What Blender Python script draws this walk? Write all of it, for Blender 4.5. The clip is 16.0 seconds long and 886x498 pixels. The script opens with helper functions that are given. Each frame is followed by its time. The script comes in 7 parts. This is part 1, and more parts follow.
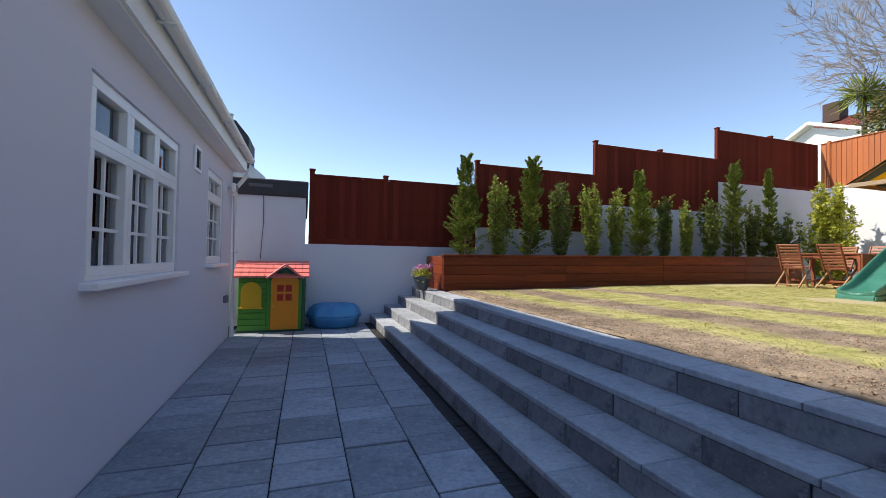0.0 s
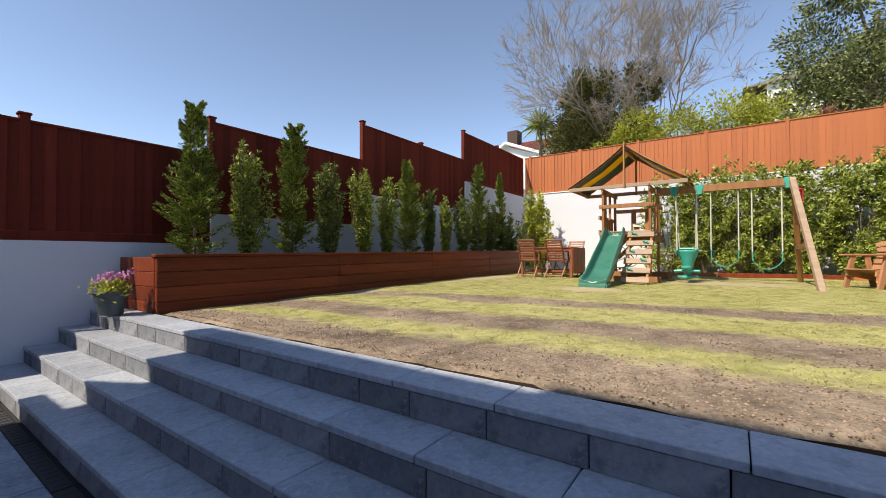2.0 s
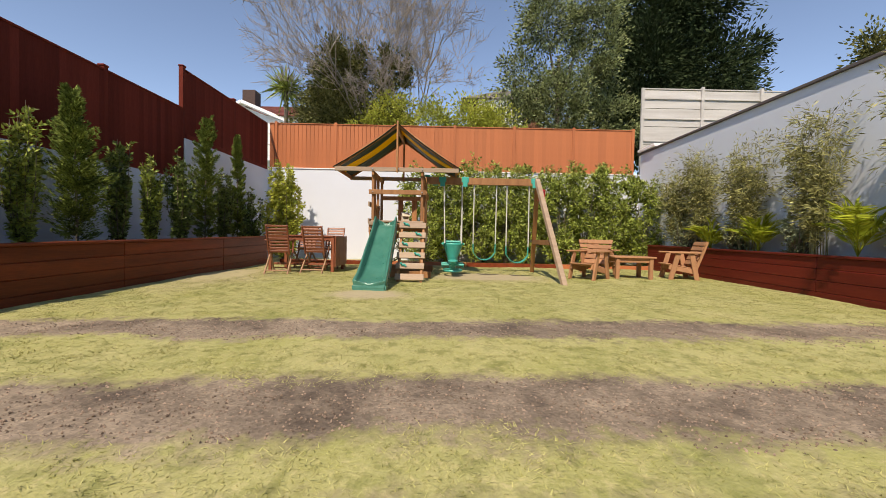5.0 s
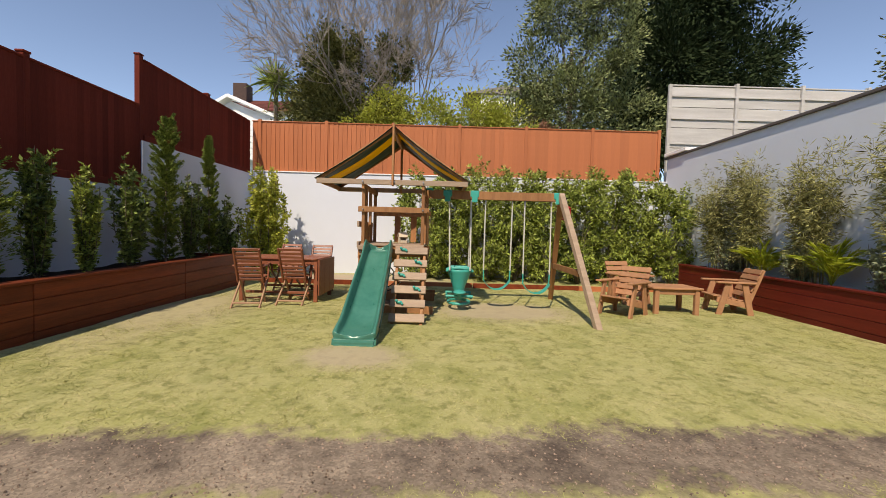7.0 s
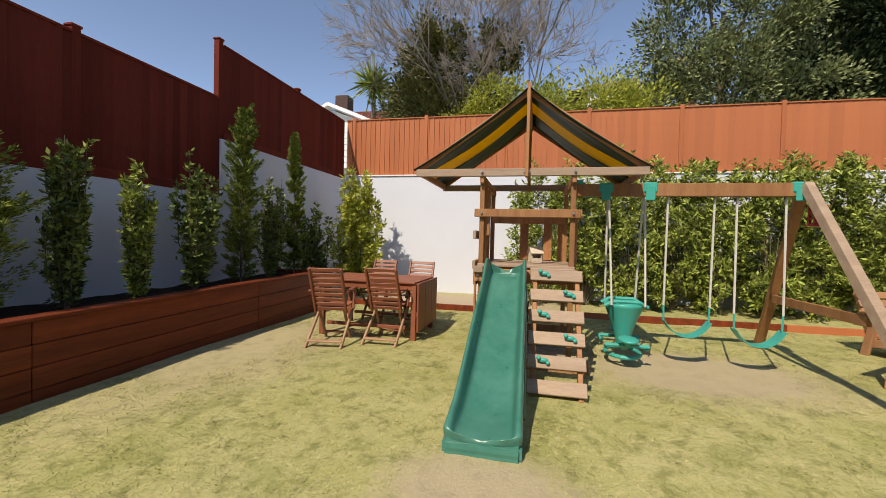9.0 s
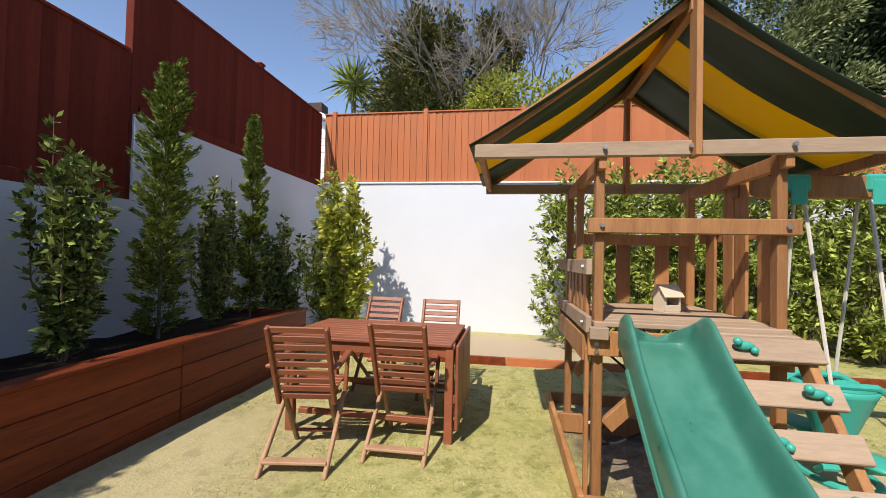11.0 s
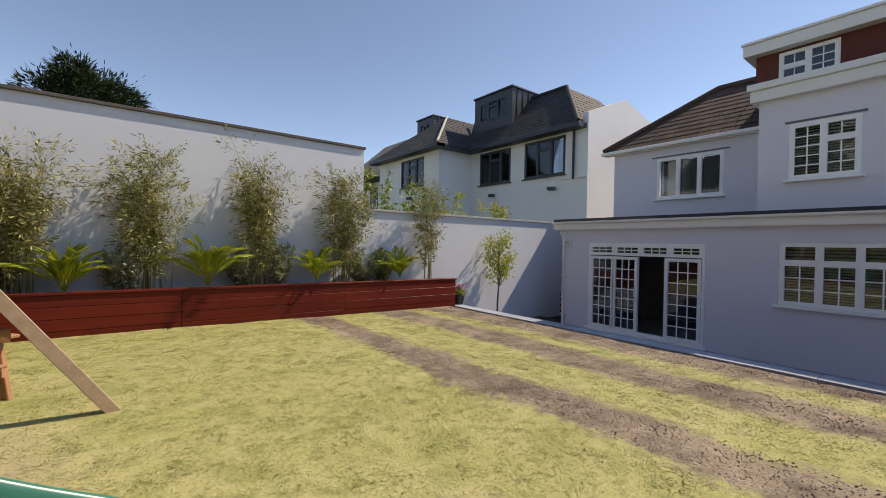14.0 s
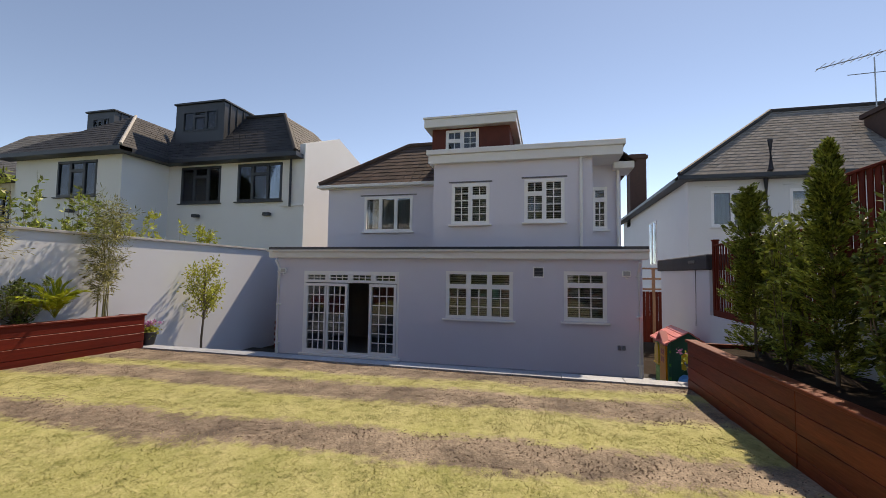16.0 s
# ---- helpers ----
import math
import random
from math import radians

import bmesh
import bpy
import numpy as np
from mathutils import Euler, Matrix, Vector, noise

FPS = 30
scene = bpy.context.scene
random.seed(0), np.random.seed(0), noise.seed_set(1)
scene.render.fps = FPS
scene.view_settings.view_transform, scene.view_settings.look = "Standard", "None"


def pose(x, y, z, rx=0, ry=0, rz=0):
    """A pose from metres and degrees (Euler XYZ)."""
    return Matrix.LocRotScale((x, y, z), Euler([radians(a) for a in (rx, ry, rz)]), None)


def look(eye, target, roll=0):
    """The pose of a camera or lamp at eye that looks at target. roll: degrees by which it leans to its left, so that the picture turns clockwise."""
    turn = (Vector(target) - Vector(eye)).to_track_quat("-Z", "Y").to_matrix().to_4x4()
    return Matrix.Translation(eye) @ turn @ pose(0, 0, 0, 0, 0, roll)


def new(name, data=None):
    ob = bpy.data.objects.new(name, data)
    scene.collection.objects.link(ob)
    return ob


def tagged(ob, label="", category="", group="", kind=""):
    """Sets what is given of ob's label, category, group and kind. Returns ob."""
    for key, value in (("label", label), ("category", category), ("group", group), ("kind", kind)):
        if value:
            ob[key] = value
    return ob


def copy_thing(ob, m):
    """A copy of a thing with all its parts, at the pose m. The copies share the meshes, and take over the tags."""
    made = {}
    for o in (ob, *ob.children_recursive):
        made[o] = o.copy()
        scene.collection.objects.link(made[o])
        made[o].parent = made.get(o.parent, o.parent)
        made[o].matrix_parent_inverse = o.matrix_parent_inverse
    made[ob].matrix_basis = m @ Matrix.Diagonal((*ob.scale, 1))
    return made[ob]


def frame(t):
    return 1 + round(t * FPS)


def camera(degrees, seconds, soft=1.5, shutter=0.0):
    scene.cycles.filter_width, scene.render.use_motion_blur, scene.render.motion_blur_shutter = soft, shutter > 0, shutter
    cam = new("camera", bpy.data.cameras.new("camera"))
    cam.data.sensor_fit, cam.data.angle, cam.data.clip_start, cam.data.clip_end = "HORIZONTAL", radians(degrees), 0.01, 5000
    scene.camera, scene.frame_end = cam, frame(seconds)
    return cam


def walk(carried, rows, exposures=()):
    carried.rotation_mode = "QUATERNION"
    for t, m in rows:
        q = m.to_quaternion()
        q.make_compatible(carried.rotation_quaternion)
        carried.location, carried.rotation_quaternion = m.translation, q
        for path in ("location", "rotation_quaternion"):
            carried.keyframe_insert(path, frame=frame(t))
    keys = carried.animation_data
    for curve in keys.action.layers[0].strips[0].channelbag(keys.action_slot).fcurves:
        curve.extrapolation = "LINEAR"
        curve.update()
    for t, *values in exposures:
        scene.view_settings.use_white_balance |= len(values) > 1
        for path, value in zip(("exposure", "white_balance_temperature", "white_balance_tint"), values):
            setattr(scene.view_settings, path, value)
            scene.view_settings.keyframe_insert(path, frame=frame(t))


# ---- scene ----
cam = camera(94.1, 16.0, 0.8)
METRES, EYE, TILT, LEAN, TURN = 11.6, 1.287, 0.0, 0.0, -18.4
ROWS = [
    (0.0, 0.0, 0.0, 0.0, -0.02, 1.19, -1.06),
    (0.5, -0.0054, 0.0433, 0.0004, -4.79, 1.24, -1.11),
    (1.0, -0.0087, 0.0849, 0.0023, -14.28, 1.34, -0.93),
    (1.5, -0.0109, 0.1259, 0.0029, -25.18, 1.25, -0.36),
    (2.0, -0.0116, 0.1631, 0.0035, -36.29, 0.88, 0.09),
    (2.5, -0.0056, 0.1941, 0.0002, -46.79, 0.45, 0.47),
    (3.0, 0.0054, 0.2235, 0.0009, -56.21, 0.21, 0.62),
    (3.5, 0.0196, 0.2462, 0.0025, -63.83, 0.11, 0.58),
    (4.0, 0.0411, 0.2617, 0.0039, -69.03, 0.14, 0.23),
    (6.5, 0.1519, 0.309, 0.0583, -72.26, -2.59, -1.94),
    (7.0, 0.1867, 0.3245, 0.0631, -71.67, -2.4, -1.59),
    (7.5, 0.2254, 0.3455, 0.0652, -70.4, -2.05, -1.3),
    (8.0, 0.2642, 0.366, 0.0651, -66.39, -1.82, -1.24),
    (8.5, 0.2991, 0.3952, 0.0647, -58.82, -1.39, -1.46),
    (11.0, 0.4518, 0.5639, 0.0724, -62.73, 1.3, -1.32),
    (11.5, 0.4899, 0.5846, 0.0725, -78.23, 0.91, -0.92),
    (12.0, 0.5209, 0.5961, 0.0742, -98.53, 0.74, -0.46),
    (12.5, 0.5471, 0.6064, 0.0741, -122.45, 0.59, -0.06),
    (13.0, 0.5628, 0.6102, 0.0748, -149.88, 0.25, 0.09),
    (13.5, 0.5675, 0.6209, 0.0753, -177.32, -0.27, -0.4),
    (14.0, 0.567, 0.6365, 0.074, -199.5, -0.69, -0.98),
    (14.5, 0.5698, 0.6505, 0.0749, -216.42, -0.65, -1.21),
    (15.0, 0.5774, 0.6579, 0.0755, -228.33, 0.25, -1.07),
    (15.5, 0.5835, 0.6612, 0.0767, -234.84, 2.12, -0.91),
    (16.0, 0.5857, 0.6622, 0.0811, -237.47, 3.34, -0.8),
]
walk(cam, [(t, pose(0, 0, EYE, TILT, LEAN, TURN) @ pose(METRES * x, METRES * y, METRES * z, 90 + pitch, roll, yaw)) for t, x, y, z, yaw, pitch, roll in ROWS],
     [(0.0, 1.12, 7600, 9), (1.5, 1.0, 7800, 10), (2.5, 0.98, 8000, 11), (7.0, 0.60, 8000, 13), (9.5, 0.66, 7800, 12), (11.0, 0.92, 7300, 11), (11.5, 0.76, 7300, 10), (12.0, 0.54, 7200, 9), (13.0, 0.62, 7500, 11), (14.0, 0.64, 8200, 13), (16.0, 0.64, 8800, 14)])

# ---- world, sun and exposure ----
SUN_DIR = Vector((1.0, -0.34, -1.2)).normalized()
world = bpy.data.worlds.new("sky")
scene.world = world
world.use_nodes = True
wt = world.node_tree
sky = wt.nodes.new("ShaderNodeTexSky")
sky.sky_type = "NISHITA"
sky.sun_disc = False
sky.sun_elevation = math.asin(-SUN_DIR.z)
sky.sun_rotation = math.atan2(-SUN_DIR.x, -SUN_DIR.y)
sky.air_density, sky.dust_density, sky.ozone_density = 0.60, 0.02, 2.0
wt.links.new(sky.outputs[0], wt.nodes["Background"].inputs[0])
wt.nodes["Background"].inputs[1].default_value = 0.15
sun = new("sun", bpy.data.lights.new("sun", "SUN"))
sun.data.energy, sun.data.angle, sun.data.color = 2.95, radians(0.6), (1.0, 0.95, 0.88)
sun.matrix_world = look((0, 0, 20), Vector((0, 0, 20)) + SUN_DIR)

# ---- materials ----
def shade(name, base, rough=0.6, second=None, scale=4.0, fine=60.0, amount=0.5, bump=0.15, bump_dist=0.004,
          metal=0.0, spread=0.0, island=0.0, stretch=(1, 1, 1), spec=0.5, coat=0.0, translucent=0.0, detail=6.0):
    """A node material: a base colour mixed with a second one by broad and fine noise, relief, variation by object or island."""
    m = bpy.data.materials.new(name)
    m.use_nodes = True
    n, l = m.node_tree.nodes, m.node_tree.links
    b = n["Principled BSDF"]
    second = second or tuple(c * 0.72 for c in base)
    tc = n.new("ShaderNodeTexCoord")
    mp = n.new("ShaderNodeMapping")
    mp.inputs["Scale"].default_value = stretch
    l.new(tc.outputs["Object"], mp.inputs["Vector"])
    big, small = n.new("ShaderNodeTexNoise"), n.new("ShaderNodeTexNoise")
    for tex, sc in ((big, scale), (small, fine)):
        tex.inputs["Scale"].default_value, tex.inputs["Detail"].default_value = sc, detail
        tex.inputs["Roughness"].default_value = 0.6
        l.new(mp.outputs[0], tex.inputs["Vector"])
    ramp = n.new("ShaderNodeMapRange")
    ramp.inputs["From Min"].default_value, ramp.inputs["From Max"].default_value = 0.3, 0.7
    add = n.new("ShaderNodeMath")
    add.operation = "MULTIPLY_ADD"
    add.inputs[1].default_value = 0.6
    half = n.new("ShaderNodeMath")
    half.operation = "MULTIPLY"
    half.inputs[1].default_value = 0.4
    l.new(big.outputs["Fac"], add.inputs[0])
    l.new(small.outputs["Fac"], half.inputs[0])
    l.new(half.outputs[0], add.inputs[2])
    l.new(add.outputs[0], ramp.inputs["Value"])
    ramp.inputs["To Max"].default_value = amount
    mix = n.new("ShaderNodeMix")
    mix.data_type = "RGBA"
    mix.inputs["A"].default_value, mix.inputs["B"].default_value = (*base, 1), (*second, 1)
    l.new(ramp.outputs[0], mix.inputs["Factor"])
    col = mix.outputs["Result"]
    for kind, amt in (("o", spread), ("i", island)):
        if amt:
            src = n.new("ShaderNodeObjectInfo").outputs["Random"] if kind == "o" else n.new("ShaderNodeNewGeometry").outputs["Random Per Island"]
            hsv, mr = n.new("ShaderNodeHueSaturation"), n.new("ShaderNodeMapRange")
            mr.inputs["To Min"].default_value, mr.inputs["To Max"].default_value = 1 - amt, 1 + amt
            l.new(src, mr.inputs["Value"])
            l.new(mr.outputs[0], hsv.inputs["Value"])
            l.new(col, hsv.inputs["Color"])
            col = hsv.outputs["Color"]
    l.new(col, b.inputs["Base Color"])
    rr = n.new("ShaderNodeMapRange")
    rr.inputs["To Min"].default_value, rr.inputs["To Max"].default_value = max(0.03, rough - 0.12), min(1, rough + 0.12)
    l.new(small.outputs["Fac"], rr.inputs["Value"])
    l.new(rr.outputs[0], b.inputs["Roughness"])
    b.inputs["Metallic"].default_value = metal
    b.inputs["Specular IOR Level"].default_value = spec
    b.inputs["Coat Weight"].default_value = coat
    if bump:
        bp = n.new("ShaderNodeBump")
        bp.inputs["Strength"].default_value, bp.inputs["Distance"].default_value = bump, bump_dist
        l.new(add.outputs[0], bp.inputs["Height"])
        l.new(bp.outputs[0], b.inputs["Normal"])
    if translucent:
        tr, ms = n.new("ShaderNodeBsdfTranslucent"), n.new("ShaderNodeMixShader")
        l.new(col, tr.inputs["Color"])
        ms.inputs[0].default_value = translucent
        l.new(b.outputs[0], ms.inputs[1])
        l.new(tr.outputs[0], ms.inputs[2])
        l.new(ms.outputs[0], n["Material Output"].inputs["Surface"])
    return m


def glass_mat(name, tint=(0.9, 0.94, 0.95), clear=0.55):
    """A window pane: clear sheet that lets light through, with a real reflection by Fresnel."""
    m = bpy.data.materials.new(name)
    m.use_nodes = True
    n, l = m.node_tree.nodes, m.node_tree.links
    n.remove(n["Principled BSDF"])
    tr, gl, mx, fr = n.new("ShaderNodeBsdfTransparent"), n.new("ShaderNodeBsdfGlossy"), n.new("ShaderNodeMixShader"), n.new("ShaderNodeFresnel")
    tr.inputs[0].default_value = (*[c * clear / 0.55 * 0.8 for c in tint], 1)
    gl.inputs["Roughness"].default_value = 0.02
    gl.inputs["Color"].default_value = (0.95, 0.97, 1.0, 1)
    fr.inputs["IOR"].default_value = 1.6
    l.new(fr.outputs[0], mx.inputs[0])
    l.new(tr.outputs[0], mx.inputs[1])
    l.new(gl.outputs[0], mx.inputs[2])
    l.new(mx.outputs[0], n["Material Output"].inputs["Surface"])
    return m


WHITE_RENDER = shade("white_render", (0.655, 0.695, 0.765), 0.85, (0.575, 0.61, 0.68), 1.2, 90, 0.6, 0.2, 0.002)
HOUSE_RENDER = shade("house_render", (0.74, 0.73, 0.82), 0.88, (0.67, 0.66, 0.75), 1.0, 120, 0.5, 0.3, 0.003)
UPVC = shade("upvc", (0.93, 0.93, 0.93), 0.35, (0.88, 0.88, 0.88), 3, 40, 0.3, 0.03)
FASCIA = shade("fascia_white", (0.86, 0.86, 0.85), 0.5, (0.72, 0.72, 0.70), 2, 30, 0.5, 0.08)
ROOF_FELT = shade("roof_felt", (0.035, 0.037, 0.045), 0.85, (0.07, 0.07, 0.08), 3, 200, 0.6, 0.4, 0.003)
GLASS = glass_mat("window_glass")
SLATE = shade("paving_slate", (0.40, 0.45, 0.53), 0.5, (0.13, 0.16, 0.215), 3.2, 34, 1.0, 0.9, 0.012, spread=0.26)
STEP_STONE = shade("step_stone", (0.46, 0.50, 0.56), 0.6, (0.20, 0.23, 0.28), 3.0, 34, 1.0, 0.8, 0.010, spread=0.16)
# same stone as the treads, darkened for the shade on the upright faces
RISER_SHADED = shade("riser_stone_shaded", (0.28, 0.30, 0.335), 0.65, (0.10, 0.11, 0.14), 4.0, 26, 1.0, 0.9, 0.014, spread=0.28)
JOINT = shade("joint_grit", (0.014, 0.015, 0.017), 0.95, (0.035, 0.035, 0.035), 20, 200, 0.7, 0.5)
FENCE_DARK = shade("fence_stain_mahogany", (0.20, 0.034, 0.019), 0.75, (0.075, 0.012, 0.008), 1.5, 25, 0.7, 0.35, 0.003, spread=0.22, stretch=(6, 6, 0.5), spec=0.12)
FENCE_RED = shade("fence_stain_cedar", (0.46, 0.145, 0.052), 0.75, (0.36, 0.105, 0.04), 1.2, 25, 0.7, 0.3, 0.003, spread=0.08, stretch=(6, 6, 0.5))
FENCE_GREY = shade("fence_weathered", (0.58, 0.56, 0.53), 0.85, (0.38, 0.36, 0.335), 1.5, 25, 0.9, 0.3, 0.003, spread=0.08, stretch=(6, 0.6, 6))
SLEEPER = shade("planter_sleeper", (0.25, 0.052, 0.018), 0.5, (0.045, 0.010, 0.006), 1.6, 18, 0.85, 0.4, 0.004, spread=0.16, stretch=(0.5, 7, 7), spec=0.2)
SLEEPER_RED = shade("planter_sleeper_red", (0.19, 0.024, 0.014), 0.45, (0.07, 0.010, 0.008), 1.6, 18, 0.85, 0.4, 0.004, spread=0.14, stretch=(0.5, 7, 7), spec=0.2)
PLAY_WOOD = shade("playset_cedar", (0.46, 0.225, 0.09), 0.65, (0.22, 0.088, 0.032), 1.8, 18, 0.95, 0.45, 0.003, spread=0.18, stretch=(5, 5, 0.7))
# weathered boards; also stands in for sunlit wood on the deck and front swing leg
PALE_WOOD = shade("weathered_sunlit_board", (0.45, 0.335, 0.24), 0.75, (0.27, 0.185, 0.13), 1.8, 18, 0.95, 0.45, 0.003, spread=0.08, stretch=(6, 0.7, 6))
BENCH_WOOD = shade("garden_bench_wood", (0.46, 0.235, 0.12), 0.65, (0.30, 0.14, 0.07), 1.5, 16, 0.8, 0.3, 0.003, spread=0.12, stretch=(5, 5, 5))
# paler than TEAK both for wear and for sunlight painted on the chair legs
WORN_SUNLIT_TEAK = shade("worn_sunlit_hardwood", (0.42, 0.27, 0.17), 0.7, (0.26, 0.13, 0.07), 1.5, 16, 0.9, 0.3, 0.002, spread=0.15, stretch=(5, 5, 0.8))
TEAK = shade("oiled_hardwood", (0.30, 0.095, 0.045), 0.5, (0.17, 0.05, 0.027), 1.5, 16, 0.8, 0.3, 0.002, spread=0.12, stretch=(5, 0.8, 5))
GREEN_PLASTIC = shade("slide_green_plastic", (0.02, 0.145, 0.105), 0.32, (0.085, 0.27, 0.215), 2.5, 14, 0.75, 0.06, 0.002)
TEAL_PLASTIC = shade("swing_teal_plastic", (0.03, 0.36, 0.30), 0.38, (0.05, 0.42, 0.36), 2, 40, 0.5, 0.05, 0.002)
CANVAS_GREEN = shade("canopy_green", (0.012, 0.032, 0.024), 0.55, (0.022, 0.05, 0.04), 5, 150, 0.6, 0.25, 0.003, translucent=0.12)
CANVAS_YELLOW = shade("canopy_yellow", (0.80, 0.55, 0.012), 0.6, (0.70, 0.46, 0.01), 4, 150, 0.5, 0.2, 0.003, translucent=0.42)
ROPE = shade("rope", (0.62, 0.61, 0.57), 0.9, (0.45, 0.44, 0.40), 30, 200, 0.6, 0.3)
BLACK_RUBBER = shade("black_rubber", (0.02, 0.021, 0.023), 0.6)
STEEL = shade("bolt_steel", (0.5, 0.5, 0.5), 0.4, metal=0.9, bump=0.05)
SOIL = shade("soil", (0.02, 0.013, 0.009), 0.95, (0.04, 0.028, 0.02), 6, 80, 0.8, 0.8, 0.02, spec=0.1)
LEAF_LAUREL = shade("leaf_laurel", (0.36, 0.42, 0.10), 0.4, (0.13, 0.17, 0.03), 5, 20, 0.8, 0, island=0.75, translucent=0.22, spec=0.15)
LEAF_CONIFER = shade("leaf_conifer", (0.27, 0.34, 0.08), 0.6, (0.06, 0.085, 0.02), 6, 20, 0.9, 0, island=0.75, translucent=0.12, spec=0.07)
LEAF_GLOSS = shade("leaf_glossy_shrub", (0.22, 0.28, 0.075), 0.33, (0.06, 0.085, 0.025), 5, 20, 0.8, 0, island=0.8, translucent=0.06, spec=0.15)
LEAF_LIME = shade("leaf_lime", (0.52, 0.52, 0.10), 0.5, (0.30, 0.36, 0.06), 3, 20, 0.8, 0, island=0.35, translucent=0.35, spec=0.2)
LEAF_BAMBOO = shade("leaf_bamboo", (0.46, 0.44, 0.19), 0.4, (0.12, 0.13, 0.04), 6, 20, 0.9, 0, island=0.8, translucent=0.2, spec=0.12)
LEAF_PALM = shade("leaf_palm", (0.25, 0.33, 0.035), 0.45, (0.50, 0.50, 0.055), 3, 12, 0.8, 0, island=0.3, translucent=0.3, spec=0.2)
LEAF_DARK = shade("leaf_dark_conifer", (0.050, 0.072, 0.032), 0.7, (0.016, 0.028, 0.013), 2, 20, 0.8, 0, island=0.4, translucent=0.05, spec=0.05)
LEAF_EUCA = shade("leaf_grey_green", (0.30, 0.34, 0.15), 0.45, (0.045, 0.065, 0.022), 2, 20, 0.8, 0, island=0.75, translucent=0.15, spec=0.15)
LEAF_IVY = shade("leaf_ivy", (0.13, 0.14, 0.05), 0.5, (0.20, 0.19, 0.07), 2, 20, 0.8, 0, island=0.5, translucent=0.12, spec=0.10)
BARK = shade("bark", (0.20, 0.16, 0.12), 0.9, (0.11, 0.085, 0.065), 6, 50, 0.8, 0.6, 0.01)
BARK_PALE = shade("bark_pale", (0.36, 0.31, 0.26), 0.9, (0.22, 0.18, 0.15), 6, 50, 0.8, 0.5, 0.01)
CULM = shade("bamboo_culm", (0.28, 0.26, 0.10), 0.5, (0.18, 0.18, 0.07), 10, 50, 0.6, 0.1)
ROOM_DARK = shade("room_paint", (0.30, 0.29, 0.27), 0.9, bump=0)
CURTAIN = shade("curtain", (0.78, 0.79, 0.80), 0.9, (0.45, 0.47, 0.5), 8, 60, 0.6, 0.2, translucent=0.3)
BLIND = shade("blind_slat", (0.82, 0.81, 0.78), 0.6, bump=0)
TILE_BROWN = shade("roof_tile_brown", (0.105, 0.062, 0.045), 0.85, (0.055, 0.036, 0.03), 2, 40, 0.8, 0.4, 0.005, island=0.3)
TILE_BLACK = shade("roof_tile_black", (0.042, 0.039, 0.041), 0.75, (0.024, 0.023, 0.025), 2, 40, 0.8, 0.4, 0.005, island=0.25)
TILE_GREY = shade("roof_tile_grey", (0.29, 0.265, 0.24), 0.95, (0.17, 0.155, 0.14), 2, 40, 0.8, 0.2, 0.003, island=0.15, spec=0.1)
TILE_RED = shade("tile_hanging_red", (0.17, 0.04, 0.025), 0.8, (0.10, 0.028, 0.02), 4, 40, 0.8, 0.4, 0.005, island=0.25)
DARK_FRAME = shade("anthracite_frame", (0.03, 0.037, 0.05), 0.45, bump=0.04)
NEIGHBOUR_RENDER = shade("neighbour_render", (0.82, 0.83, 0.83), 0.88, (0.74, 0.75, 0.75), 0.8, 80, 0.5, 0.25, 0.003)
BRICK_DARK = shade("chimney_brick", (0.09, 0.05, 0.04), 0.9, (0.05, 0.035, 0.03), 8, 50, 0.8, 0.5, 0.005, island=0.3)


def mottle(m, colour, scale, low, high, most):
    """Tufts of another colour, by mid-scale noise, over a material's base colour."""
    n, l = m.node_tree.nodes, m.node_tree.links
    b = n["Principled BSDF"]
    src = b.inputs["Base Color"].links[0].from_socket
    tc, tex, mr, mix = n.new("ShaderNodeTexCoord"), n.new("ShaderNodeTexNoise"), n.new("ShaderNodeMapRange"), n.new("ShaderNodeMix")
    tex.inputs["Scale"].default_value, tex.inputs["Detail"].default_value, tex.inputs["Roughness"].default_value = scale, 4, 0.65
    l.new(tc.outputs["Object"], tex.inputs["Vector"])
    mr.inputs["From Min"].default_value, mr.inputs["From Max"].default_value, mr.inputs["To Max"].default_value = low, high, most
    l.new(tex.outputs["Fac"], mr.inputs["Value"])
    mix.data_type = "RGBA"
    l.new(mr.outputs[0], mix.inputs["Factor"])
    l.new(src, mix.inputs["A"])
    mix.inputs["B"].default_value = (*colour, 1)
    l.new(mix.outputs["Result"], b.inputs["Base Color"])
    return m


for stone, dark, pale in ((SLATE, (0.09, 0.115, 0.16), (0.50, 0.55, 0.62)), (STEP_STONE, (0.14, 0.16, 0.20), (0.58, 0.61, 0.66)), (RISER_SHADED, (0.07, 0.08, 0.10), (0.38, 0.40, 0.44))):
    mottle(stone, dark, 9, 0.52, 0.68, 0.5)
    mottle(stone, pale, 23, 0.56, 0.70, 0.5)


def turf_mat(name, bump, island=0.0):
    m = shade(name, (0.31, 0.315, 0.09), 0.9, (0.49, 0.45, 0.22), 1.3, 45, 0.95, bump, 0.02, island=island)
    mottle(m, (0.15, 0.165, 0.038), 8, 0.50, 0.66, 0.62)
    mottle(m, (0.58, 0.50, 0.26), 22, 0.54, 0.70, 0.55)
    return mottle(m, (0.19, 0.22, 0.05), 2.1, 0.52, 0.68, 0.45)


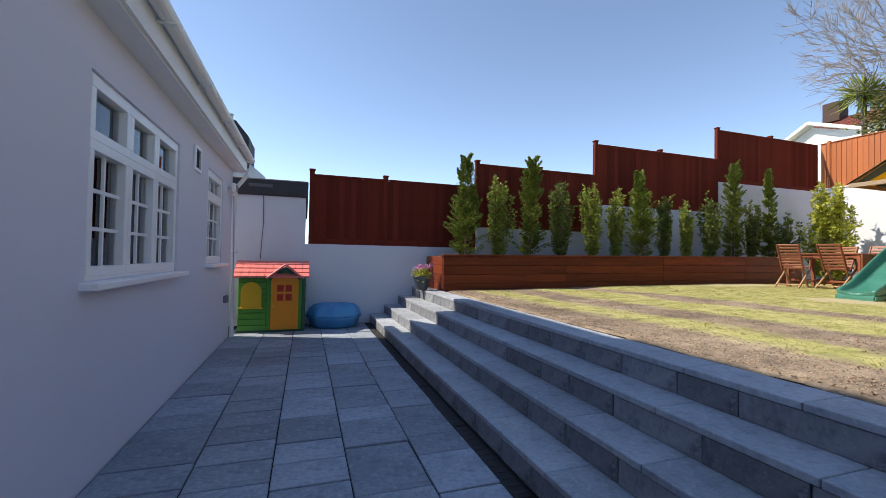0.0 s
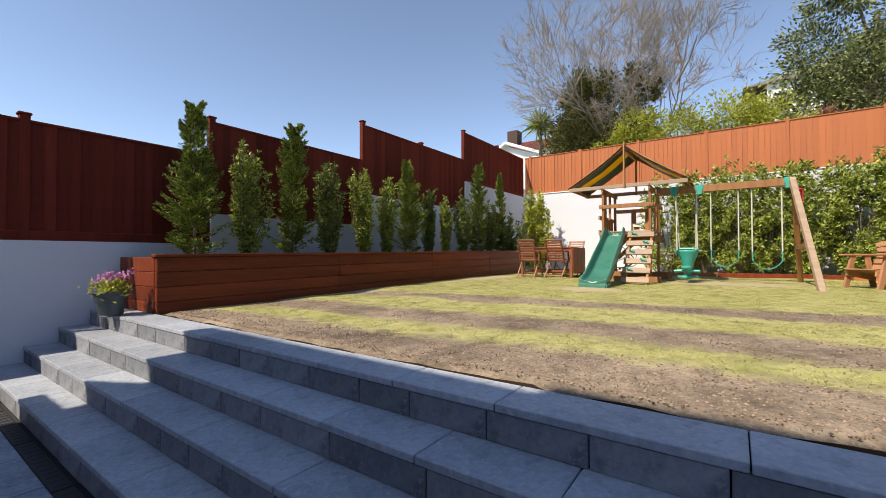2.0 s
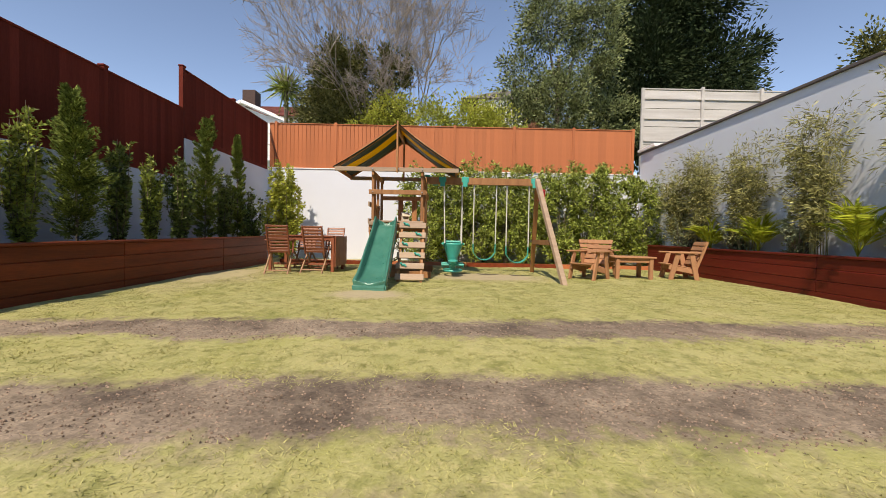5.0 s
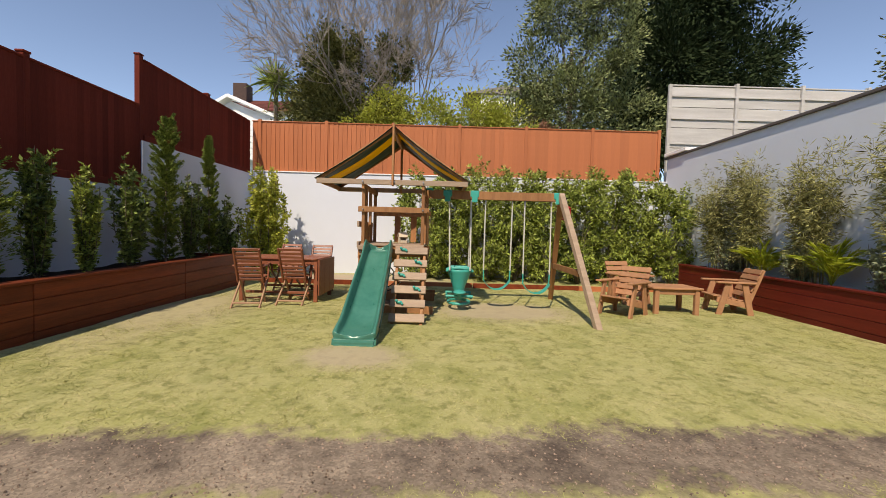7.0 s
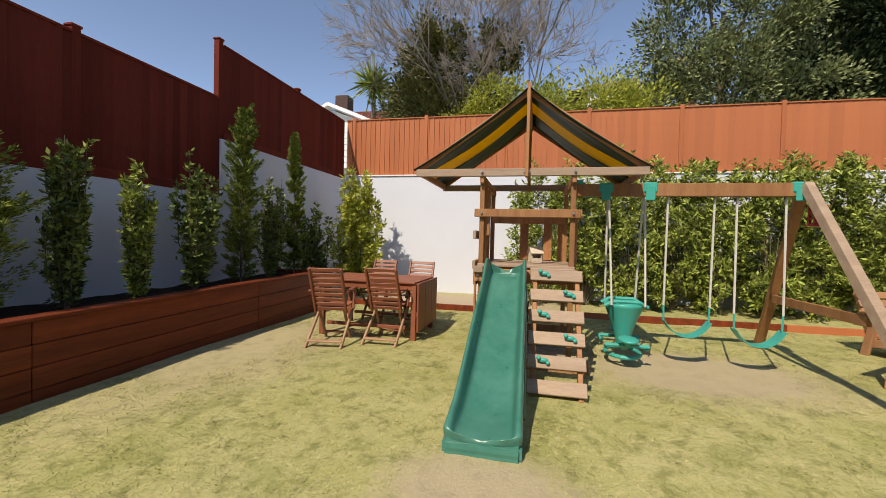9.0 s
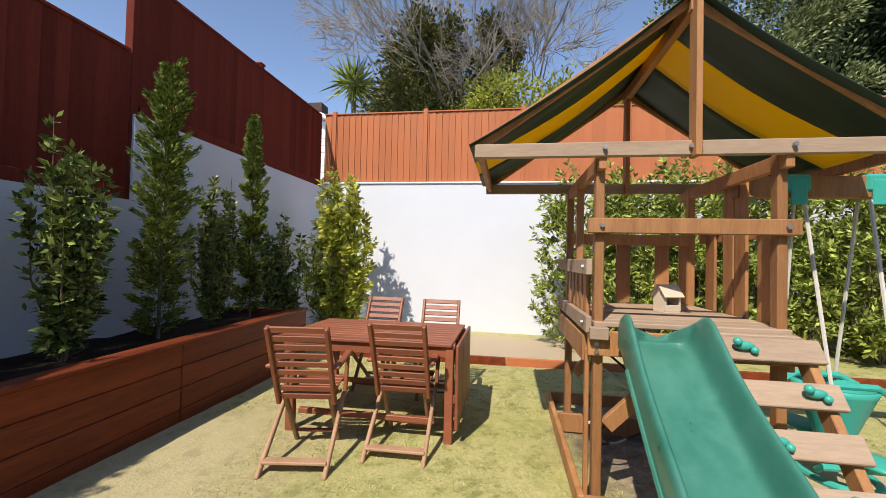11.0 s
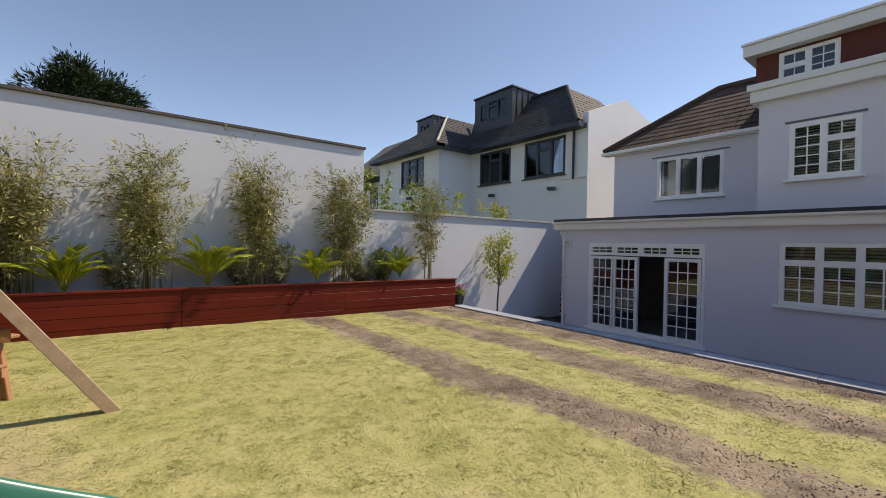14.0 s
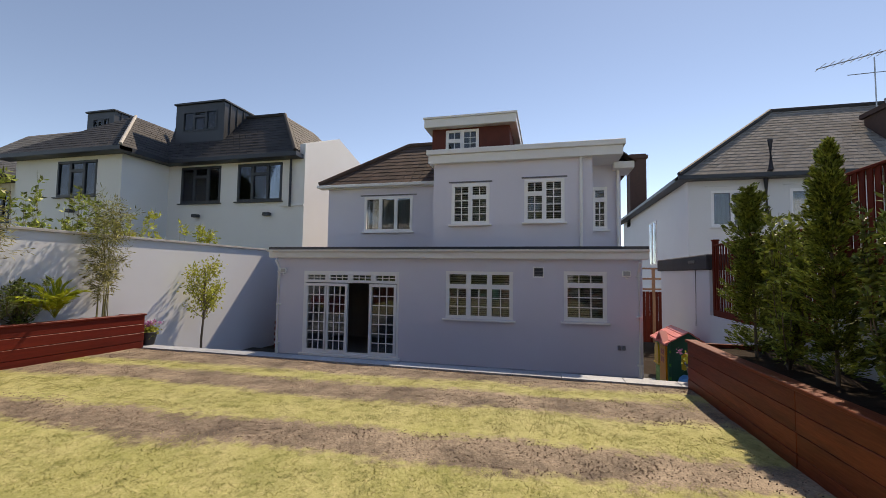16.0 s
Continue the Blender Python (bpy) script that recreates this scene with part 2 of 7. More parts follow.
def lawn_mat():
    """Pale mown turf, with bands of bare raked soil and seed towards the house."""
    m = turf_mat("lawn", 0.9)
    n, l = m.node_tree.nodes, m.node_tree.links
    b = n["Principled BSDF"]
    turf = b.inputs["Base Color"].links[0].from_socket
    tc = n.new("ShaderNodeTexCoord")
    sep = n.new("ShaderNodeSeparateXYZ")
    l.new(tc.outputs["Object"], sep.inputs[0])
    wob = n.new("ShaderNodeTexNoise")
    wob.inputs["Scale"].default_value, wob.inputs["Detail"].default_value = 0.7, 5
    l.new(tc.outputs["Object"], wob.inputs["Vector"])

    def math_node(op, a, c=None, d=None):
        k = n.new("ShaderNodeMath")
        k.operation = op
        for i, v in enumerate((a, c, d)):
            if v is None:
                continue
            if isinstance(v, (int, float)):
                k.inputs[i].default_value = v
            else:
                l.new(v, k.inputs[i])
        return k.outputs[0]

    edge = n.new("ShaderNodeTexNoise")
    edge.inputs["Scale"].default_value, edge.inputs["Detail"].default_value = 9, 6
    l.new(tc.outputs["Object"], edge.inputs["Vector"])
    xw = math_node("MULTIPLY_ADD", wob.outputs["Fac"], 0.75, math_node("ADD", sep.outputs["X"], -0.375))
    xw = math_node("MULTIPLY_ADD", edge.outputs["Fac"], 0.5, math_node("ADD", xw, -0.25))
    xw = math_node("MULTIPLY_ADD", sep.outputs["Y"], 0.055, xw)
    bands = None
    for centre, half, soft in ((2.55, 0.62, 0.25), (4.05, 0.26, 0.22), (5.62, 0.22, 0.16)):
        d = math_node("ABSOLUTE", math_node("SUBTRACT", xw, centre))
        mr = n.new("ShaderNodeMapRange")
        mr.inputs["From Min"].default_value, mr.inputs["From Max"].default_value = half + soft, half
        l.new(d, mr.inputs["Value"])
        bands = mr.outputs[0] if bands is None else math_node("MAXIMUM", bands, mr.outputs[0])
    # worn patches under the swings and at the foot of the slide; last ellipse is tower shade
    worn = None
    for cx, cy, ax, ay, most in ((9.65, 1.95, 0.8, 1.25, 0.75), (7.25, 3.75, 0.4, 0.55, 0.7), (9.3, 6.5, 2.0, 0.85, 0.5), (13.4, 5.2, 1.05, 2.4, 1.0), (10.2, 3.6, 0.95, 0.55, 1.0)):
        dx = math_node("DIVIDE", math_node("SUBTRACT", sep.outputs["X"], cx), ax)
        dy = math_node("DIVIDE", math_node("SUBTRACT", sep.outputs["Y"], cy), ay)
        d = math_node("SQRT", math_node("ADD", math_node("MULTIPLY", dx, dx), math_node("MULTIPLY", dy, dy)))
        d = math_node("MULTIPLY_ADD", edge.outputs["Fac"], 0.8, math_node("ADD", d, -0.4))
        mr = n.new("ShaderNodeMapRange")
        mr.inputs["From Min"].default_value, mr.inputs["From Max"].default_value, mr.inputs["To Max"].default_value = 1.25, 0.6, most
        l.new(d, mr.inputs["Value"])
        if cx == 10.2:
            # shade under the tower, painted as dark earth inside its box
            bands = math_node("MAXIMUM", bands, mr.outputs[0])
            continue
        worn = mr.outputs[0] if worn is None else math_node("MAXIMUM", worn, mr.outputs[0])
    tan = n.new("ShaderNodeMix")
    tan.data_type = "RGBA"
    l.new(worn, tan.inputs["Factor"])
    l.new(turf, tan.inputs["A"])
    tan.inputs["B"].default_value = (0.42, 0.335, 0.235, 1)
    turf = tan.outputs["Result"]
    thin = n.new("ShaderNodeTexNoise")
    thin.inputs["Scale"].default_value, thin.inputs["Detail"].default_value = 1.6, 4
    l.new(tc.outputs["Object"], thin.inputs["Vector"])
    ramp = n.new("ShaderNodeValToRGB")
    ramp.color_ramp.elements[0].position, ramp.color_ramp.elements[0].color = 0.36, (0.10, 0.074, 0.055, 1)
    ramp.color_ramp.elements[1].position, ramp.color_ramp.elements[1].color = 0.66, (0.36, 0.285, 0.21, 1)
    l.new(math_node("MULTIPLY_ADD", edge.outputs["Fac"], 0.35, math_node("MULTIPLY", thin.outputs["Fac"], 0.65)), ramp.inputs[0])
    grit = n.new("ShaderNodeTexVoronoi")
    grit.inputs["Scale"].default_value = 70
    l.new(tc.outputs["Object"], grit.inputs["Vector"])
    soil = n.new("ShaderNodeMix")
    soil.data_type, soil.blend_type = "RGBA", "MULTIPLY"
    soil.inputs["Factor"].default_value = 0.65
    l.new(ramp.outputs[0], soil.inputs["A"])
    gr = n.new("ShaderNodeMapRange")
    gr.inputs["To Min"].default_value, gr.inputs["To Max"].default_value = 0.45, 1.5
    l.new(grit.outputs["Color"], gr.inputs["Value"])
    l.new(gr.outputs[0], soil.inputs["B"])
    fin = n.new("ShaderNodeMix")
    fin.data_type = "RGBA"
    l.new(bands, fin.inputs["Factor"])
    l.new(turf, fin.inputs["A"])
    l.new(soil.outputs["Result"], fin.inputs["B"])
    l.new(fin.outputs["Result"], b.inputs["Base Color"])
    return m


LAWN = lawn_mat()


# ---- building helpers ----
def part(name, bm, material, parent=None, label=""):
    me = bpy.data.meshes.new(name)
    bm.to_mesh(me)
    bm.free()
    me.materials.append(material)
    ob = new(name, me)
    ob.parent = parent
    if label:
        tagged(ob, label)
    return ob


def thing(name, at=(0, 0, 0), turn=0, label="", category="", group=""):
    e = new(name)
    e.matrix_basis = pose(*at, 0, 0, turn)
    return tagged(e, label, category, group)


def structure(name, bm, material, label="", category=""):
    return tagged(part(name, bm, material), label, category, kind="structure")


def bx(bm, x0, x1, y0, y1, z0, z1, bevel=0.0):
    """A box between the given planes, optionally with softened edges."""
    sel = bmesh.ops.create_cube(bm, size=1, matrix=Matrix.LocRotScale(((x0 + x1) / 2, (y0 + y1) / 2, (z0 + z1) / 2), None, (abs(x1 - x0), abs(y1 - y0), abs(z1 - z0))))["verts"]
    if bevel:
        bmesh.ops.bevel(bm, geom=list({e for v in sel for e in v.link_edges}), offset=bevel, segments=1, affect="EDGES")
    return bm


def box(x0, x1, y0, y1, z0, z1, bevel=0.0):
    return bx(bmesh.new(), x0, x1, y0, y1, z0, z1, bevel)


def beam(p, q, w, h, bevel=0.004, up=(0, 0, 1), bm=None):
    """A squared timber from p to q, w wide and h high across."""
    bm = bm or bmesh.new()
    p, q = Vector(p), Vector(q)
    a = (q - p).normalized()
    u = Vector(up)
    if abs(a.dot(u)) > 0.98:
        u = Vector((1, 0, 0))
    s = a.cross(u).normalized()
    u = s.cross(a)
    m = Matrix((s, a, u)).transposed().to_4x4()
    m.translation = (p + q) / 2
    sel = bmesh.ops.create_cube(bm, size=1, matrix=m @ Matrix.Diagonal((w, (q - p).length, h, 1)))["verts"]
    if bevel:
        bmesh.ops.bevel(bm, geom=list({e for v in sel for e in v.link_edges}), offset=bevel, segments=1, affect="EDGES")
    return bm


def tube(points, radius, sides=8, bm=None, radii=None, close=True):
    """A round bar along points."""
    bm = bm or bmesh.new()
    pts = [Vector(p) for p in points]
    rings = []
    for i, p in enumerate(pts):
        a = (pts[min(i + 1, len(pts) - 1)] - pts[max(i - 1, 0)]).normalized()
        s = a.cross(Vector((0, 0, 1)))
        s = (s if s.length > 0.05 else a.cross(Vector((1, 0, 0)))).normalized()
        u = s.cross(a)
        r = radii[i] if radii else radius
        rings.append([bm.verts.new(p + (s * math.cos(k * math.tau / sides) + u * math.sin(k * math.tau / sides)) * r) for k in range(sides)])
    for a, b in zip(rings, rings[1:]):
        for k in range(sides):
            bm.faces.new((a[k], a[(k + 1) % sides], b[(k + 1) % sides], b[k]))
    if close:
        bm.faces.new(rings[0])
        bm.faces.new(list(reversed(rings[-1])))
    return bm


def lathe(profile, segs=24, bm=None, at=(0, 0, 0)):
    """A turned shape from (radius, height) pairs."""
    bm = bm or bmesh.new()
    rings = [[bm.verts.new((at[0] + r * math.cos(k * math.tau / segs), at[1] + r * math.sin(k * math.tau / segs), at[2] + z)) for k in range(segs)] for r, z in profile]
    for a, b in zip(rings, rings[1:]):
        for k in range(segs):
            bm.faces.new((a[k], a[(k + 1) % segs], b[(k + 1) % segs], b[k]))
    return bm


def prism(poly, lo, hi, axis="y", bm=None):
    """A polygon of (a, z) pairs drawn out along x or y; axis z takes (x, y) pairs."""
    bm = bm or bmesh.new()

    def at(a, c, d):
        return (a, d, c) if axis == "y" else (d, a, c) if axis == "x" else (a, c, d)
    v0 = [bm.verts.new(at(a, c, lo)) for a, c in poly]
    v1 = [bm.verts.new(at(a, c, hi)) for a, c in poly]
    n = len(poly)
    for k in range(n):
        bm.faces.new((v0[k], v0[(k + 1) % n], v1[(k + 1) % n], v1[k]))
    bm.faces.new(v0)
    bm.faces.new(v1)
    bmesh.ops.recalc_face_normals(bm, faces=bm.faces)
    return bm


def pierced(x0, x1, y0, y1, z0, z1, holes):
    """A wall in the plane of y and z, x0 to x1 thick, with rectangular openings (y0, y1, z0, z1)."""
    bm = bmesh.new()
    ys = sorted({y0, y1, *[h[0] for h in holes], *[h[1] for h in holes]})
    zs = sorted({z0, z1, *[h[2] for h in holes], *[h[3] for h in holes]})
    solid = lambda a, c: 0 <= a < len(ys) - 1 and 0 <= c < len(zs) - 1 and not any(h[0] - 1e-6 <= ys[a] and ys[a + 1] <= h[1] + 1e-6 and h[2] - 1e-6 <= zs[c] and zs[c + 1] <= h[3] + 1e-6 for h in holes)
    q = lambda *v: bm.faces.new([bm.verts.new(p) for p in v])
    for a in range(len(ys) - 1):
        for c in range(len(zs) - 1):
            if not solid(a, c):
                continue
            ya, yb, za, zb = ys[a], ys[a + 1], zs[c], zs[c + 1]
            q((x1, ya, za), (x1, yb, za), (x1, yb, zb), (x1, ya, zb))
            q((x0, ya, za), (x0, ya, zb), (x0, yb, zb), (x0, yb, za))
            if not solid(a - 1, c):
                q((x0, ya, za), (x1, ya, za), (x1, ya, zb), (x0, ya, zb))
            if not solid(a + 1, c):
                q((x0, yb, za), (x0, yb, zb), (x1, yb, zb), (x1, yb, za))
            if not solid(a, c - 1):
                q((x0, ya, za), (x0, yb, za), (x1, yb, za), (x1, ya, za))
            if not solid(a, c + 1):
                q((x0, ya, zb), (x1, ya, zb), (x1, yb, zb), (x0, yb, zb))
    bmesh.ops.remove_doubles(bm, verts=bm.verts, dist=1e-5)
    return bm


def lawn_z(x):
    return 0.69 + 0.11 * min(1.0, max(0.0, (x - 2.4) / 6.5))


# plan of the garden
HX = -1.12            # face of the extension
HY0, HY1 = -2.1, 7.2  # its two ends
WALL_L, WALL_R, WALL_B = 8.15, -3.2, 14.6
NOSE = [1.22, 1.50, 1.78, 2.06]
RISE = 0.172
LAWN_X = 2.36
TOP = 4 * RISE

# ---- ground, patio, steps, lawn ----
bm = bmesh.new()
bmesh.ops.create_grid(bm, x_segments=2, y_segments=2, size=900)
bmesh.ops.translate(bm, verts=bm.verts, vec=(0, 0, -0.12))
structure("ground", bm, SOIL, "dark earth under the garden and beyond", "ground")
structure("floor", box(-1.6, 1.3, WALL_R, WALL_L + 0.1, -0.11, -0.014), JOINT, "dark mortar bed under the patio slabs", "patio")
lawn = bmesh.new()
NX, NY = 120, 110
gx = [LAWN_X + 0.06 + (WALL_B - LAWN_X - 0.06) * i / NX for i in range(NX + 1)]
gy = [WALL_R + (WALL_L - WALL_R) * j / NY for j in range(NY + 1)]
rows = [[lawn.verts.new((x, y, lawn_z(x) + 0.018 * noise.noise((x * 0.9, y * 0.9, 0)) + 0.008 * noise.noise((x * 5, y * 5, 3)))) for y in gy] for x in gx]
for a, b in zip(rows, rows[1:]):
    for j in range(NY):
        lawn.faces.new((a[j], b[j], b[j + 1], a[j + 1]))
for v in rows[0]:
    v.co.x += 0.05 * noise.noise((v.co.y * 3, 1, 2)) + 0.03 * noise.noise((v.co.y * 11, 4, 2))
    v.co.z -= 0.02
# skirt in dark SOIL: damp earth, plus painted shade below the overhanging grass
skirt = [lawn.verts.new((LAWN_X + 0.09, v.co.y, 0.3)) for v in rows[0]]
for j in range(NY):
    lawn.faces.new((skirt[j], rows[0][j], rows[0][j + 1], skirt[j + 1])).material_index = 1
for f in lawn.faces:
    f.smooth = True
# dark strip for damp soil and for the shadow in the gap
structure("lawn_edge_soil", box(LAWN_X - 0.01, LAWN_X + 0.3, WALL_R, WALL_L, 0.2, 0.615), SOIL, "dark damp soil with painted shade in the gap behind the top step", "soil")
structure("lawn", lawn, LAWN, "pale mown grass with bare seeded strips of soil", "lawn").data.materials.append(SOIL)

gu = box(WALL_B + 0.23, 400, -400, 400, -0.1, 2.5)
bx(gu, 4.0, WALL_B + 0.23, -400, WALL_R - 0.25, -0.1, 1.6)
structure("ground_upper", gu, LEAF_IVY, "higher overgrown ground of the gardens behind", "ground")

# ---- garden walls ----
WT = 0.22
wl = bmesh.new()
for xa, xb, top in ((-0.02, 3.45, 1.5), (3.45, 6.55, 1.95), (6.55, 10.5, 2.62), (10.5, WALL_B + WT, 3.46)):
    bx(wl, xa, xb, WALL_L, WALL_L + WT, -0.1, top)
structure("wall_north", wl, WHITE_RENDER, "white rendered garden wall stepped up the slope", "garden wall")
structure("wall_east", box(WALL_B, WALL_B + WT, WALL_R - 2.0, WALL_L, 0.2, 3.52), WHITE_RENDER, "white rendered wall closing the back of the garden", "garden wall")
wr = box(4.45, WALL_B, WALL_R - WT, WALL_R, 0, 4.155)
bx(wr, -6.0, 4.45, WALL_R - WT, WALL_R, -0.1, 2.84)
structure("wall_south", wr, WHITE_RENDER, "white rendered side wall, tall with a lower part by the house", "garden wall")
cp = box(4.42, WALL_B + 0.1, WALL_R - WT - 0.03, WALL_R + 0.05, 4.155, 4.205, 0.006)
cp2 = box(-6.0, 4.45, WALL_R - WT - 0.03, WALL_R + 0.05, 2.84, 2.89, 0.006)
structure("coping_south", cp, shade("coping_dark", (0.13, 0.11, 0.105), 0.85, (0.07, 0.06, 0.06), 3, 50, 0.8, 0.3), "thin dark coping on the tall side wall", "coping")
structure("coping_south_low", cp2, shade("coping_stone", (0.42, 0.42, 0.43), 0.8, (0.3, 0.3, 0.31), 3, 50, 0.7, 0.3), "grey stone coping on the lower side wall", "coping")
structure("coping_east", box(WALL_B - 0.03, WALL_B + WT, WALL_R - 2, WALL_L, 3.52, 3.55, 0.006), FASCIA, "thin pale coping under the cedar fence", "coping")

# ---- rear extension of the house ----
DOOR = (-1.26, 1.48, 0.06, 2.24)
WIN1 = (2.70, 4.36, 1.12, 2.28)
WIN2 = (5.52, 6.46, 1.16, 2.31)
structure("wall_west", pierced(HX - 0.28, HX, HY0, HY1, -0.1, 2.66, [DOOR, WIN1, WIN2]), HOUSE_RENDER, "lilac-grey rendered rear wall of the extension", "house wall")
ew = box(-6.0, HX - 0.28, HY0, HY0 + 0.28, -0.1, 2.66)
bx(ew, -6.0, HX - 0.28, HY1 - 0.28, HY1, -0.1, 2.66)
bx(ew, -6.2, -6.0, HY0, HY1, -0.1, 2.66)
structure("wall_extension_sides", ew, HOUSE_RENDER, "lilac-grey rendered flanks of the extension", "house wall")
structure("floor_inside", box(-6.0, HX - 0.28, HY0 + 0.28, HY1 - 0.28, -0.1, 0.05), ROOM_DARK, "dark interior floor behind the doors", "floor")
structure("ceiling", box(-6.0, HX - 0.28, HY0 + 0.28, HY1 - 0.28, 2.55, 2.6), ROOM_DARK, "plain interior ceiling", "ceiling")
structure("wall_inside", box(-4.2, -4.05, HY0 + 0.28, HY1 - 0.28, 0.05, 2.55), ROOM_DARK, "plain inside wall of the room", "wall")
structure("roof_flat", box(-6.2, -0.93, HY0 - 0.16, HY1 + 0.1, 2.80, 2.875), ROOF_FELT, "black felt flat roof edge of the extension", "flat roof")
fa = box(-0.955, -0.93, HY0 - 0.16, HY1 + 0.1, 2.60, 2.80)
bx(fa, HX - 0.1, -0.955, HY0 - 0.14, HY1 + 0.08, 2.585, 2.60)
bx(fa, -6.2, -0.955, HY1 + 0.075, HY1 + 0.10, 2.60, 2.80)
bx(fa, -6.2, -0.955, HY0 - 0.16, HY0 - 0.135, 2.60, 2.80)
bx(fa, -6.2, -0.96, HY0 - 0.13, HY1 + 0.07, 2.602, 2.798)
structure("trim_fascia", fa, FASCIA, "white fascia and soffit boards under the flat roof", "fascia")


# ---- windows, doors, roofs ----
def window(name, x, y0, y1, z0, z1, lights, frame_mat=UPVC, sill=True, behind="", parent=None, label="", depth=0.07, bar=0.095):
    """A framed window in a wall that faces +x. lights: fractions (u0, u1, v0, v1) and numbers of glazing-bar columns and rows."""
    w, h = y1 - y0, z1 - z0
    fr = bmesh.new()
    e = 0.06
    for a in ((y0, y1, z0, z0 + e), (y0, y1, z1 - e, z1), (y0, y0 + e, z0 + e, z1 - e), (y1 - e, y1, z0 + e, z1 - e)):
        bx(fr, x - depth, x + 0.012, *a, 0.004)
    ob = part(name, fr, frame_mat, parent, label)
    for u0, u1, v0, v1, _, _ in lights:
        a, b, c, d = y0 + u0 * w, y0 + u1 * w, z0 + v0 * h, z0 + v1 * h
        s = bar * 0.6
        sash = bmesh.new()
        for r in ((a, b, c, c + s), (a, b, d - s, d), (a, a + s, c + s, d - s), (b - s, b, c + s, d - s)):
            bx(sash, x - depth - 0.004, x + 0.02, *r, 0.003)
        part("sash", sash, frame_mat, ob)
    if parent is None:
        tagged(ob, label, "window", kind="structure")
    for u0, u1, v0, v1, nu, nv in lights:
        a, b, c, d = y0 + u0 * w + bar * 0.55, y0 + u1 * w - bar * 0.55, z0 + v0 * h + bar * 0.55, z0 + v1 * h - bar * 0.55
        pane = part("pane", box(x - 0.036, x - 0.030, a, b, c, d), GLASS, ob)
        pane.visible_shadow = False
        if nu > 1 or nv > 1:
            for i in range(1, nu):
                yy = a + (b - a) * i / nu
                part("glazing_bar", box(x - 0.028, x - 0.012, yy - 0.011, yy + 0.011, c, d), frame_mat, ob)
            for i in range(1, nv):
                zz = c + (d - c) * i / nv
                part("glazing_bar", box(x - 0.0275, x - 0.0125, a, b, zz - 0.011, zz + 0.011), frame_mat, ob)
        if behind == "blind":
            bl = bmesh.new()
            n = max(3, int((d - c) / 0.05))
            for i in range(n):
                zz = c + (i + 0.5) * (d - c) / n
                beam((x - 0.11, a, zz), (x - 0.11, b, zz), 0.04, 0.003, 0, (0.8, 0, 0.6), bl)
            part("blind", bl, BLIND, ob)
        if behind == "curtain":
            cu = bmesh.new()
            k = 40
            cols = [[cu.verts.new((x - 0.16 + 0.025 * math.sin(i * 1.9) + 0.012 * math.sin(i * 0.7), a + (b - a) * i / k, q)) for q in (c, d)] for i in range(k + 1)]
            for p, q in zip(cols, cols[1:]):
                if noise.noise((p[0].co.y * 3, x, 1)) > -0.5:
                    cu.faces.new((p[0], q[0], q[1], p[1]))
            part("curtain", cu, CURTAIN, ob)
    if sill:
        part("sill", box(x - 0.02, x + 0.12, y0 - 0.06, y1 + 0.06, z0 - 0.045, z0 - 0.003, 0.006), frame_mat, ob)
    return ob


def tiles(eave_l, eave_r, ridge_r, ridge_l, material, parent, name="roof", course=0.28, width=0.3, label=""):
    """A tiled slope between four corners: overlapping courses of single tiles on a deck."""
    el, er, rr, rl = (Vector(p) for p in (eave_l, eave_r, ridge_r, ridge_l))
    up = ((rl + rr) / 2 - (el + er) / 2)
    n = (er - el).cross(up).normalized()
    n = n if n.z > 0 else -n
    rows = max(2, int(up.length / course))
    v, f = [p + n * 0.002 for p in (el, er, rr, rl)], [[0, 1, 2, 3]]

    def quadbox(a, b, c, d, t0, t1):
        i = len(v)
        for p, t in ((a, t0), (b, t0), (c, t1), (d, t1)):
            v.append(p + n * t)
        for p in (a, b, c, d):
            v.append(p - n * 0.02)
        for q in ((0, 1, 2, 3), (0, 4, 5, 1), (1, 5, 6, 2), (2, 6, 7, 3), (3, 7, 4, 0)):
            f.append([i + k for k in q])
    for r in range(rows):
        f0, f1 = r / rows, min(1.0, (r + 1.25) / rows)
        a, b, c, d = el.lerp(rl, f0), er.lerp(rr, f0), er.lerp(rr, f1), el.lerp(rl, f1)
        k = max(1, int((b - a).length / width))
        for j in range(k):
            u0, u1 = j / k + 0.002, (j + 1) / k - 0.002
            quadbox(a.lerp(b, u0), a.lerp(b, u1), d.lerp(c, u1), d.lerp(c, u0), 0.020 + random.uniform(-0.003, 0.004), 0.005)
    me = bpy.data.meshes.new(name)
    me.from_pydata(v, [], f)
    me.materials.append(material)
    ob = new(name, me)
    ob.parent = parent
    return tagged(ob, label) if label else ob


def cap(p, q, material, parent, name="ridge", r=0.09):
    return part(name, tube([p, Vector(p).lerp(Vector(q), 0.5), q], r, 8), material, parent)


T3 = [(0.02, 0.345, 0.68, 0.98, 1, 1), (0.345, 0.655, 0.68, 0.98, 1, 1), (0.655, 0.98, 0.68, 0.98, 1, 1), (0.02, 0.345, 0.02, 0.68, 2, 3), (0.345, 0.655, 0.02, 0.68, 2, 3), (0.655, 0.98, 0.02, 0.68, 2, 3)]
window("window_1", HX - 0.03, *WIN1, T3, behind="blind", label="white three-light window with glazing bars and blinds")
window("window_2", HX - 0.03, *WIN2, [(0.03, 0.97, 0.72, 0.97, 3, 1), (0.03, 0.97, 0.03, 0.72, 3, 3)], behind="blind", label="white window with fanlight and lowered blinds")

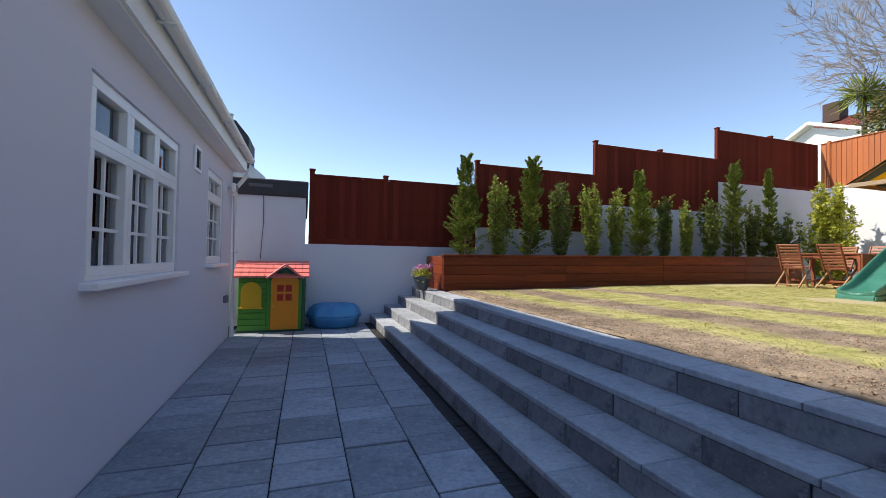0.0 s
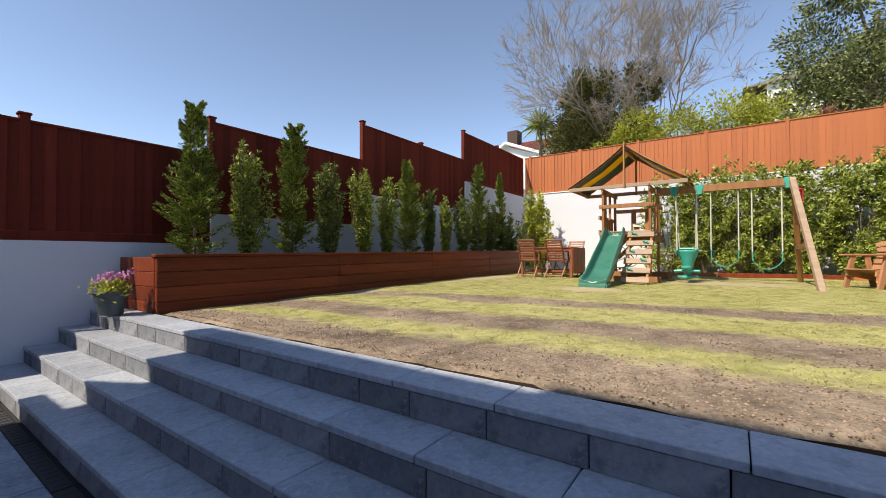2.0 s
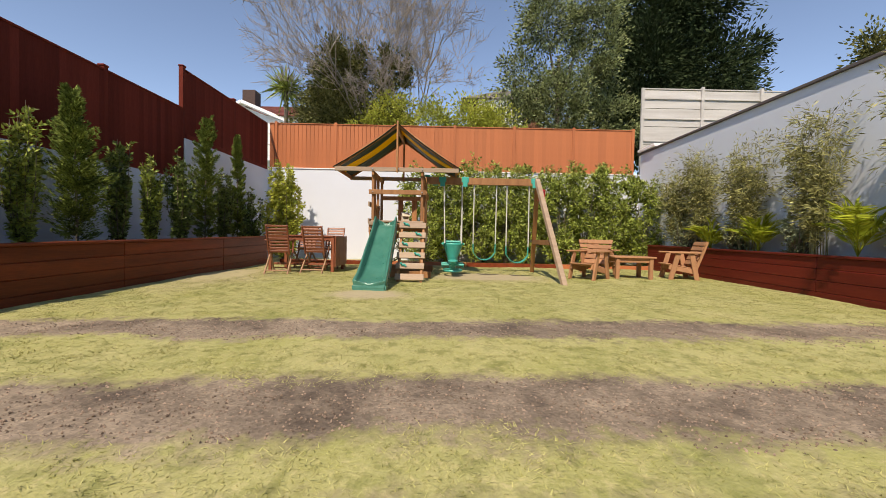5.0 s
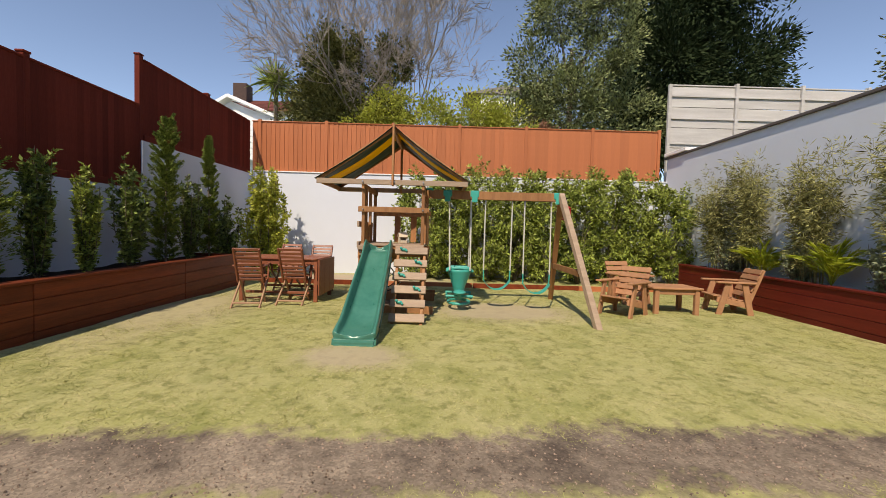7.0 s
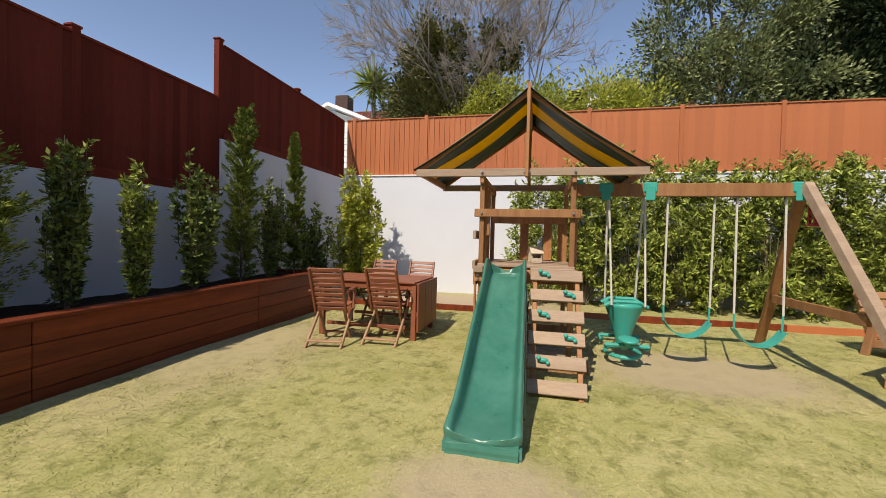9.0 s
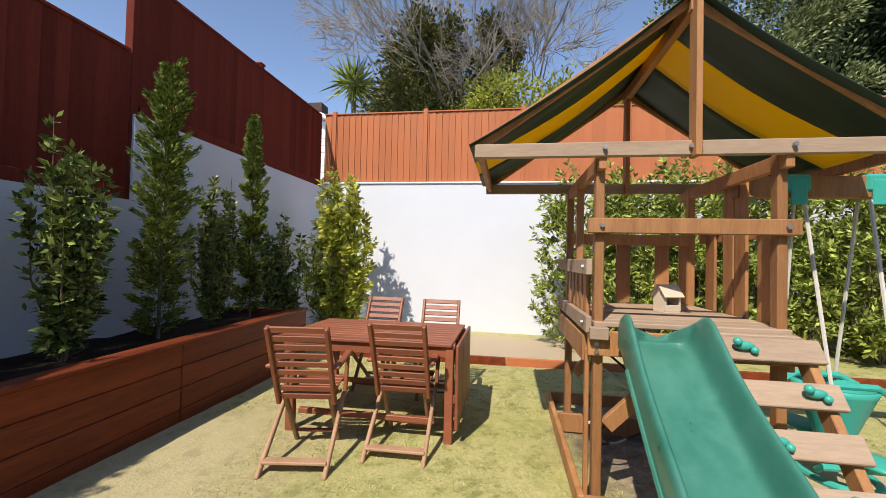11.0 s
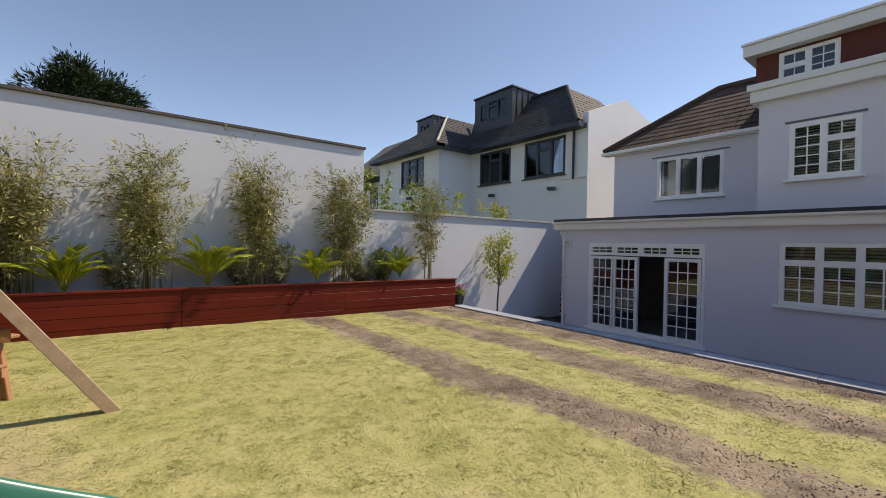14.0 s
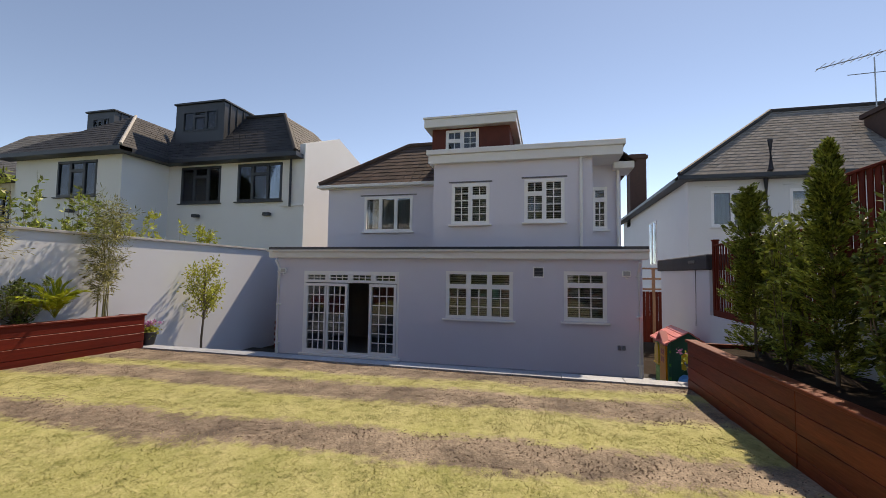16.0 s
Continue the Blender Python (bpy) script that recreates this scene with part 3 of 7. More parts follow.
dw, dh = DOOR[1] - DOOR[0], DOOR[3] - DOOR[2]
door = window("door_1", HX, *DOOR, [(0.015, 0.26, 0.86, 0.985, 3, 2), (0.26, 0.50, 0.86, 0.985, 3, 2), (0.50, 0.74, 0.86, 0.985, 3, 2), (0.74, 0.985, 0.86, 0.985, 3, 2),
              (0.02, 0.255, 0.015, 0.85, 3, 7), (0.245, 0.475, 0.015, 0.85, 3, 7), (0.70, 0.975, 0.015, 0.85, 3, 7)], sill=False,
              label="white glazed sliding doors with transom, one leaf open", bar=0.12)
tagged(door, category="door")
for yy in (DOOR[0] + 0.455 * dw, DOOR[0] + 0.72 * dw):
    part("door_handle", beam((HX + 0.035, yy, 0.95), (HX + 0.035, yy, 1.15), 0.03, 0.03, 0.006), UPVC, door)
part("threshold", box(HX - 0.1, HX + 0.10, DOOR[0] - 0.06, DOOR[1] + 0.06, 0.0, 0.057, 0.008), UPVC, door)

vent = thing("wall_vent", (HX, 4.95, 2.28), label="white framed extractor grille set in the wall", category="vent")
vf = bmesh.new()
for a in ((-0.13, 0.13, 0.10, 0.13), (-0.13, 0.13, -0.13, -0.10), (-0.13, -0.10, -0.10, 0.10), (0.10, 0.13, -0.10, 0.10)):
    bx(vf, 0, 0.025, *a, 0.003)
part("frame", vf, UPVC, vent)
for i in range(6):
    z = -0.085 + i * 0.034
    part("slat", beam((0.008, -0.1, z), (0.008, 0.1, z), 0.02, 0.004, 0, (0.6, 0, 0.8)), shade("vent_slat", (0.20, 0.2, 0.2)) if i == 0 else bpy.data.materials["vent_slat"], vent)
part("backing", box(0.0015, 0.004, -0.1, 0.1, -0.1, 0.1), ROOF_FELT, vent)


def flood_light(y, z):
    t = thing("flood_light", (HX, y, z), label="small white floodlight fixed under the eaves", category="light", group="garden floodlights")
    part("bracket", box(0, 0.05, -0.02, 0.02, -0.03, 0.03, 0.004), UPVC, t)
    part("lamp_body", box(0.05, 0.11, -0.09, 0.09, -0.05, 0.09, 0.012), UPVC, t)
    part("lens", box(0.111, 0.116, -0.07, 0.07, -0.03, 0.07), shade("lamp_lens", (0.5, 0.5, 0.48), 0.2), t)
    part("sensor", lathe([(0.0, -0.10), (0.022, -0.095), (0.026, -0.07), (0.018, -0.052)], 12, at=(0.07, 0, 0)), UPVC, t)


flood_light(6.86, 2.25)
flood_light(-1.86, 2.22)


def downpipe(x, y, top, low, label="white plastic downpipe running to the ground", swan=0.0):
    t = thing("downpipe", (x, y, 0), label=label, category="downpipe", group="downpipes")
    part("pipe", tube([(swan, 0, top), (swan, 0, top - 0.08), (0.0, 0, top - 0.3), (0, 0, low)], 0.034, 10), FASCIA, t)
    for z in (top - 0.4, (top + low) / 2, low + 0.25):
        part("clip", box(-0.06, 0.04, -0.055, 0.055, z, z + 0.03, 0.004), FASCIA, t)


downpipe(HX + 0.055, HY1 - 0.08, 2.6, 0.0, swan=0.16)
downpipe(HX + 0.055, HY0 + 0.10, 2.6, 0.0, swan=0.16)
gut = thing("gutter", (0, 0, 0), label="white half-round gutter along the flat roof", category="gutter")
gb = bmesh.new()
prof = [(math.cos(a) * 0.055, math.sin(a) * 0.055) for a in [math.pi + math.pi * k / 8 for k in range(9)]]
prof += [(c * 0.86, s * 0.86) for c, s in reversed(prof)]
prism([(-0.87 + a, 2.80 + c) for a, c in prof], HY0 - 0.16, HY1 + 0.1, "y", gb)
part("channel", gb, FASCIA, gut)
for k in range(10):
    part("bracket", box(-0.932, -0.81, HY0 + k * 1.02, HY0 + k * 1.02 + 0.025, 2.735, 2.748, 0.002), FASCIA, gut)
tap = thing("garden_tap", (HX, 6.75, 0.62), label="pair of small grey outdoor sockets on the wall", category="tap")
for k in (-0.05, 0.05):
    part("socket", box(0, 0.05, k - 0.03, k + 0.03, -0.05, 0.05, 0.008), shade("grey_fitting", (0.2, 0.2, 0.22)), tap)

# ---- main house above the extension ----
house = thing("house", (0, 0, 0), label="lilac-grey rendered house with white trim and dormer", category="house")
UX, WX, VX = -2.0, -4.3, -2.9
U1, U2, U4, U3 = (2.62, 3.66, 3.54, 4.66), (4.57, 5.58, 3.57, 4.71), (6.34, 6.72, 3.45, 4.62), (-1.03, 0.74, 3.61, 4.84)
part("wall", pierced(UX - 0.25, UX, 2.11, 6.26, 2.87, 5.21, [U1, U2]), HOUSE_RENDER, house)
part("wall", pierced(WX - 0.25, WX, -2.42, 2.36, 2.87, 5.25, [U3]), HOUSE_RENDER, house)
part("wall", pierced(VX - 0.25, VX, 6.01, 7.06, 2.87, 5.21, [U4]), HOUSE_RENDER, house)
part("wall", box(VX - 0.02, UX - 0.25, 6.01, 6.26, 2.87, 5.21), HOUSE_RENDER, house)
part("wall", box(WX - 0.02, UX - 0.25, 2.11, 2.36, 2.87, 5.21), HOUSE_RENDER, house)
part("wall", box(-10, WX - 0.25, -2.42, -2.17, 0.0, 5.25), HOUSE_RENDER, house)
part("wall", box(-10, VX - 0.25, 6.81, 7.06, 0.0, 5.21), HOUSE_RENDER, house)
part("wall", box(-10.2, -10, -2.42, 7.06, 0.0, 5.2), HOUSE_RENDER, house)
part("inner_wall", box(-6.2, -6.0, -2.17, 6.81, 2.87, 5.0), ROOM_DARK, house)
L2 = [(0.03, 0.50, 0.03, 0.97, 2, 5), (0.50, 0.97, 0.66, 0.97, 2, 1), (0.50, 0.97, 0.03, 0.66, 2, 3)]
window("window", UX, *U1, L2, parent=house, behind="blind")
window("window", UX, *U2, [(0.50, 0.97, 0.03, 0.97, 2, 5), (0.03, 0.50, 0.66, 0.97, 2, 1), (0.03, 0.50, 0.03, 0.66, 2, 3)], parent=house, behind="blind")
window("window", WX, *U3, [(0.02, 0.34, 0.03, 0.97, 1, 1), (0.34, 0.66, 0.03, 0.97, 1, 1), (0.66, 0.98, 0.03, 0.97, 1, 1)], parent=house, behind="curtain")
window("window", VX, *U4, [(0.05, 0.95, 0.70, 0.97, 1, 1), (0.05, 0.95, 0.03, 0.70, 2, 4)], parent=house, behind="blind")
for a, b, z, x in ((2.55, 3.73, 4.68, UX), (4.5, 5.65, 4.73, UX), (-1.18, 0.88, 4.86, WX)):
    part("lintel", box(x, x + 0.03, a, b, z, z + 0.035, 0.004), shade("lintel_grey", (0.16, 0.16, 0.19)), house)
# flat roof of the upper storey, with deep fascia
fb = box(UX - 1.2, UX + 0.16, 1.99, 6.96, 5.21, 5.44, 0.006)
part("fascia", fb, FASCIA, house)
part("roof_edge", box(UX - 1.2, UX + 0.22, 1.94, 7.01, 5.442, 5.58, 0.01), FASCIA, house, "white gutter line along the upper roof")
part("flat_roof", box(-6, UX + 0.1, 2.0, 6.9, 5.582, 5.60), ROOF_FELT, house)
# wing: hipped tiled roof
tiles((-4.08, -2.68, 5.24), (-4.08, 2.2, 5.24), (-6.4, 2.2, 7.2), (-6.4, -0.13, 7.2), TILE_BROWN, house)
tiles((-9.5, -2.68, 5.24), (-4.08, -2.68, 5.24), (-6.4, -0.13, 7.2), (-7.5, -0.13, 7.2), TILE_BROWN, house)
cap((-4.08, -2.68, 5.29), (-6.4, -0.13, 7.25), TILE_BROWN, house)
cap((-6.4, -0.13, 7.25), (-6.4, 2.2, 7.25), TILE_BROWN, house)
part("gutter", box(-4.14, -4.02, -2.75, 2.10, 5.15, 5.25, 0.015), FASCIA, house)
part("soffit", box(-4.3, -4.15, -2.7, 2.10, 5.13, 5.19), FASCIA, house)
# dormer
part("dormer_wall", pierced(-3.15, -2.95, 1.78, 4.1, 5.62, 6.55, [(2.2, 3.2, 5.84, 6.5)]), TILE_RED, house, "red tile-hung front of the dormer")
part("dormer_side", box(-6, -3.15, 1.78, 1.95, 5.62, 6.55), TILE_RED, house)
part("dormer_side", box(-6, -3.15, 3.93, 4.1, 5.62, 6.55), TILE_RED, house)
window("window", -2.95, 2.2, 3.2, 5.84, 6.5, [(0.03, 0.5, 0.5, 0.97, 2, 1), (0.03, 0.5, 0.03, 0.5, 2, 1), (0.5, 0.97, 0.03, 0.97, 2, 3)], parent=house, sill=False)
part("dormer_roof", box(-6, -2.72, 1.58, 4.3, 6.55, 6.80, 0.01), FASCIA, house, "white boxed flat roof of the dormer")
part("dormer_edge", box(-6, -2.68, 1.55, 4.33, 6.802, 6.86, 0.008), FASCIA, house)
tiles((-2.75, 4.15, 5.62), (-2.75, 6.3, 5.62), (-4.1, 5.0, 6.25), (-4.1, 4.6, 6.25), TILE_RED, house)
tiles((-2.75, 6.3, 5.62), (-5.2, 6.3, 5.62), (-4.1, 5.0, 6.25), (-4.1, 5.0, 6.25), TILE_RED, house)
part("rear_roof", box(-8, -4.6, 4.4, 6.6, 5.7, 6.3, 0.02), ROOF_FELT, house)
part("hidden_roof", prism([(-10.2, 5.2), (-4.4, 5.2), (-6.5, 6.9)], 0.3, 6.7, "y"), TILE_BROWN, house)
t = part("downpipe", tube([(UX + 0.05, 5.98, 5.5), (UX + 0.05, 5.98, 2.87)], 0.04, 10), FASCIA, house)
t = part("downpipe", tube([(VX + 0.05, 6.98, 5.2), (VX + 0.05, 6.98, 2.87)], 0.04, 10), FASCIA, house)
part("eaves_box", box(VX - 0.6, VX + 0.32, 6.85, 7.35, 5.04, 5.22, 0.01), FASCIA, house)
tiles((VX + 0.36, 7.4, 5.2), (VX - 4, 7.4, 5.2), (VX - 4, 6.7, 5.75), (VX + 0.36, 6.7, 5.75), TILE_BROWN, house)

# ---- neighbouring house beyond the side wall ----
nh = thing("house", (0, 0, 0), label="white rendered neighbour house with black roof and dormers", category="house", group="neighbouring houses")
LW, RW = (-13.6, -11.55, 4.98, 6.4), [(-9.70, -7.72, 4.95, 6.48), (-6.92, -4.86, 4.95, 6.48)]
part("wall", pierced(-3.25, -3.0, -15.9, -10.35, 0, 6.72, [LW]), NEIGHBOUR_RENDER, nh)
part("wall", box(-5.25, -3.25, -10.6, -10.35, 0, 6.72), NEIGHBOUR_RENDER, nh)
part("wall", box(-10, -3.25, -15.9, -15.65, 0, 6.72), NEIGHBOUR_RENDER, nh)
part("wall", pierced(-5.25, -5.0, -10.35, -4.12, 0, 6.72, RW), NEIGHBOUR_RENDER, nh)
fl = prism([(-5.0, 0), (-5.0, 7.15), (-7.6, 8.15), (-11, 7.3), (-11, 0)], -4.12, -3.88, "y")
part("flank_wall", fl, NEIGHBOUR_RENDER, nh)
part("string_course", box(-5.0, -4.93, -4.9, -3.87, 4.72, 4.80, 0.01), NEIGHBOUR_RENDER, nh)
part("inner_wall", box(-7.2, -7.0, -15.6, -4.2, 3, 6.7), ROOM_DARK, nh)
for w in RW:
    window("window", -5.0, *w, [(0.02, 0.34, 0.03, 0.97, 1, 1), (0.34, 0.68, 0.03, 0.72, 1, 1), (0.34, 0.68, 0.72, 0.97, 1, 1), (0.68, 0.98, 0.03, 0.97, 1, 1)], DARK_FRAME, True, "curtain", nh, "dark anthracite window with net curtains", bar=0.09)
window("window", -3.0, *LW, [(0.02, 0.34, 0.03, 0.97, 1, 1), (0.34, 0.68, 0.03, 0.72, 1, 1), (0.34, 0.68, 0.72, 0.97, 1, 1), (0.68, 0.98, 0.03, 0.97, 1, 1)], DARK_FRAME, True, "curtain", nh, "dark anthracite window with net curtains", bar=0.09)
E6 = 6.72
tiles((-2.55, -16.3, E6), (-2.55, -9.9, E6), (-5.6, -13.1, 9.15), (-5.6, -13.3, 9.15), TILE_BLACK, nh)
tiles((-2.55, -9.9, E6), (-8.5, -9.9, E6), (-8.5, -13.1, 9.15), (-5.6, -13.1, 9.15), TILE_BLACK, nh)
tiles((-4.6, -10.2, E6), (-4.6, -4.05, E6), (-7.0, -6.3, 9.2), (-7.0, -12.3, 9.2), TILE_BLACK, nh)
tiles((-4.6, -4.05, E6), (-11, -4.05, E6), (-9.4, -6.3, 9.2), (-7.0, -6.3, 9.2), TILE_BLACK, nh)
cap((-2.55, -9.9, E6 + 0.05), (-5.6, -13.1, 9.2), FENCE_GREY, nh, r=0.06)
cap((-4.6, -4.05, E6 + 0.05), (-7.0, -6.3, 9.25), TILE_BLACK, nh)
cap((-7.0, -6.3, 9.25), (-7.0, -12.0, 9.25), TILE_BLACK, nh)
part("eaves_board", box(-3.0, -2.5, -16.3, -9.88, 6.55, 6.72, 0.01), DARK_FRAME, nh)
part("eaves_board", box(-5.0, -2.52, -10.35, -9.88, 6.56, 6.73, 0.01), DARK_FRAME, nh)
part("eaves_board", box(-5.0, -4.5, -9.88, -3.95, 6.55, 6.72, 0.01), DARK_FRAME, nh)
part("downpipe", tube([(-4.93, -4.45, 6.6), (-4.93, -4.45, 4.7)], 0.045, 8), DARK_FRAME, nh)
for dy0, dy1, dz0, dz1, dx in ((-10.8, -8.25, 7.58, 9.46, -5.6), (-16.6, -14.9, 8.6, 9.75, -6.0)):
    part("dormer", pierced(dx - 0.2, dx, dy0, dy1, dz0, dz1, [(dy0 + 0.35, dy1 - 0.35, dz0 + 0.35 * (dz1 - dz0), dz1 - 0.3)]), DARK_FRAME, nh, "dark zinc-clad dormer")
    part("dormer_side", box(dx - 3, dx - 0.2, dy1 - 0.15, dy1, dz0 - 0.6, dz1), DARK_FRAME, nh)
    part("dormer_side", box(dx - 3, dx - 0.2, dy0, dy0 + 0.15, dz0 - 0.6, dz1), DARK_FRAME, nh)
    part("dormer_roof", box(dx - 3, dx + 0.08, dy0 - 0.06, dy1 + 0.06, dz1, dz1 + 0.08, 0.01), DARK_FRAME, nh)
    for i in range(6):
        part("seam", box(dx - 0.35 - i * 0.4, dx - 0.31 - i * 0.4, dy1, dy1 + 0.03, dz0 - 0.3, dz1), DARK_FRAME, nh)
    window("window", dx, dy0 + 0.35, dy1 - 0.35, dz0 + 0.35 * (dz1 - dz0), dz1 - 0.3, [(0.02, 0.34, 0.03, 0.97, 1, 1), (0.34, 0.68, 0.03, 0.72, 1, 1), (0.34, 0.68, 0.72, 0.97, 1, 1), (0.68, 0.98, 0.03, 0.97, 1, 1)], DARK_FRAME, False, "", nh, bar=0.09)
for yy, xx in ((-8.75, -4.95), (-5.4, -4.95), (-12.6, -2.95)):
    part("wall_light", box(xx, xx + 0.2, yy - 0.14, yy + 0.14, 4.35, 4.48, 0.02), DARK_FRAME, nh)
# houses further along the row
fh = thing("house", (0, 0, 0), label="pale house further along the row with tiled gable", category="house", group="neighbouring houses")
part("wall", pierced(-4.25, -4.0, -24, -17.2, 0, 6.0, [(-18.9, -17.9, 4.2, 5.6)]), NEIGHBOUR_RENDER, fh)
part("flank_wall", prism([(-4.0, 0), (-4.0, 6.3), (-8, 9.8), (-12, 6.3), (-12, 0)], -17.2, -16.95, "y"), NEIGHBOUR_RENDER, fh)
window("window", -4.0, -18.9, -17.9, 4.2, 5.6, [(0.03, 0.5, 0.03, 0.97, 1, 2), (0.5, 0.97, 0.03, 0.97, 1, 2)], DARK_FRAME, True, "", fh)
tiles((-3.6, -24, 6.0), (-3.6, -16.9, 6.0), (-8, -16.9, 9.8), (-8, -24, 9.8), TILE_GREY, fh)
part("lean_to_roof", box(-4.4, -2.5, -20, -16.8, 5.95, 6.1, 0.02), TILE_BLACK, fh)
part("inner_wall", box(-6, -5.8, -24, -17.3, 0, 6), ROOM_DARK, fh)

# ---- neighbouring house on the other side, with chimneys ----
rh = thing("house", (0, 0, 0), label="cream rendered neighbour house with weathered hipped tile roof", category="house", group="neighbouring houses")
RX = -9.0
ws = [(11.3, 12.5, 4.15, 5.55), (13.9, 15.1, 4.15, 5.55)]
part("wall", pierced(RX - 0.25, RX, 10.5, 20, 0, 6.05, ws), NEIGHBOUR_RENDER, rh)
part("wall", box(-23, RX - 0.25, 10.5, 10.75, 0, 6.05), NEIGHBOUR_RENDER, rh)
part("inner_wall", box(-12, -11.8, 10.8, 20, 0, 6), ROOM_DARK, rh)
for w in ws:
    window("window", RX, *w, [(0.03, 0.6, 0.03, 0.97, 1, 1), (0.6, 0.97, 0.03, 0.68, 1, 1), (0.6, 0.97, 0.68, 0.97, 1, 1)], UPVC, True, "curtain", rh)
    part("drip_moulding", box(RX, RX + 0.06, w[0] - 0.2, w[1] + 0.2, w[3] + 0.15, w[3] + 0.21, 0.01), NEIGHBOUR_RENDER, rh)
for xx in (-14.0, -14.75):
    part("side_window", box(xx - 0.3, xx + 0.3, 10.44, 10.52, 2.8, 5.0, 0.01), UPVC, rh)
    part("side_glass", box(xx - 0.24, xx + 0.24, 10.43, 10.437, 2.86, 4.94), GLASS, rh)
ER = 6.1
tiles((RX + 0.45, 10.1, ER), (RX + 0.45, 20, ER), (-13.0, 20, 9.9), (-13.0, 15.2, 9.9), TILE_GREY, rh)
tiles((-24, 10.1, ER), (RX + 0.45, 10.1, ER), (-13.0, 15.2, 9.9), (-19, 15.2, 9.9), TILE_GREY, rh)
cap((RX + 0.45, 10.1, ER + 0.05), (-13.0, 15.2, 9.95), TILE_BLACK, rh, "hip_tiles", 0.1)
cap((-13.0, 15.2, 9.95), (-13.0, 20, 9.95), TILE_BLACK, rh, "ridge", 0.1)
part("eaves_board", box(RX, RX + 0.5, 10.05, 20, ER - 0.16, ER, 0.01), DARK_FRAME, rh)
part("eaves_board", box(-24, RX + 0.48, 10.05, 10.5, ER - 0.155, ER + 0.005, 0.01), DARK_FRAME, rh)
part("soil_pipe", tube([(RX + 0.12, 13.1, 4.4), (RX + 0.12, 13.1, 6.0), (RX + 0.5, 13.1, 6.2), (RX + 0.5, 13.1, 7.3)], 0.09, 10), ROOF_FELT, rh)
ch = box(-11.3, -10.2, 17.7, 19, 6.0, 8.75)
bx(ch, -11.4, -10.1, 17.6, 19.1, 8.75, 8.93)
part("chimney", ch, BRICK_DARK, rh, "dark brick chimney stack")
part("chimney_pot", lathe([(0.16, 8.93), (0.19, 8.98), (0.15, 9.18), (0.18, 9.33), (0.1, 9.35)], 14, at=(-10.7, 18.2, 0)), STEEL, rh)
ch2 = box(-21.6, -20.4, 10.5, 11.5, 5.5, 10.3)
bx(ch2, -21.7, -20.3, 10.4, 11.6, 10.0, 10.2)
part("chimney", ch2, BRICK_DARK, rh, "dark brick chimney stack")
an = thing("tv_aerial", (-10.7, 17.75, 8.93), label="metal television aerial fixed to the chimney", category="aerial")
part("mast", tube([(0, 0, 0), (0, 0, 2.1)], 0.025, 6), STEEL, an)
part("boom", tube([(-0.1, -1.9, 1.85), (0.1, 0.9, 2.4)], 0.02, 6), STEEL, an)
for k in range(9):
    part("rod", tube([(-0.35 - 0.0, -1.8 + k * 0.3, 1.87 + k * 0.06), (0.35, -1.8 + k * 0.3, 1.87 + k * 0.06)], 0.012, 5), STEEL, an)
part("lower_boom", tube([(0, -0.9, 1.45), (0, 1.0, 1.5)], 0.015, 6), STEEL, an)

# ---- neighbour's garage behind the play house ----
gar = thing("garage", (0, 0, 0), label="white rendered flat-roofed garage with black felt edge", category="garage")
part("wall", box(-3.45, -0.022, WALL_L, 13, 0, 2.36), WHITE_RENDER, gar)
part("roof", box(-3.6, 0.02, WALL_L - 0.06, 13, 2.36, 2.66, 0.02), ROOF_FELT, gar)
part("flashing", box(-1.0, -0.6, WALL_L - 0.075, WALL_L - 0.062, 2.50, 2.56, 0.004), shade("felt_patch", (0.12, 0.12, 0.13)), gar)
part("cable", tube([(-0.75, WALL_L - 0.01, 2.36), (-0.74, WALL_L - 0.012, 1.9), (-0.78, WALL_L - 0.01, 1.2)], 0.006, 5), DARK_FRAME, gar)
gh = thing("house", (0, 0, 0), label="pale gabled house beyond the garage with dark clad dormer", category="house", group="neighbouring houses")
part("wall", prism([(-8, 0), (-2.2, 0), (-2.2, 5.5), (-3.3, 6.42), (-8, 6.42)], 24.3, 30, "y"), NEIGHBOUR_RENDER, gh)
part("dormer", prism([(-6.5, 5.9), (-3.0, 5.9), (-3.0, 7.5), (-3.65, 8.3), (-6.5, 8.3)], 23.9, 26.5, "y"), TILE_BLACK, gh, "dark tile-hung dormer end")
for xx in (-4.35, -3.95):
    part("chimney_pot", lathe([(0.10, 8.28), (0.13, 8.32), (0.09, 8.6), (0.12, 8.75), (0.06, 8.76)], 12, at=(xx, 24.4, 0)), FENCE_GREY, gh)
sf = thing("side_fence", (-6.5, 0, 0), label="brown timber side fence with open trellis top", category="fence")
for k in range(16):
    part("board", box(0, 0.03, 7.1 + k * 0.13, 7.22 + k * 0.13, 0, 1.7, 0.003), FENCE_DARK, sf)
for z in (1.75, 2.1, 2.45):
    part("rail", box(-0.01, 0.05, 7.05, 9.2, z, z + 0.06, 0.003), BENCH_WOOD, sf)
for yy in (7.1, 7.9, 8.6):
    part("post", box(-0.03, 0.07, yy, yy + 0.09, 0, 2.5, 0.004), BENCH_WOOD, sf)


# ---- climbing tower with slide and swings ----
LZ = 0.79
tower = thing("climbing_frame", (0, 0, 0), label="timber climbing tower with green and yellow canopy", category="climbing frame")
FX, BX2, YL, YR = 9.38, 10.42, 4.065, 3.185


def timber(name, p, q, w=0.04, h=0.09, mat=None, parent=None, up=(0, 0, 1), label=""):
    return part(name, beam(p, q, w, h, 0.004, up), mat or PLAY_WOOD, parent or tower, label)


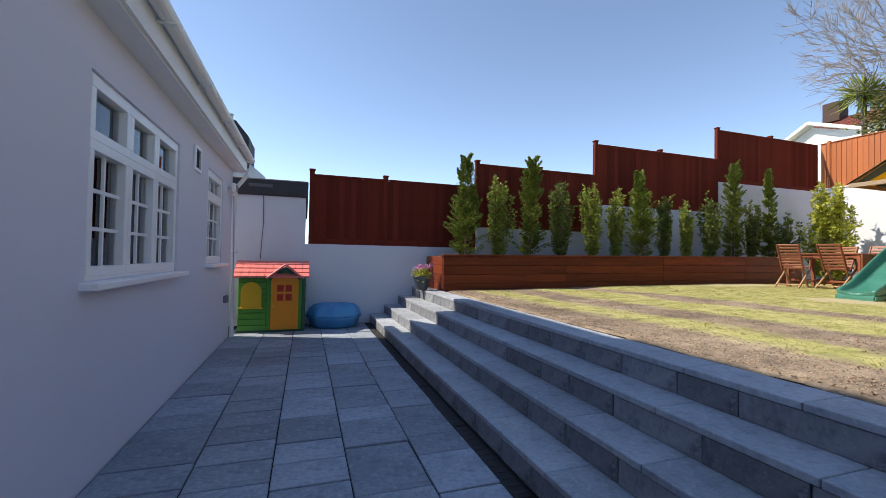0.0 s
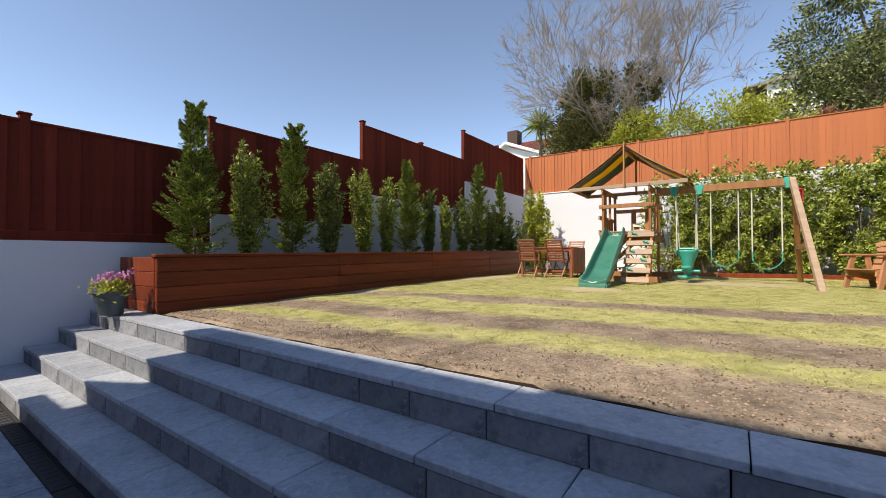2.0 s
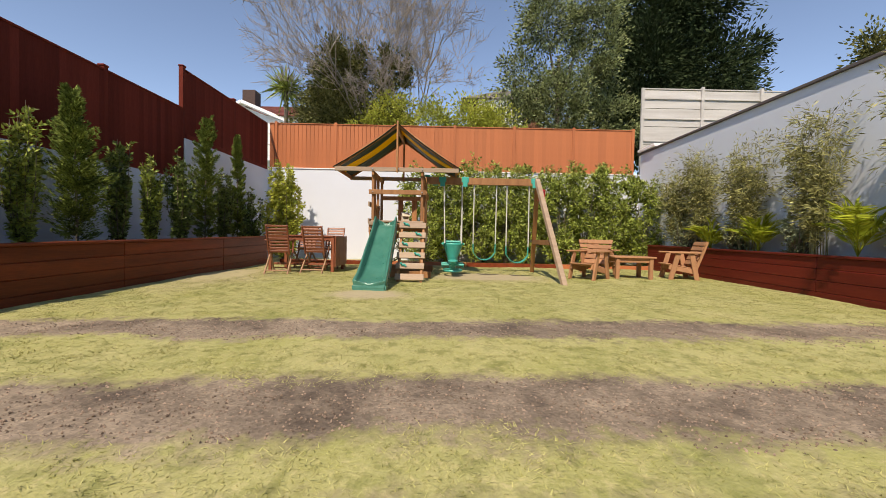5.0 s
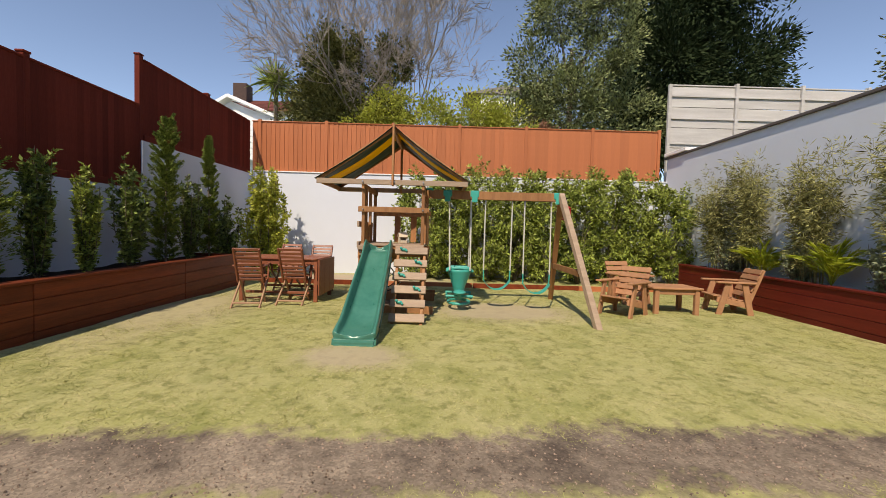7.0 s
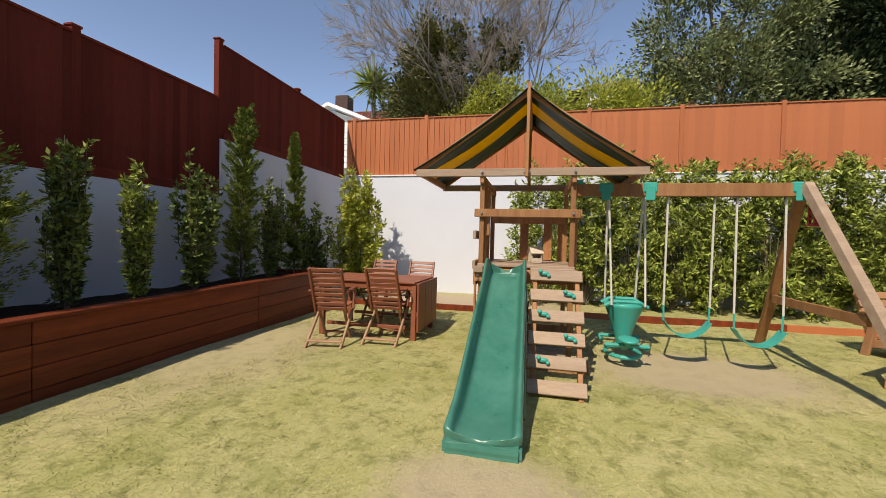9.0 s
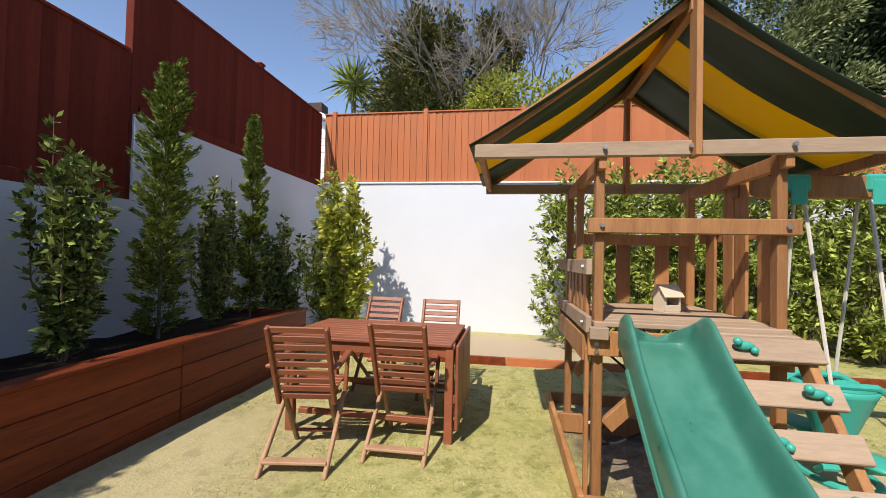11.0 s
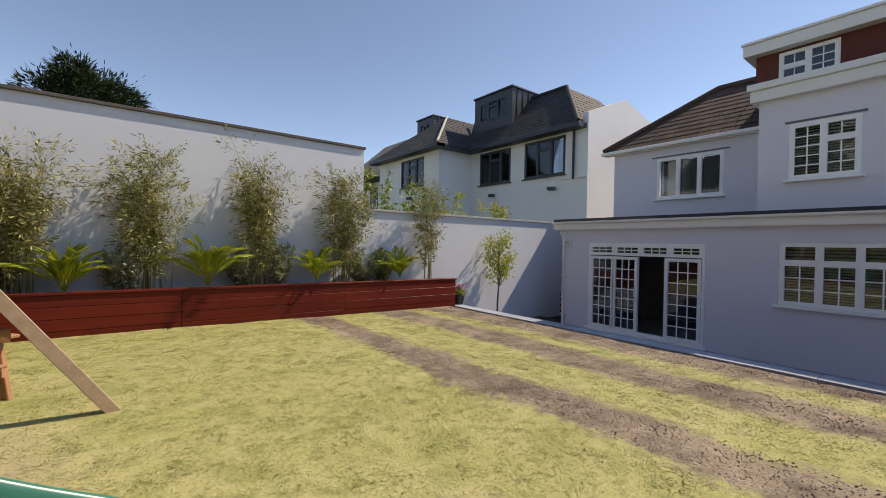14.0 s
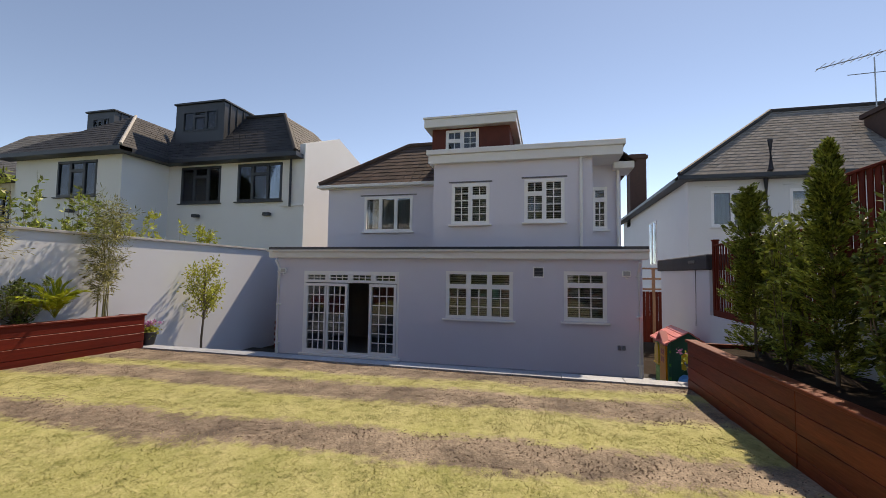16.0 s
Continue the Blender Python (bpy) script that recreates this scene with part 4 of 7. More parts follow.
for x, y in ((FX, YL), (FX, YR), (BX2, YL), (BX2, YR)):
    part("post", box(x - 0.032, x + 0.032, y - 0.024, y + 0.024, LZ - 0.02, 2.70, 0.005), PLAY_WOOD, tower)
part("post_board", box(FX - 0.02, FX + 0.02, YL + 0.042, YL + 0.065, LZ - 0.02, 1.66, 0.004), PLAY_WOOD, tower)
part("post_board", box(FX + 0.04, FX + 0.17, YL - 0.03, YL - 0.005, 1.82, 2.66, 0.004), PLAY_WOOD, tower)
# deck
# boards take the paler wood, so the colour holds the sun falling on the deck
for k in range(9):
    x0 = FX - 0.06 + k * 0.122
    part("deck_board", box(x0, x0 + 0.115, YR - 0.03, YL + 0.03, 1.785 + 0.001 * (k % 2), 1.812, 0.004), PALE_WOOD, tower)
part("landing_board", box(FX - 0.12, FX - 0.065, YR - 0.03, 3.57, 1.725, 1.79, 0.005), PALE_WOOD, tower)
part("landing_board", box(FX - 0.12, FX - 0.065, 4.03, YL + 0.06, 1.725, 1.79, 0.005), PALE_WOOD, tower)
timber("joist", (FX - 0.055, YL + 0.06, 1.70), (FX - 0.055, YR - 0.06, 1.70), 0.035, 0.13)
timber("joist", (BX2 + 0.055, YL + 0.06, 1.70), (BX2 + 0.055, YR - 0.06, 1.70), 0.035, 0.13)
timber("joist", (FX, YL + 0.06, 1.66), (BX2, YL + 0.06, 1.66), 0.035, 0.14)
timber("joist", (FX, YR - 0.06, 1.66), (BX2, YR - 0.06, 1.66), 0.035, 0.14)
# side with palings
for z in (1.80, 2.10):
    timber("rail", (FX - 0.09, YL + 0.062, z), (BX2 + 0.09, YL + 0.062, z), 0.03, 0.085, PALE_WOOD)
for k in range(6):
    x0 = FX + 0.11 + k * 0.145
    part("paling", box(x0, x0 + 0.10, YL + 0.02, YL + 0.042, 1.77, 2.13, 0.004), PLAY_WOOD, tower)
part("thin_post", box(9.93, 9.975, YL - 0.02, YL + 0.025, 2.1, 2.66, 0.004), PLAY_WOOD, tower)
# front rail, back rail, boards of the closed side
timber("rail", (FX - 0.055, YL + 0.07, 2.32), (FX - 0.055, YR - 0.065, 2.32), 0.035, 0.08)
timber("rail", (BX2 - 0.055, YL, 2.30), (BX2 - 0.055, YR, 2.30), 0.035, 0.08)
for y0, top in ((3.34, 2.30), (3.62, 2.30), (3.17, 2.3)):
    part("back_board", box(BX2 - 0.03, BX2 - 0.008, y0, y0 + 0.10, 1.82, top, 0.004), PLAY_WOOD, tower)
for x0 in (9.52, 9.76, 9.90, 10.14):
    part("side_board", box(x0, x0 + 0.125, YR - 0.062, YR - 0.042, 1.80, 2.67 if x0 in (9.76, 9.90) else 2.36, 0.004), PLAY_WOOD, tower)
timber("rail", (FX, YR - 0.075, 2.32), (BX2, YR - 0.075, 2.32), 0.025, 0.08)
# top plates and canopy frame
for y in (YL, YR):
    timber("top_plate", (FX - 0.09, y, 2.655), (BX2 + 0.16, y, 2.655), 0.04, 0.08)
EL, ERR, APX, CY = 4.74, 2.535, 3.50, 3.63
for x in (9.29, 10.52):
    timber("eave_beam", (x, EL, 2.715), (x, ERR, 2.715), 0.04, 0.075, PALE_WOOD)
    timber("king_post", (x - 0.025, CY, 2.665), (x - 0.025, CY, 3.56), 0.09, 0.03, up=(0, 1, 0))
    for y in (EL, ERR):
        timber("rafter", (x + 0.035, y, 2.735), (x + 0.035, CY, APX), 0.025, 0.05)
timber("ridge_beam", (9.27, CY, 3.46), (10.55, CY, 3.46), 0.045, 0.08)
for y in (EL - 0.03, ERR + 0.03):
    timber("eave_side", (9.29, y, 2.72), (10.52, y, 2.72), 0.035, 0.06)
for x0, x1, m in ((9.26, 9.68, CANVAS_GREEN), (9.68, 10.05, CANVAS_YELLOW), (10.05, 10.56, CANVAS_GREEN)):
    for ye in (EL + 0.03, ERR - 0.03):
        cb = bmesh.new()
        n, k = 14, 6
        g = [[cb.verts.new((x0 + (x1 - x0) * j / k, ye + (CY - ye) * i / n, 2.745 + (APX + 0.03 - 2.745) * i / n - 0.05 * math.sin(math.pi * i / n) + 0.012 * math.sin((x0 + (x1 - x0) * j / k) * 19 + i * 0.3) * math.sin(math.pi * i / n))) for j in range(k + 1)] for i in range(n + 1)]
        for a, b in zip(g, g[1:]):
            for j in range(k):
                cb.faces.new((a[j], a[j + 1], b[j + 1], b[j]))
        top = bmesh.ops.extrude_face_region(cb, geom=cb.faces[:])
        bmesh.ops.translate(cb, verts=[v for v in top["geom"] if isinstance(v, bmesh.types.BMVert)], vec=(0, 0, 0.004))
        bmesh.ops.recalc_face_normals(cb, faces=cb.faces)
        for f in cb.faces:
            f.smooth = True
        part("canopy", cb, m, tower, "yellow canvas stripe" if m is CANVAS_YELLOW else "dark green canvas")
# braces and sand-box boards below
timber("brace", (FX + 0.0, YL - 0.05, 1.25), (FX + 0.0, YL - 0.42, 1.62), 0.04, 0.08)
timber("brace", (BX2, YL - 0.05, 1.25), (BX2, YL - 0.42, 1.62), 0.04, 0.08)
timber("sandbox_board", (9.3, 4.15, LZ + 0.05), (11.05, 4.15, LZ + 0.05), 0.035, 0.14)
timber("sandbox_board", (11.03, 4.13, LZ + 0.05), (11.03, 3.0, LZ + 0.05), 0.035, 0.14)
timber("sandbox_board", (9.30, 4.14, LZ + 0.05), (9.30, 3.0, LZ + 0.05), 0.035, 0.14)
timber("sandbox_board", (10.38, 4.14, LZ + 0.09), (10.38, 3.0, LZ + 0.09), 0.035, 0.14)
# bolts
for x, y, z in ((9.262, YL + 0.0, 2.72), (9.262, YR, 2.72), (9.262, CY - 0.02, 2.72), (9.262, CY + 0.02, 2.72), (9.305, YL + 0.0, 2.32), (9.305, YR, 2.32), (9.305, YL + 0.02, 1.70), (9.305, YL + 0.02, 1.66), (9.305, YR, 1.70)):
    part("bolt", tube([(x, y, z), (x - 0.014, y, z)], 0.012, 8), STEEL, tower)
for x in (FX, BX2):
    for z in (1.80, 2.10):
        part("bolt", tube([(x, YL + 0.078, z), (x, YL + 0.09, z)], 0.012, 8), STEEL, tower)
# climbing ladder of boards beside the slide
for y in (3.14, 3.52):
    timber("ladder_rail", (8.60, y, LZ - 0.02), (9.32, y, 1.76), 0.04, 0.08)
for k in range(6):
    f = 0.07 + k * 0.172
    c = Vector((8.60 + 0.72 * f - 0.05, 0, LZ - 0.02 + 0.99 * f + 0.035))
    d = Vector((0.72, 0, 0.99)).normalized()
    bb = beam(c - d * 0.058 + Vector((0, 3.33, 0)), c + d * 0.058 + Vector((0, 3.33, 0)), 0.47, 0.028, 0.004, (-0.81, 0, 0.59))
    bo = part("climbing_board", bb, PALE_WOOD, tower, "weathered grey-brown board")
    if k:
        hb = bmesh.new()
        hy = 3.33 + (0.11 if k % 2 else -0.11)
        q = c + Vector((-0.03, hy, 0.022))
        bmesh.ops.create_icosphere(hb, subdivisions=2, radius=0.03, matrix=Matrix.Translation(q) @ Matrix.Diagonal((0.55, 1.5, 0.7, 1)))
        bmesh.ops.create_icosphere(hb, subdivisions=2, radius=0.02, matrix=Matrix.Translation(q + Vector((-0.012, 0.035, 0.022))))
        bmesh.ops.create_icosphere(hb, subdivisions=2, radius=0.018, matrix=Matrix.Translation(q + Vector((-0.008, -0.04, -0.018))))
        for f2 in hb.faces:
            f2.smooth = True
        part("climbing_hold", hb, TEAL_PLASTIC, bo, "teal plastic grip")


# wavy slide
def slide():
    t = thing("slide", (0, 0, 0), label="dark green plastic wavy slide from the tower", category="slide", group="")
    path = [(9.29, 1.715, 0.75), (9.24, 1.713, 1.0), (9.17, 1.69, 1.35), (9.06, 1.615, 1.2), (8.93, 1.525, 1.08), (8.77, 1.415, 1.1), (8.60, 1.31, 1.15), (8.45, 1.225, 1.15), (8.30, 1.13, 1.12), (8.15, 1.035, 1.1), (8.0, 0.96, 0.95), (7.85, 0.905, 0.75), (7.72, 0.89, 0.6), (7.62, 0.885, 0.4), (7.575, 0.87, 0.25)]
    prof = [(-0.245, -0.07, 0), (-0.26, 0.0, 0), (-0.262, 0.10, 1), (-0.25, 0.145, 1), (-0.225, 0.15, 1), (-0.205, 0.12, 1), (-0.19, 0.03, 0), (-0.165, 0.004, 0), (-0.09, 0, 0), (0, 0, 0)]
    prof = prof + [(-a, b, c) for a, b, c in reversed(prof[:-1])]
    bm = bmesh.new()
    rings = []
    for i, (x, z, s) in enumerate(path):
        cy = 3.80
        wide = 0.74 + 0.17 * (9.36 - x) / 1.78
        lift = 0.012 * math.exp(-((x - 9.12) / 0.12) ** 2)
        ring = []
        for a, b, c in prof:
            bb = b * s if b > 0 else b
            ring.append(bm.verts.new((x - 0.25 * bb, cy + a * wide, z + bb + (lift if c else 0))))
        rings.append(ring)
    n = len(prof)
    for a, b in zip(rings, rings[1:]):
        for k in range(n - 1):
            bm.faces.new((a[k], a[k + 1], b[k + 1], b[k]))
        bm.faces.new((a[n - 1], a[0], b[0], b[n - 1]))
    bm.faces.new(rings[0])
    bm.faces.new(rings[-1])
    bmesh.ops.recalc_face_normals(bm, faces=bm.faces)
    for f in bm.faces:
        f.smooth = True
    ob = part("chute", bm, GREEN_PLASTIC, t)
    m = ob.modifiers.new("round", "SUBSURF")
    m.levels = m.render_levels = 2
    foot = prism([(7.56, LZ - 0.04), (7.555, 0.80), (7.57, 0.865), (7.66, 0.87), (7.9, 0.88), (7.72, LZ - 0.04)], 3.80 - 0.235, 3.80 + 0.235, "y")
    bmesh.ops.bevel(foot, geom=[e for e in foot.edges], offset=0.02, segments=2, affect="EDGES")
    part("foot", foot, GREEN_PLASTIC, t)
    for k in (-1, 1):
        part("seam_rib", tube([(x - 0.02, 3.80 + k * 0.262 * (0.74 + 0.17 * (9.36 - x) / 1.78), z + 0.02) for x, z, s in path[3:-3]], 0.012, 6), GREEN_PLASTIC, t)
    return t


slide()

# ---- swing frame ----
swing = thing("swing_set", (0, 0, 0), label="timber swing beam on A-frame legs with teal brackets", category="swing frame")
SX, SZ = 9.87, 2.61
timber("beam", (SX, 3.15, SZ), (SX, 1.05, SZ), 0.085, 0.13, PLAY_WOOD, swing)
# front leg in the paler wood: the sun on it is put into the colour
timber("leg", (8.60, 0.80, LZ - 0.03), (9.83, 1.02, 2.66), 0.085, 0.085, PALE_WOOD, swing)
timber("leg", (11.06, 0.80, LZ - 0.03), (9.92, 0.99, 2.66), 0.085, 0.085, PLAY_WOOD, swing)
timber("cross_bar", (9.17, 0.90, 1.47), (10.56, 0.90, 1.47), 0.04, 0.09, PLAY_WOOD, swing)
for y in (2.82, 2.39, 1.06):
    bk = box(SX - 0.055, SX + 0.055, y - 0.07, y + 0.07, SZ - 0.03, SZ + 0.075, 0.012)
    bx(bk, SX - 0.058, SX - 0.045, y - 0.045, y + 0.045, SZ - 0.11, SZ + 0.04, 0.004)
    part("bracket", bk, TEAL_PLASTIC, swing, "teal plastic bracket")
part("top_stay", beam((SX - 0.06, 3.12, 2.70), (SX + 0.25, 2.95, 2.56), 0.1, 0.03, 0.004), TEAL_PLASTIC, swing)


def rope(t, p, q, sag=0.0):
    pts = [Vector(p).lerp(Vector(q), k / 6) + Vector((sag * math.sin(math.pi * k / 6), 0, 0)) for k in range(7)]
    part("rope", tube(pts, 0.011, 6), ROPE, t)


def belt_swing(y0, y1, z, dx):
    t = thing("swing", (0, 0, 0), label="teal belt swing seat hanging on pale ropes", category="swing", group="swings")
    for y in (y0, y1):
        part("hanger", tube([(SX, y, SZ - 0.06), (SX, y, SZ - 0.14)], 0.014, 6), STEEL, t)
        rope(t, (SX, y, SZ - 0.13), (SX + dx, y, z + 0.30))
        part("chain_cover", tube([(SX + dx, y, z + 0.32), (SX + dx, y + (0.005 if y == y1 else -0.005), z + 0.14)], 0.010, 6), TEAL_PLASTIC, t)
    bm = bmesh.new()
    n = 14
    g = [[bm.verts.new((SX + dx + o, y0 + (y1 - y0) * i / n, z + 0.15 * (abs(2 * i / n - 1) ** 2.4))) for o in (-0.075, -0.04, 0.04, 0.075)] for i in range(n + 1)]
    for a, b in zip(g, g[1:]):
        for j in range(3):
            bm.faces.new((a[j], a[j + 1], b[j + 1], b[j]))
    ex = bmesh.ops.extrude_face_region(bm, geom=bm.faces[:])
    bmesh.ops.translate(bm, verts=[v for v in ex["geom"] if isinstance(v, bmesh.types.BMVert)], vec=(0, 0, -0.012))
    bmesh.ops.recalc_face_normals(bm, faces=bm.faces)
    part("seat", bm, TEAL_PLASTIC, t)


belt_swing(2.21, 1.78, 1.12, 0.02)
belt_swing(1.58, 1.155, 1.08, -0.03)


def glider():
    t = thing("glider_swing", (0, 0, 0), label="teal two-seat glider swing with ropes", category="swing", group="swings")
    cy = 2.60
    for x in (SX - 0.22, SX + 0.22):
        for y in (2.44, 2.79):
            rope(t, (SX + (x - SX) * 0.2, y, SZ - 0.08), (x, cy + (y - 2.615) * 0.9, 1.42))
    body = lathe([(0.03, 0.93), (0.06, 0.94), (0.075, 1.04), (0.105, 1.16), (0.15, 1.28), (0.19, 1.385), (0.205, 1.42), (0.185, 1.425), (0.13, 1.30), (0.03, 1.22)], 24, at=(SX, cy, 0))
    for f in body.faces:
        f.smooth = True
    part("body", body, TEAL_PLASTIC, t)
    for s in (-1, 1):
        seat = bmesh.new()
        bmesh.ops.create_uvsphere(seat, u_segments=18, v_segments=10, radius=0.16, matrix=Matrix.Translation((SX + s * 0.27, cy, 1.09)) @ Matrix.Diagonal((0.95, 0.62, 0.2, 1)))
        for f in seat.faces:
            f.smooth = True
        part("seat", seat, TEAL_PLASTIC, t)
        part("foot_bar", tube([(SX + s * 0.16, cy - 0.19, 0.98), (SX + s * 0.22, cy - 0.21, 1.02), (SX + s * 0.22, cy + 0.21, 1.02), (SX + s * 0.16, cy + 0.19, 0.98)], 0.02, 8), TEAL_PLASTIC, t)
        part("handle_bar", tube([(SX + s * 0.12, cy - 0.21, 1.40), (SX + s * 0.14, cy - 0.12, 1.45), (SX + s * 0.14, cy + 0.12, 1.45), (SX + s * 0.12, cy + 0.21, 1.40)], 0.02, 8), TEAL_PLASTIC, t)
    part("base_ring", tube([(SX + 0.24 * math.cos(a), cy + 0.17 * math.sin(a), 0.90) for a in [k * math.tau / 20 for k in range(21)]], 0.022, 8), TEAL_PLASTIC, t)
    part("spine", tube([(SX - 0.30, cy, 1.08), (SX - 0.12, cy, 0.98), (SX + 0.12, cy, 0.98), (SX + 0.30, cy, 1.08)], 0.035, 10), TEAL_PLASTIC, t)


glider()

feeder = thing("bird_feeder", (9.80, 0.93, 2.22), label="small red metal bird feeder hung on the swing leg", category="bird feeder")
RED = shade("red_metal", (0.42, 0.02, 0.02), 0.4, bump=0.04)
fbm = bmesh.new()
for a in (-0.055, 0.055):
    for b in (-0.055, 0.055):
        bx(fbm, a - 0.012, a + 0.012, b - 0.012, b + 0.012, 0, 0.2)
for z in (0, 0.065, 0.13, 0.2):
    bx(fbm, -0.066, 0.066, -0.066, 0.066, z - 0.008, z + 0.008)
part("cage", fbm, RED, feeder)
part("tray", box(-0.09, 0.09, -0.09, 0.09, -0.03, -0.008, 0.006), RED, feeder)
part("core", tube([(0, 0, 0.0), (0, 0, 0.2)], 0.04, 12), shade("seed", (0.30, 0.12, 0.06)), feeder)
lid = bmesh.new()
bmesh.ops.create_cone(lid, segments=4, radius1=0.11, radius2=0.03, depth=0.05, matrix=Matrix.Translation((0, 0, 0.235)) @ Matrix.Rotation(radians(45), 4, "Z"))
part("lid", lid, RED, feeder)
part("hook", tube([(0, 0, 0.26), (0, 0, 0.34), (0.02, 0, 0.37)], 0.006, 6), STEEL, feeder)

feeder.scale = (0.78, 0.78, 0.78)
feeder.location.z += 0.06

bird = thing("toy_house", (9.90, 3.53, 1.812), label="small pale wooden toy house on the deck", category="toy house")
CREAM = shade("cream_paint", (0.66, 0.58, 0.46), 0.6, (0.52, 0.43, 0.32), 6, 40, 0.7, 0.1)
part("floor", box(-0.05, 0.05, -0.06, 0.06, 0.0, 0.012, 0.003), CREAM, bird)
for k in (-1, 1):
    part("end_wall", prism([(-0.05, 0.012), (0.05, 0.012), (0.05, 0.11), (0.0, 0.175), (-0.05, 0.11)], k * 0.055 - 0.005, k * 0.055 + 0.005, "y"), CREAM, bird)
    part("roof", beam((k * 0.036, -0.075, 0.139), (k * 0.036, 0.075, 0.139), 0.098, 0.01, 0.002, (k * 0.793, 0, 0.61)), CREAM, bird)
part("side_rail", box(-0.05, -0.042, -0.05, 0.05, 0.012, 0.05, 0.002), CREAM, bird)
part("back_wall", box(0.042, 0.05, -0.05, 0.05, 0.012, 0.11, 0.002), CREAM, bird)
bird.rotation_euler.z = radians(24)
net = thing("rope_net", (10.1, 3.8, 0), label="tangled black climbing rope hung under the deck", category="rope")
for k in range(2):
    pts = [(0.25 * math.sin(k * 2.1 + i * 0.5) - 0.1, 0.22 * math.cos(k + i * 0.8), 1.58 - 0.75 * math.sin(math.pi * (i + 0.2) / 13) * (0.7 + 0.1 * k)) for i in range(12)]
    part("strand", tube(pts, 0.009, 5), BLACK_RUBBER if k else ROPE, net)


# ---- garden furniture ----
def folding_chair():
    t = thing("folding_chair", (0, 0, 0), label="reddish hardwood folding garden chair with slatted back", category="chair", group="chairs round the garden table")
    for s in (-1, 1):
        y = s * 0.182
        part("back_post", beam((0.02, y, 0.36), (-0.22, y, 0.90), 0.028, 0.045, 0.006), TEAK, t)
        part("leg", beam((0.24, s * 0.20, 0.40), (-0.26, s * 0.20, 0.0), 0.026, 0.04, 0.006), WORN_SUNLIT_TEAK, t, "pale worn leg with sunlight in its colour")
        part("leg", beam((0.02, y - s * 0.032, 0.42), (0.30, y - s * 0.032, 0.0), 0.026, 0.04, 0.006), WORN_SUNLIT_TEAK, t, "pale worn leg with sunlight in its colour")
        part("arm_rest", beam((-0.10, s * 0.213, 0.625), (0.30, s * 0.213, 0.645), 0.05, 0.025, 0.008), TEAK, t)
        part("arm_support", beam((0.24, s * 0.213, 0.64), (0.20, s * 0.209, 0.38), 0.026, 0.035, 0.005), TEAK, t)
    for k in range(9):
        f = 0.10 + k * 0.108
        p = Vector((0.02, 0, 0.36)).lerp(Vector((-0.22, 0, 0.90)), f)
        part("back_slat", beam(p + Vector((0, -0.169, 0)), p + Vector((0, 0.169, 0)), 0.014, 0.044, 0.004, (-0.41, 0, 0.91)), TEAK, t)
    for k in range(7):
        part("seat_slat", beam((0.02 + k * 0.058, -0.169, 0.42 + k * 0.004), (0.02 + k * 0.058, 0.169, 0.42 + k * 0.004), 0.044, 0.014, 0.004), TEAK, t)
    part("stretcher", beam((-0.18, -0.2, 0.075), (-0.18, 0.2, 0.075), 0.07, 0.02, 0.005), WORN_SUNLIT_TEAK, t, "pale flat stretcher")
    part("stretcher", beam((0.25, -0.169, 0.09), (0.25, 0.169, 0.09), 0.03, 0.02, 0.005), TEAK, t)
    return t


ch1 = folding_chair()
ch1.matrix_basis = pose(9.60, 5.84, LZ, 0, 0, 9)
copy_thing(ch1, pose(9.88, 5.26, LZ, 0, 0, 1))
copy_thing(ch1, pose(11.2, 5.86, LZ, 0, 0, 176))
copy_thing(ch1, pose(11.12, 5.22, LZ, 0, 0, 181))


def garden_table():
    t = thing("garden_table", (10.42, 5.55, LZ), label="dark reddish hardwood folding garden table, end leaf dropped", category="table")
    for k in range(10):
        x0 = -0.46 + k * 0.093
        part("top_slat", box(x0, x0 + 0.088, -0.62, 0.72, 0.70, 0.725, 0.005), TEAK, t)
    for s in (-1, 1):
        part("apron", box(s * 0.42 - 0.012, s * 0.42 + 0.012, -0.58, 0.68, 0.62, 0.698, 0.004), TEAK, t)
        for y in (-0.60, 0.62):
            part("leg", box(s * 0.41 - 0.03, s * 0.41 + 0.03, y - 0.03, y + 0.03, 0, 0.698, 0.005), TEAK, t)
        part("foot_rail", box(s * 0.41 - 0.02, s * 0.41 + 0.02, -0.5, 0.55, 0.14, 0.18, 0.004), TEAK, t)
    for k in range(3):
        part("drop_leaf", box(-0.46 + k * 0.311, -0.155 + k * 0.311, -0.672, -0.648, 0.12, 0.715, 0.005), TEAK, t)
    part("leaf_batten", box(-0.44, 0.44, -0.648, -0.632, 0.3, 0.36, 0.003), TEAK, t)


garden_table()


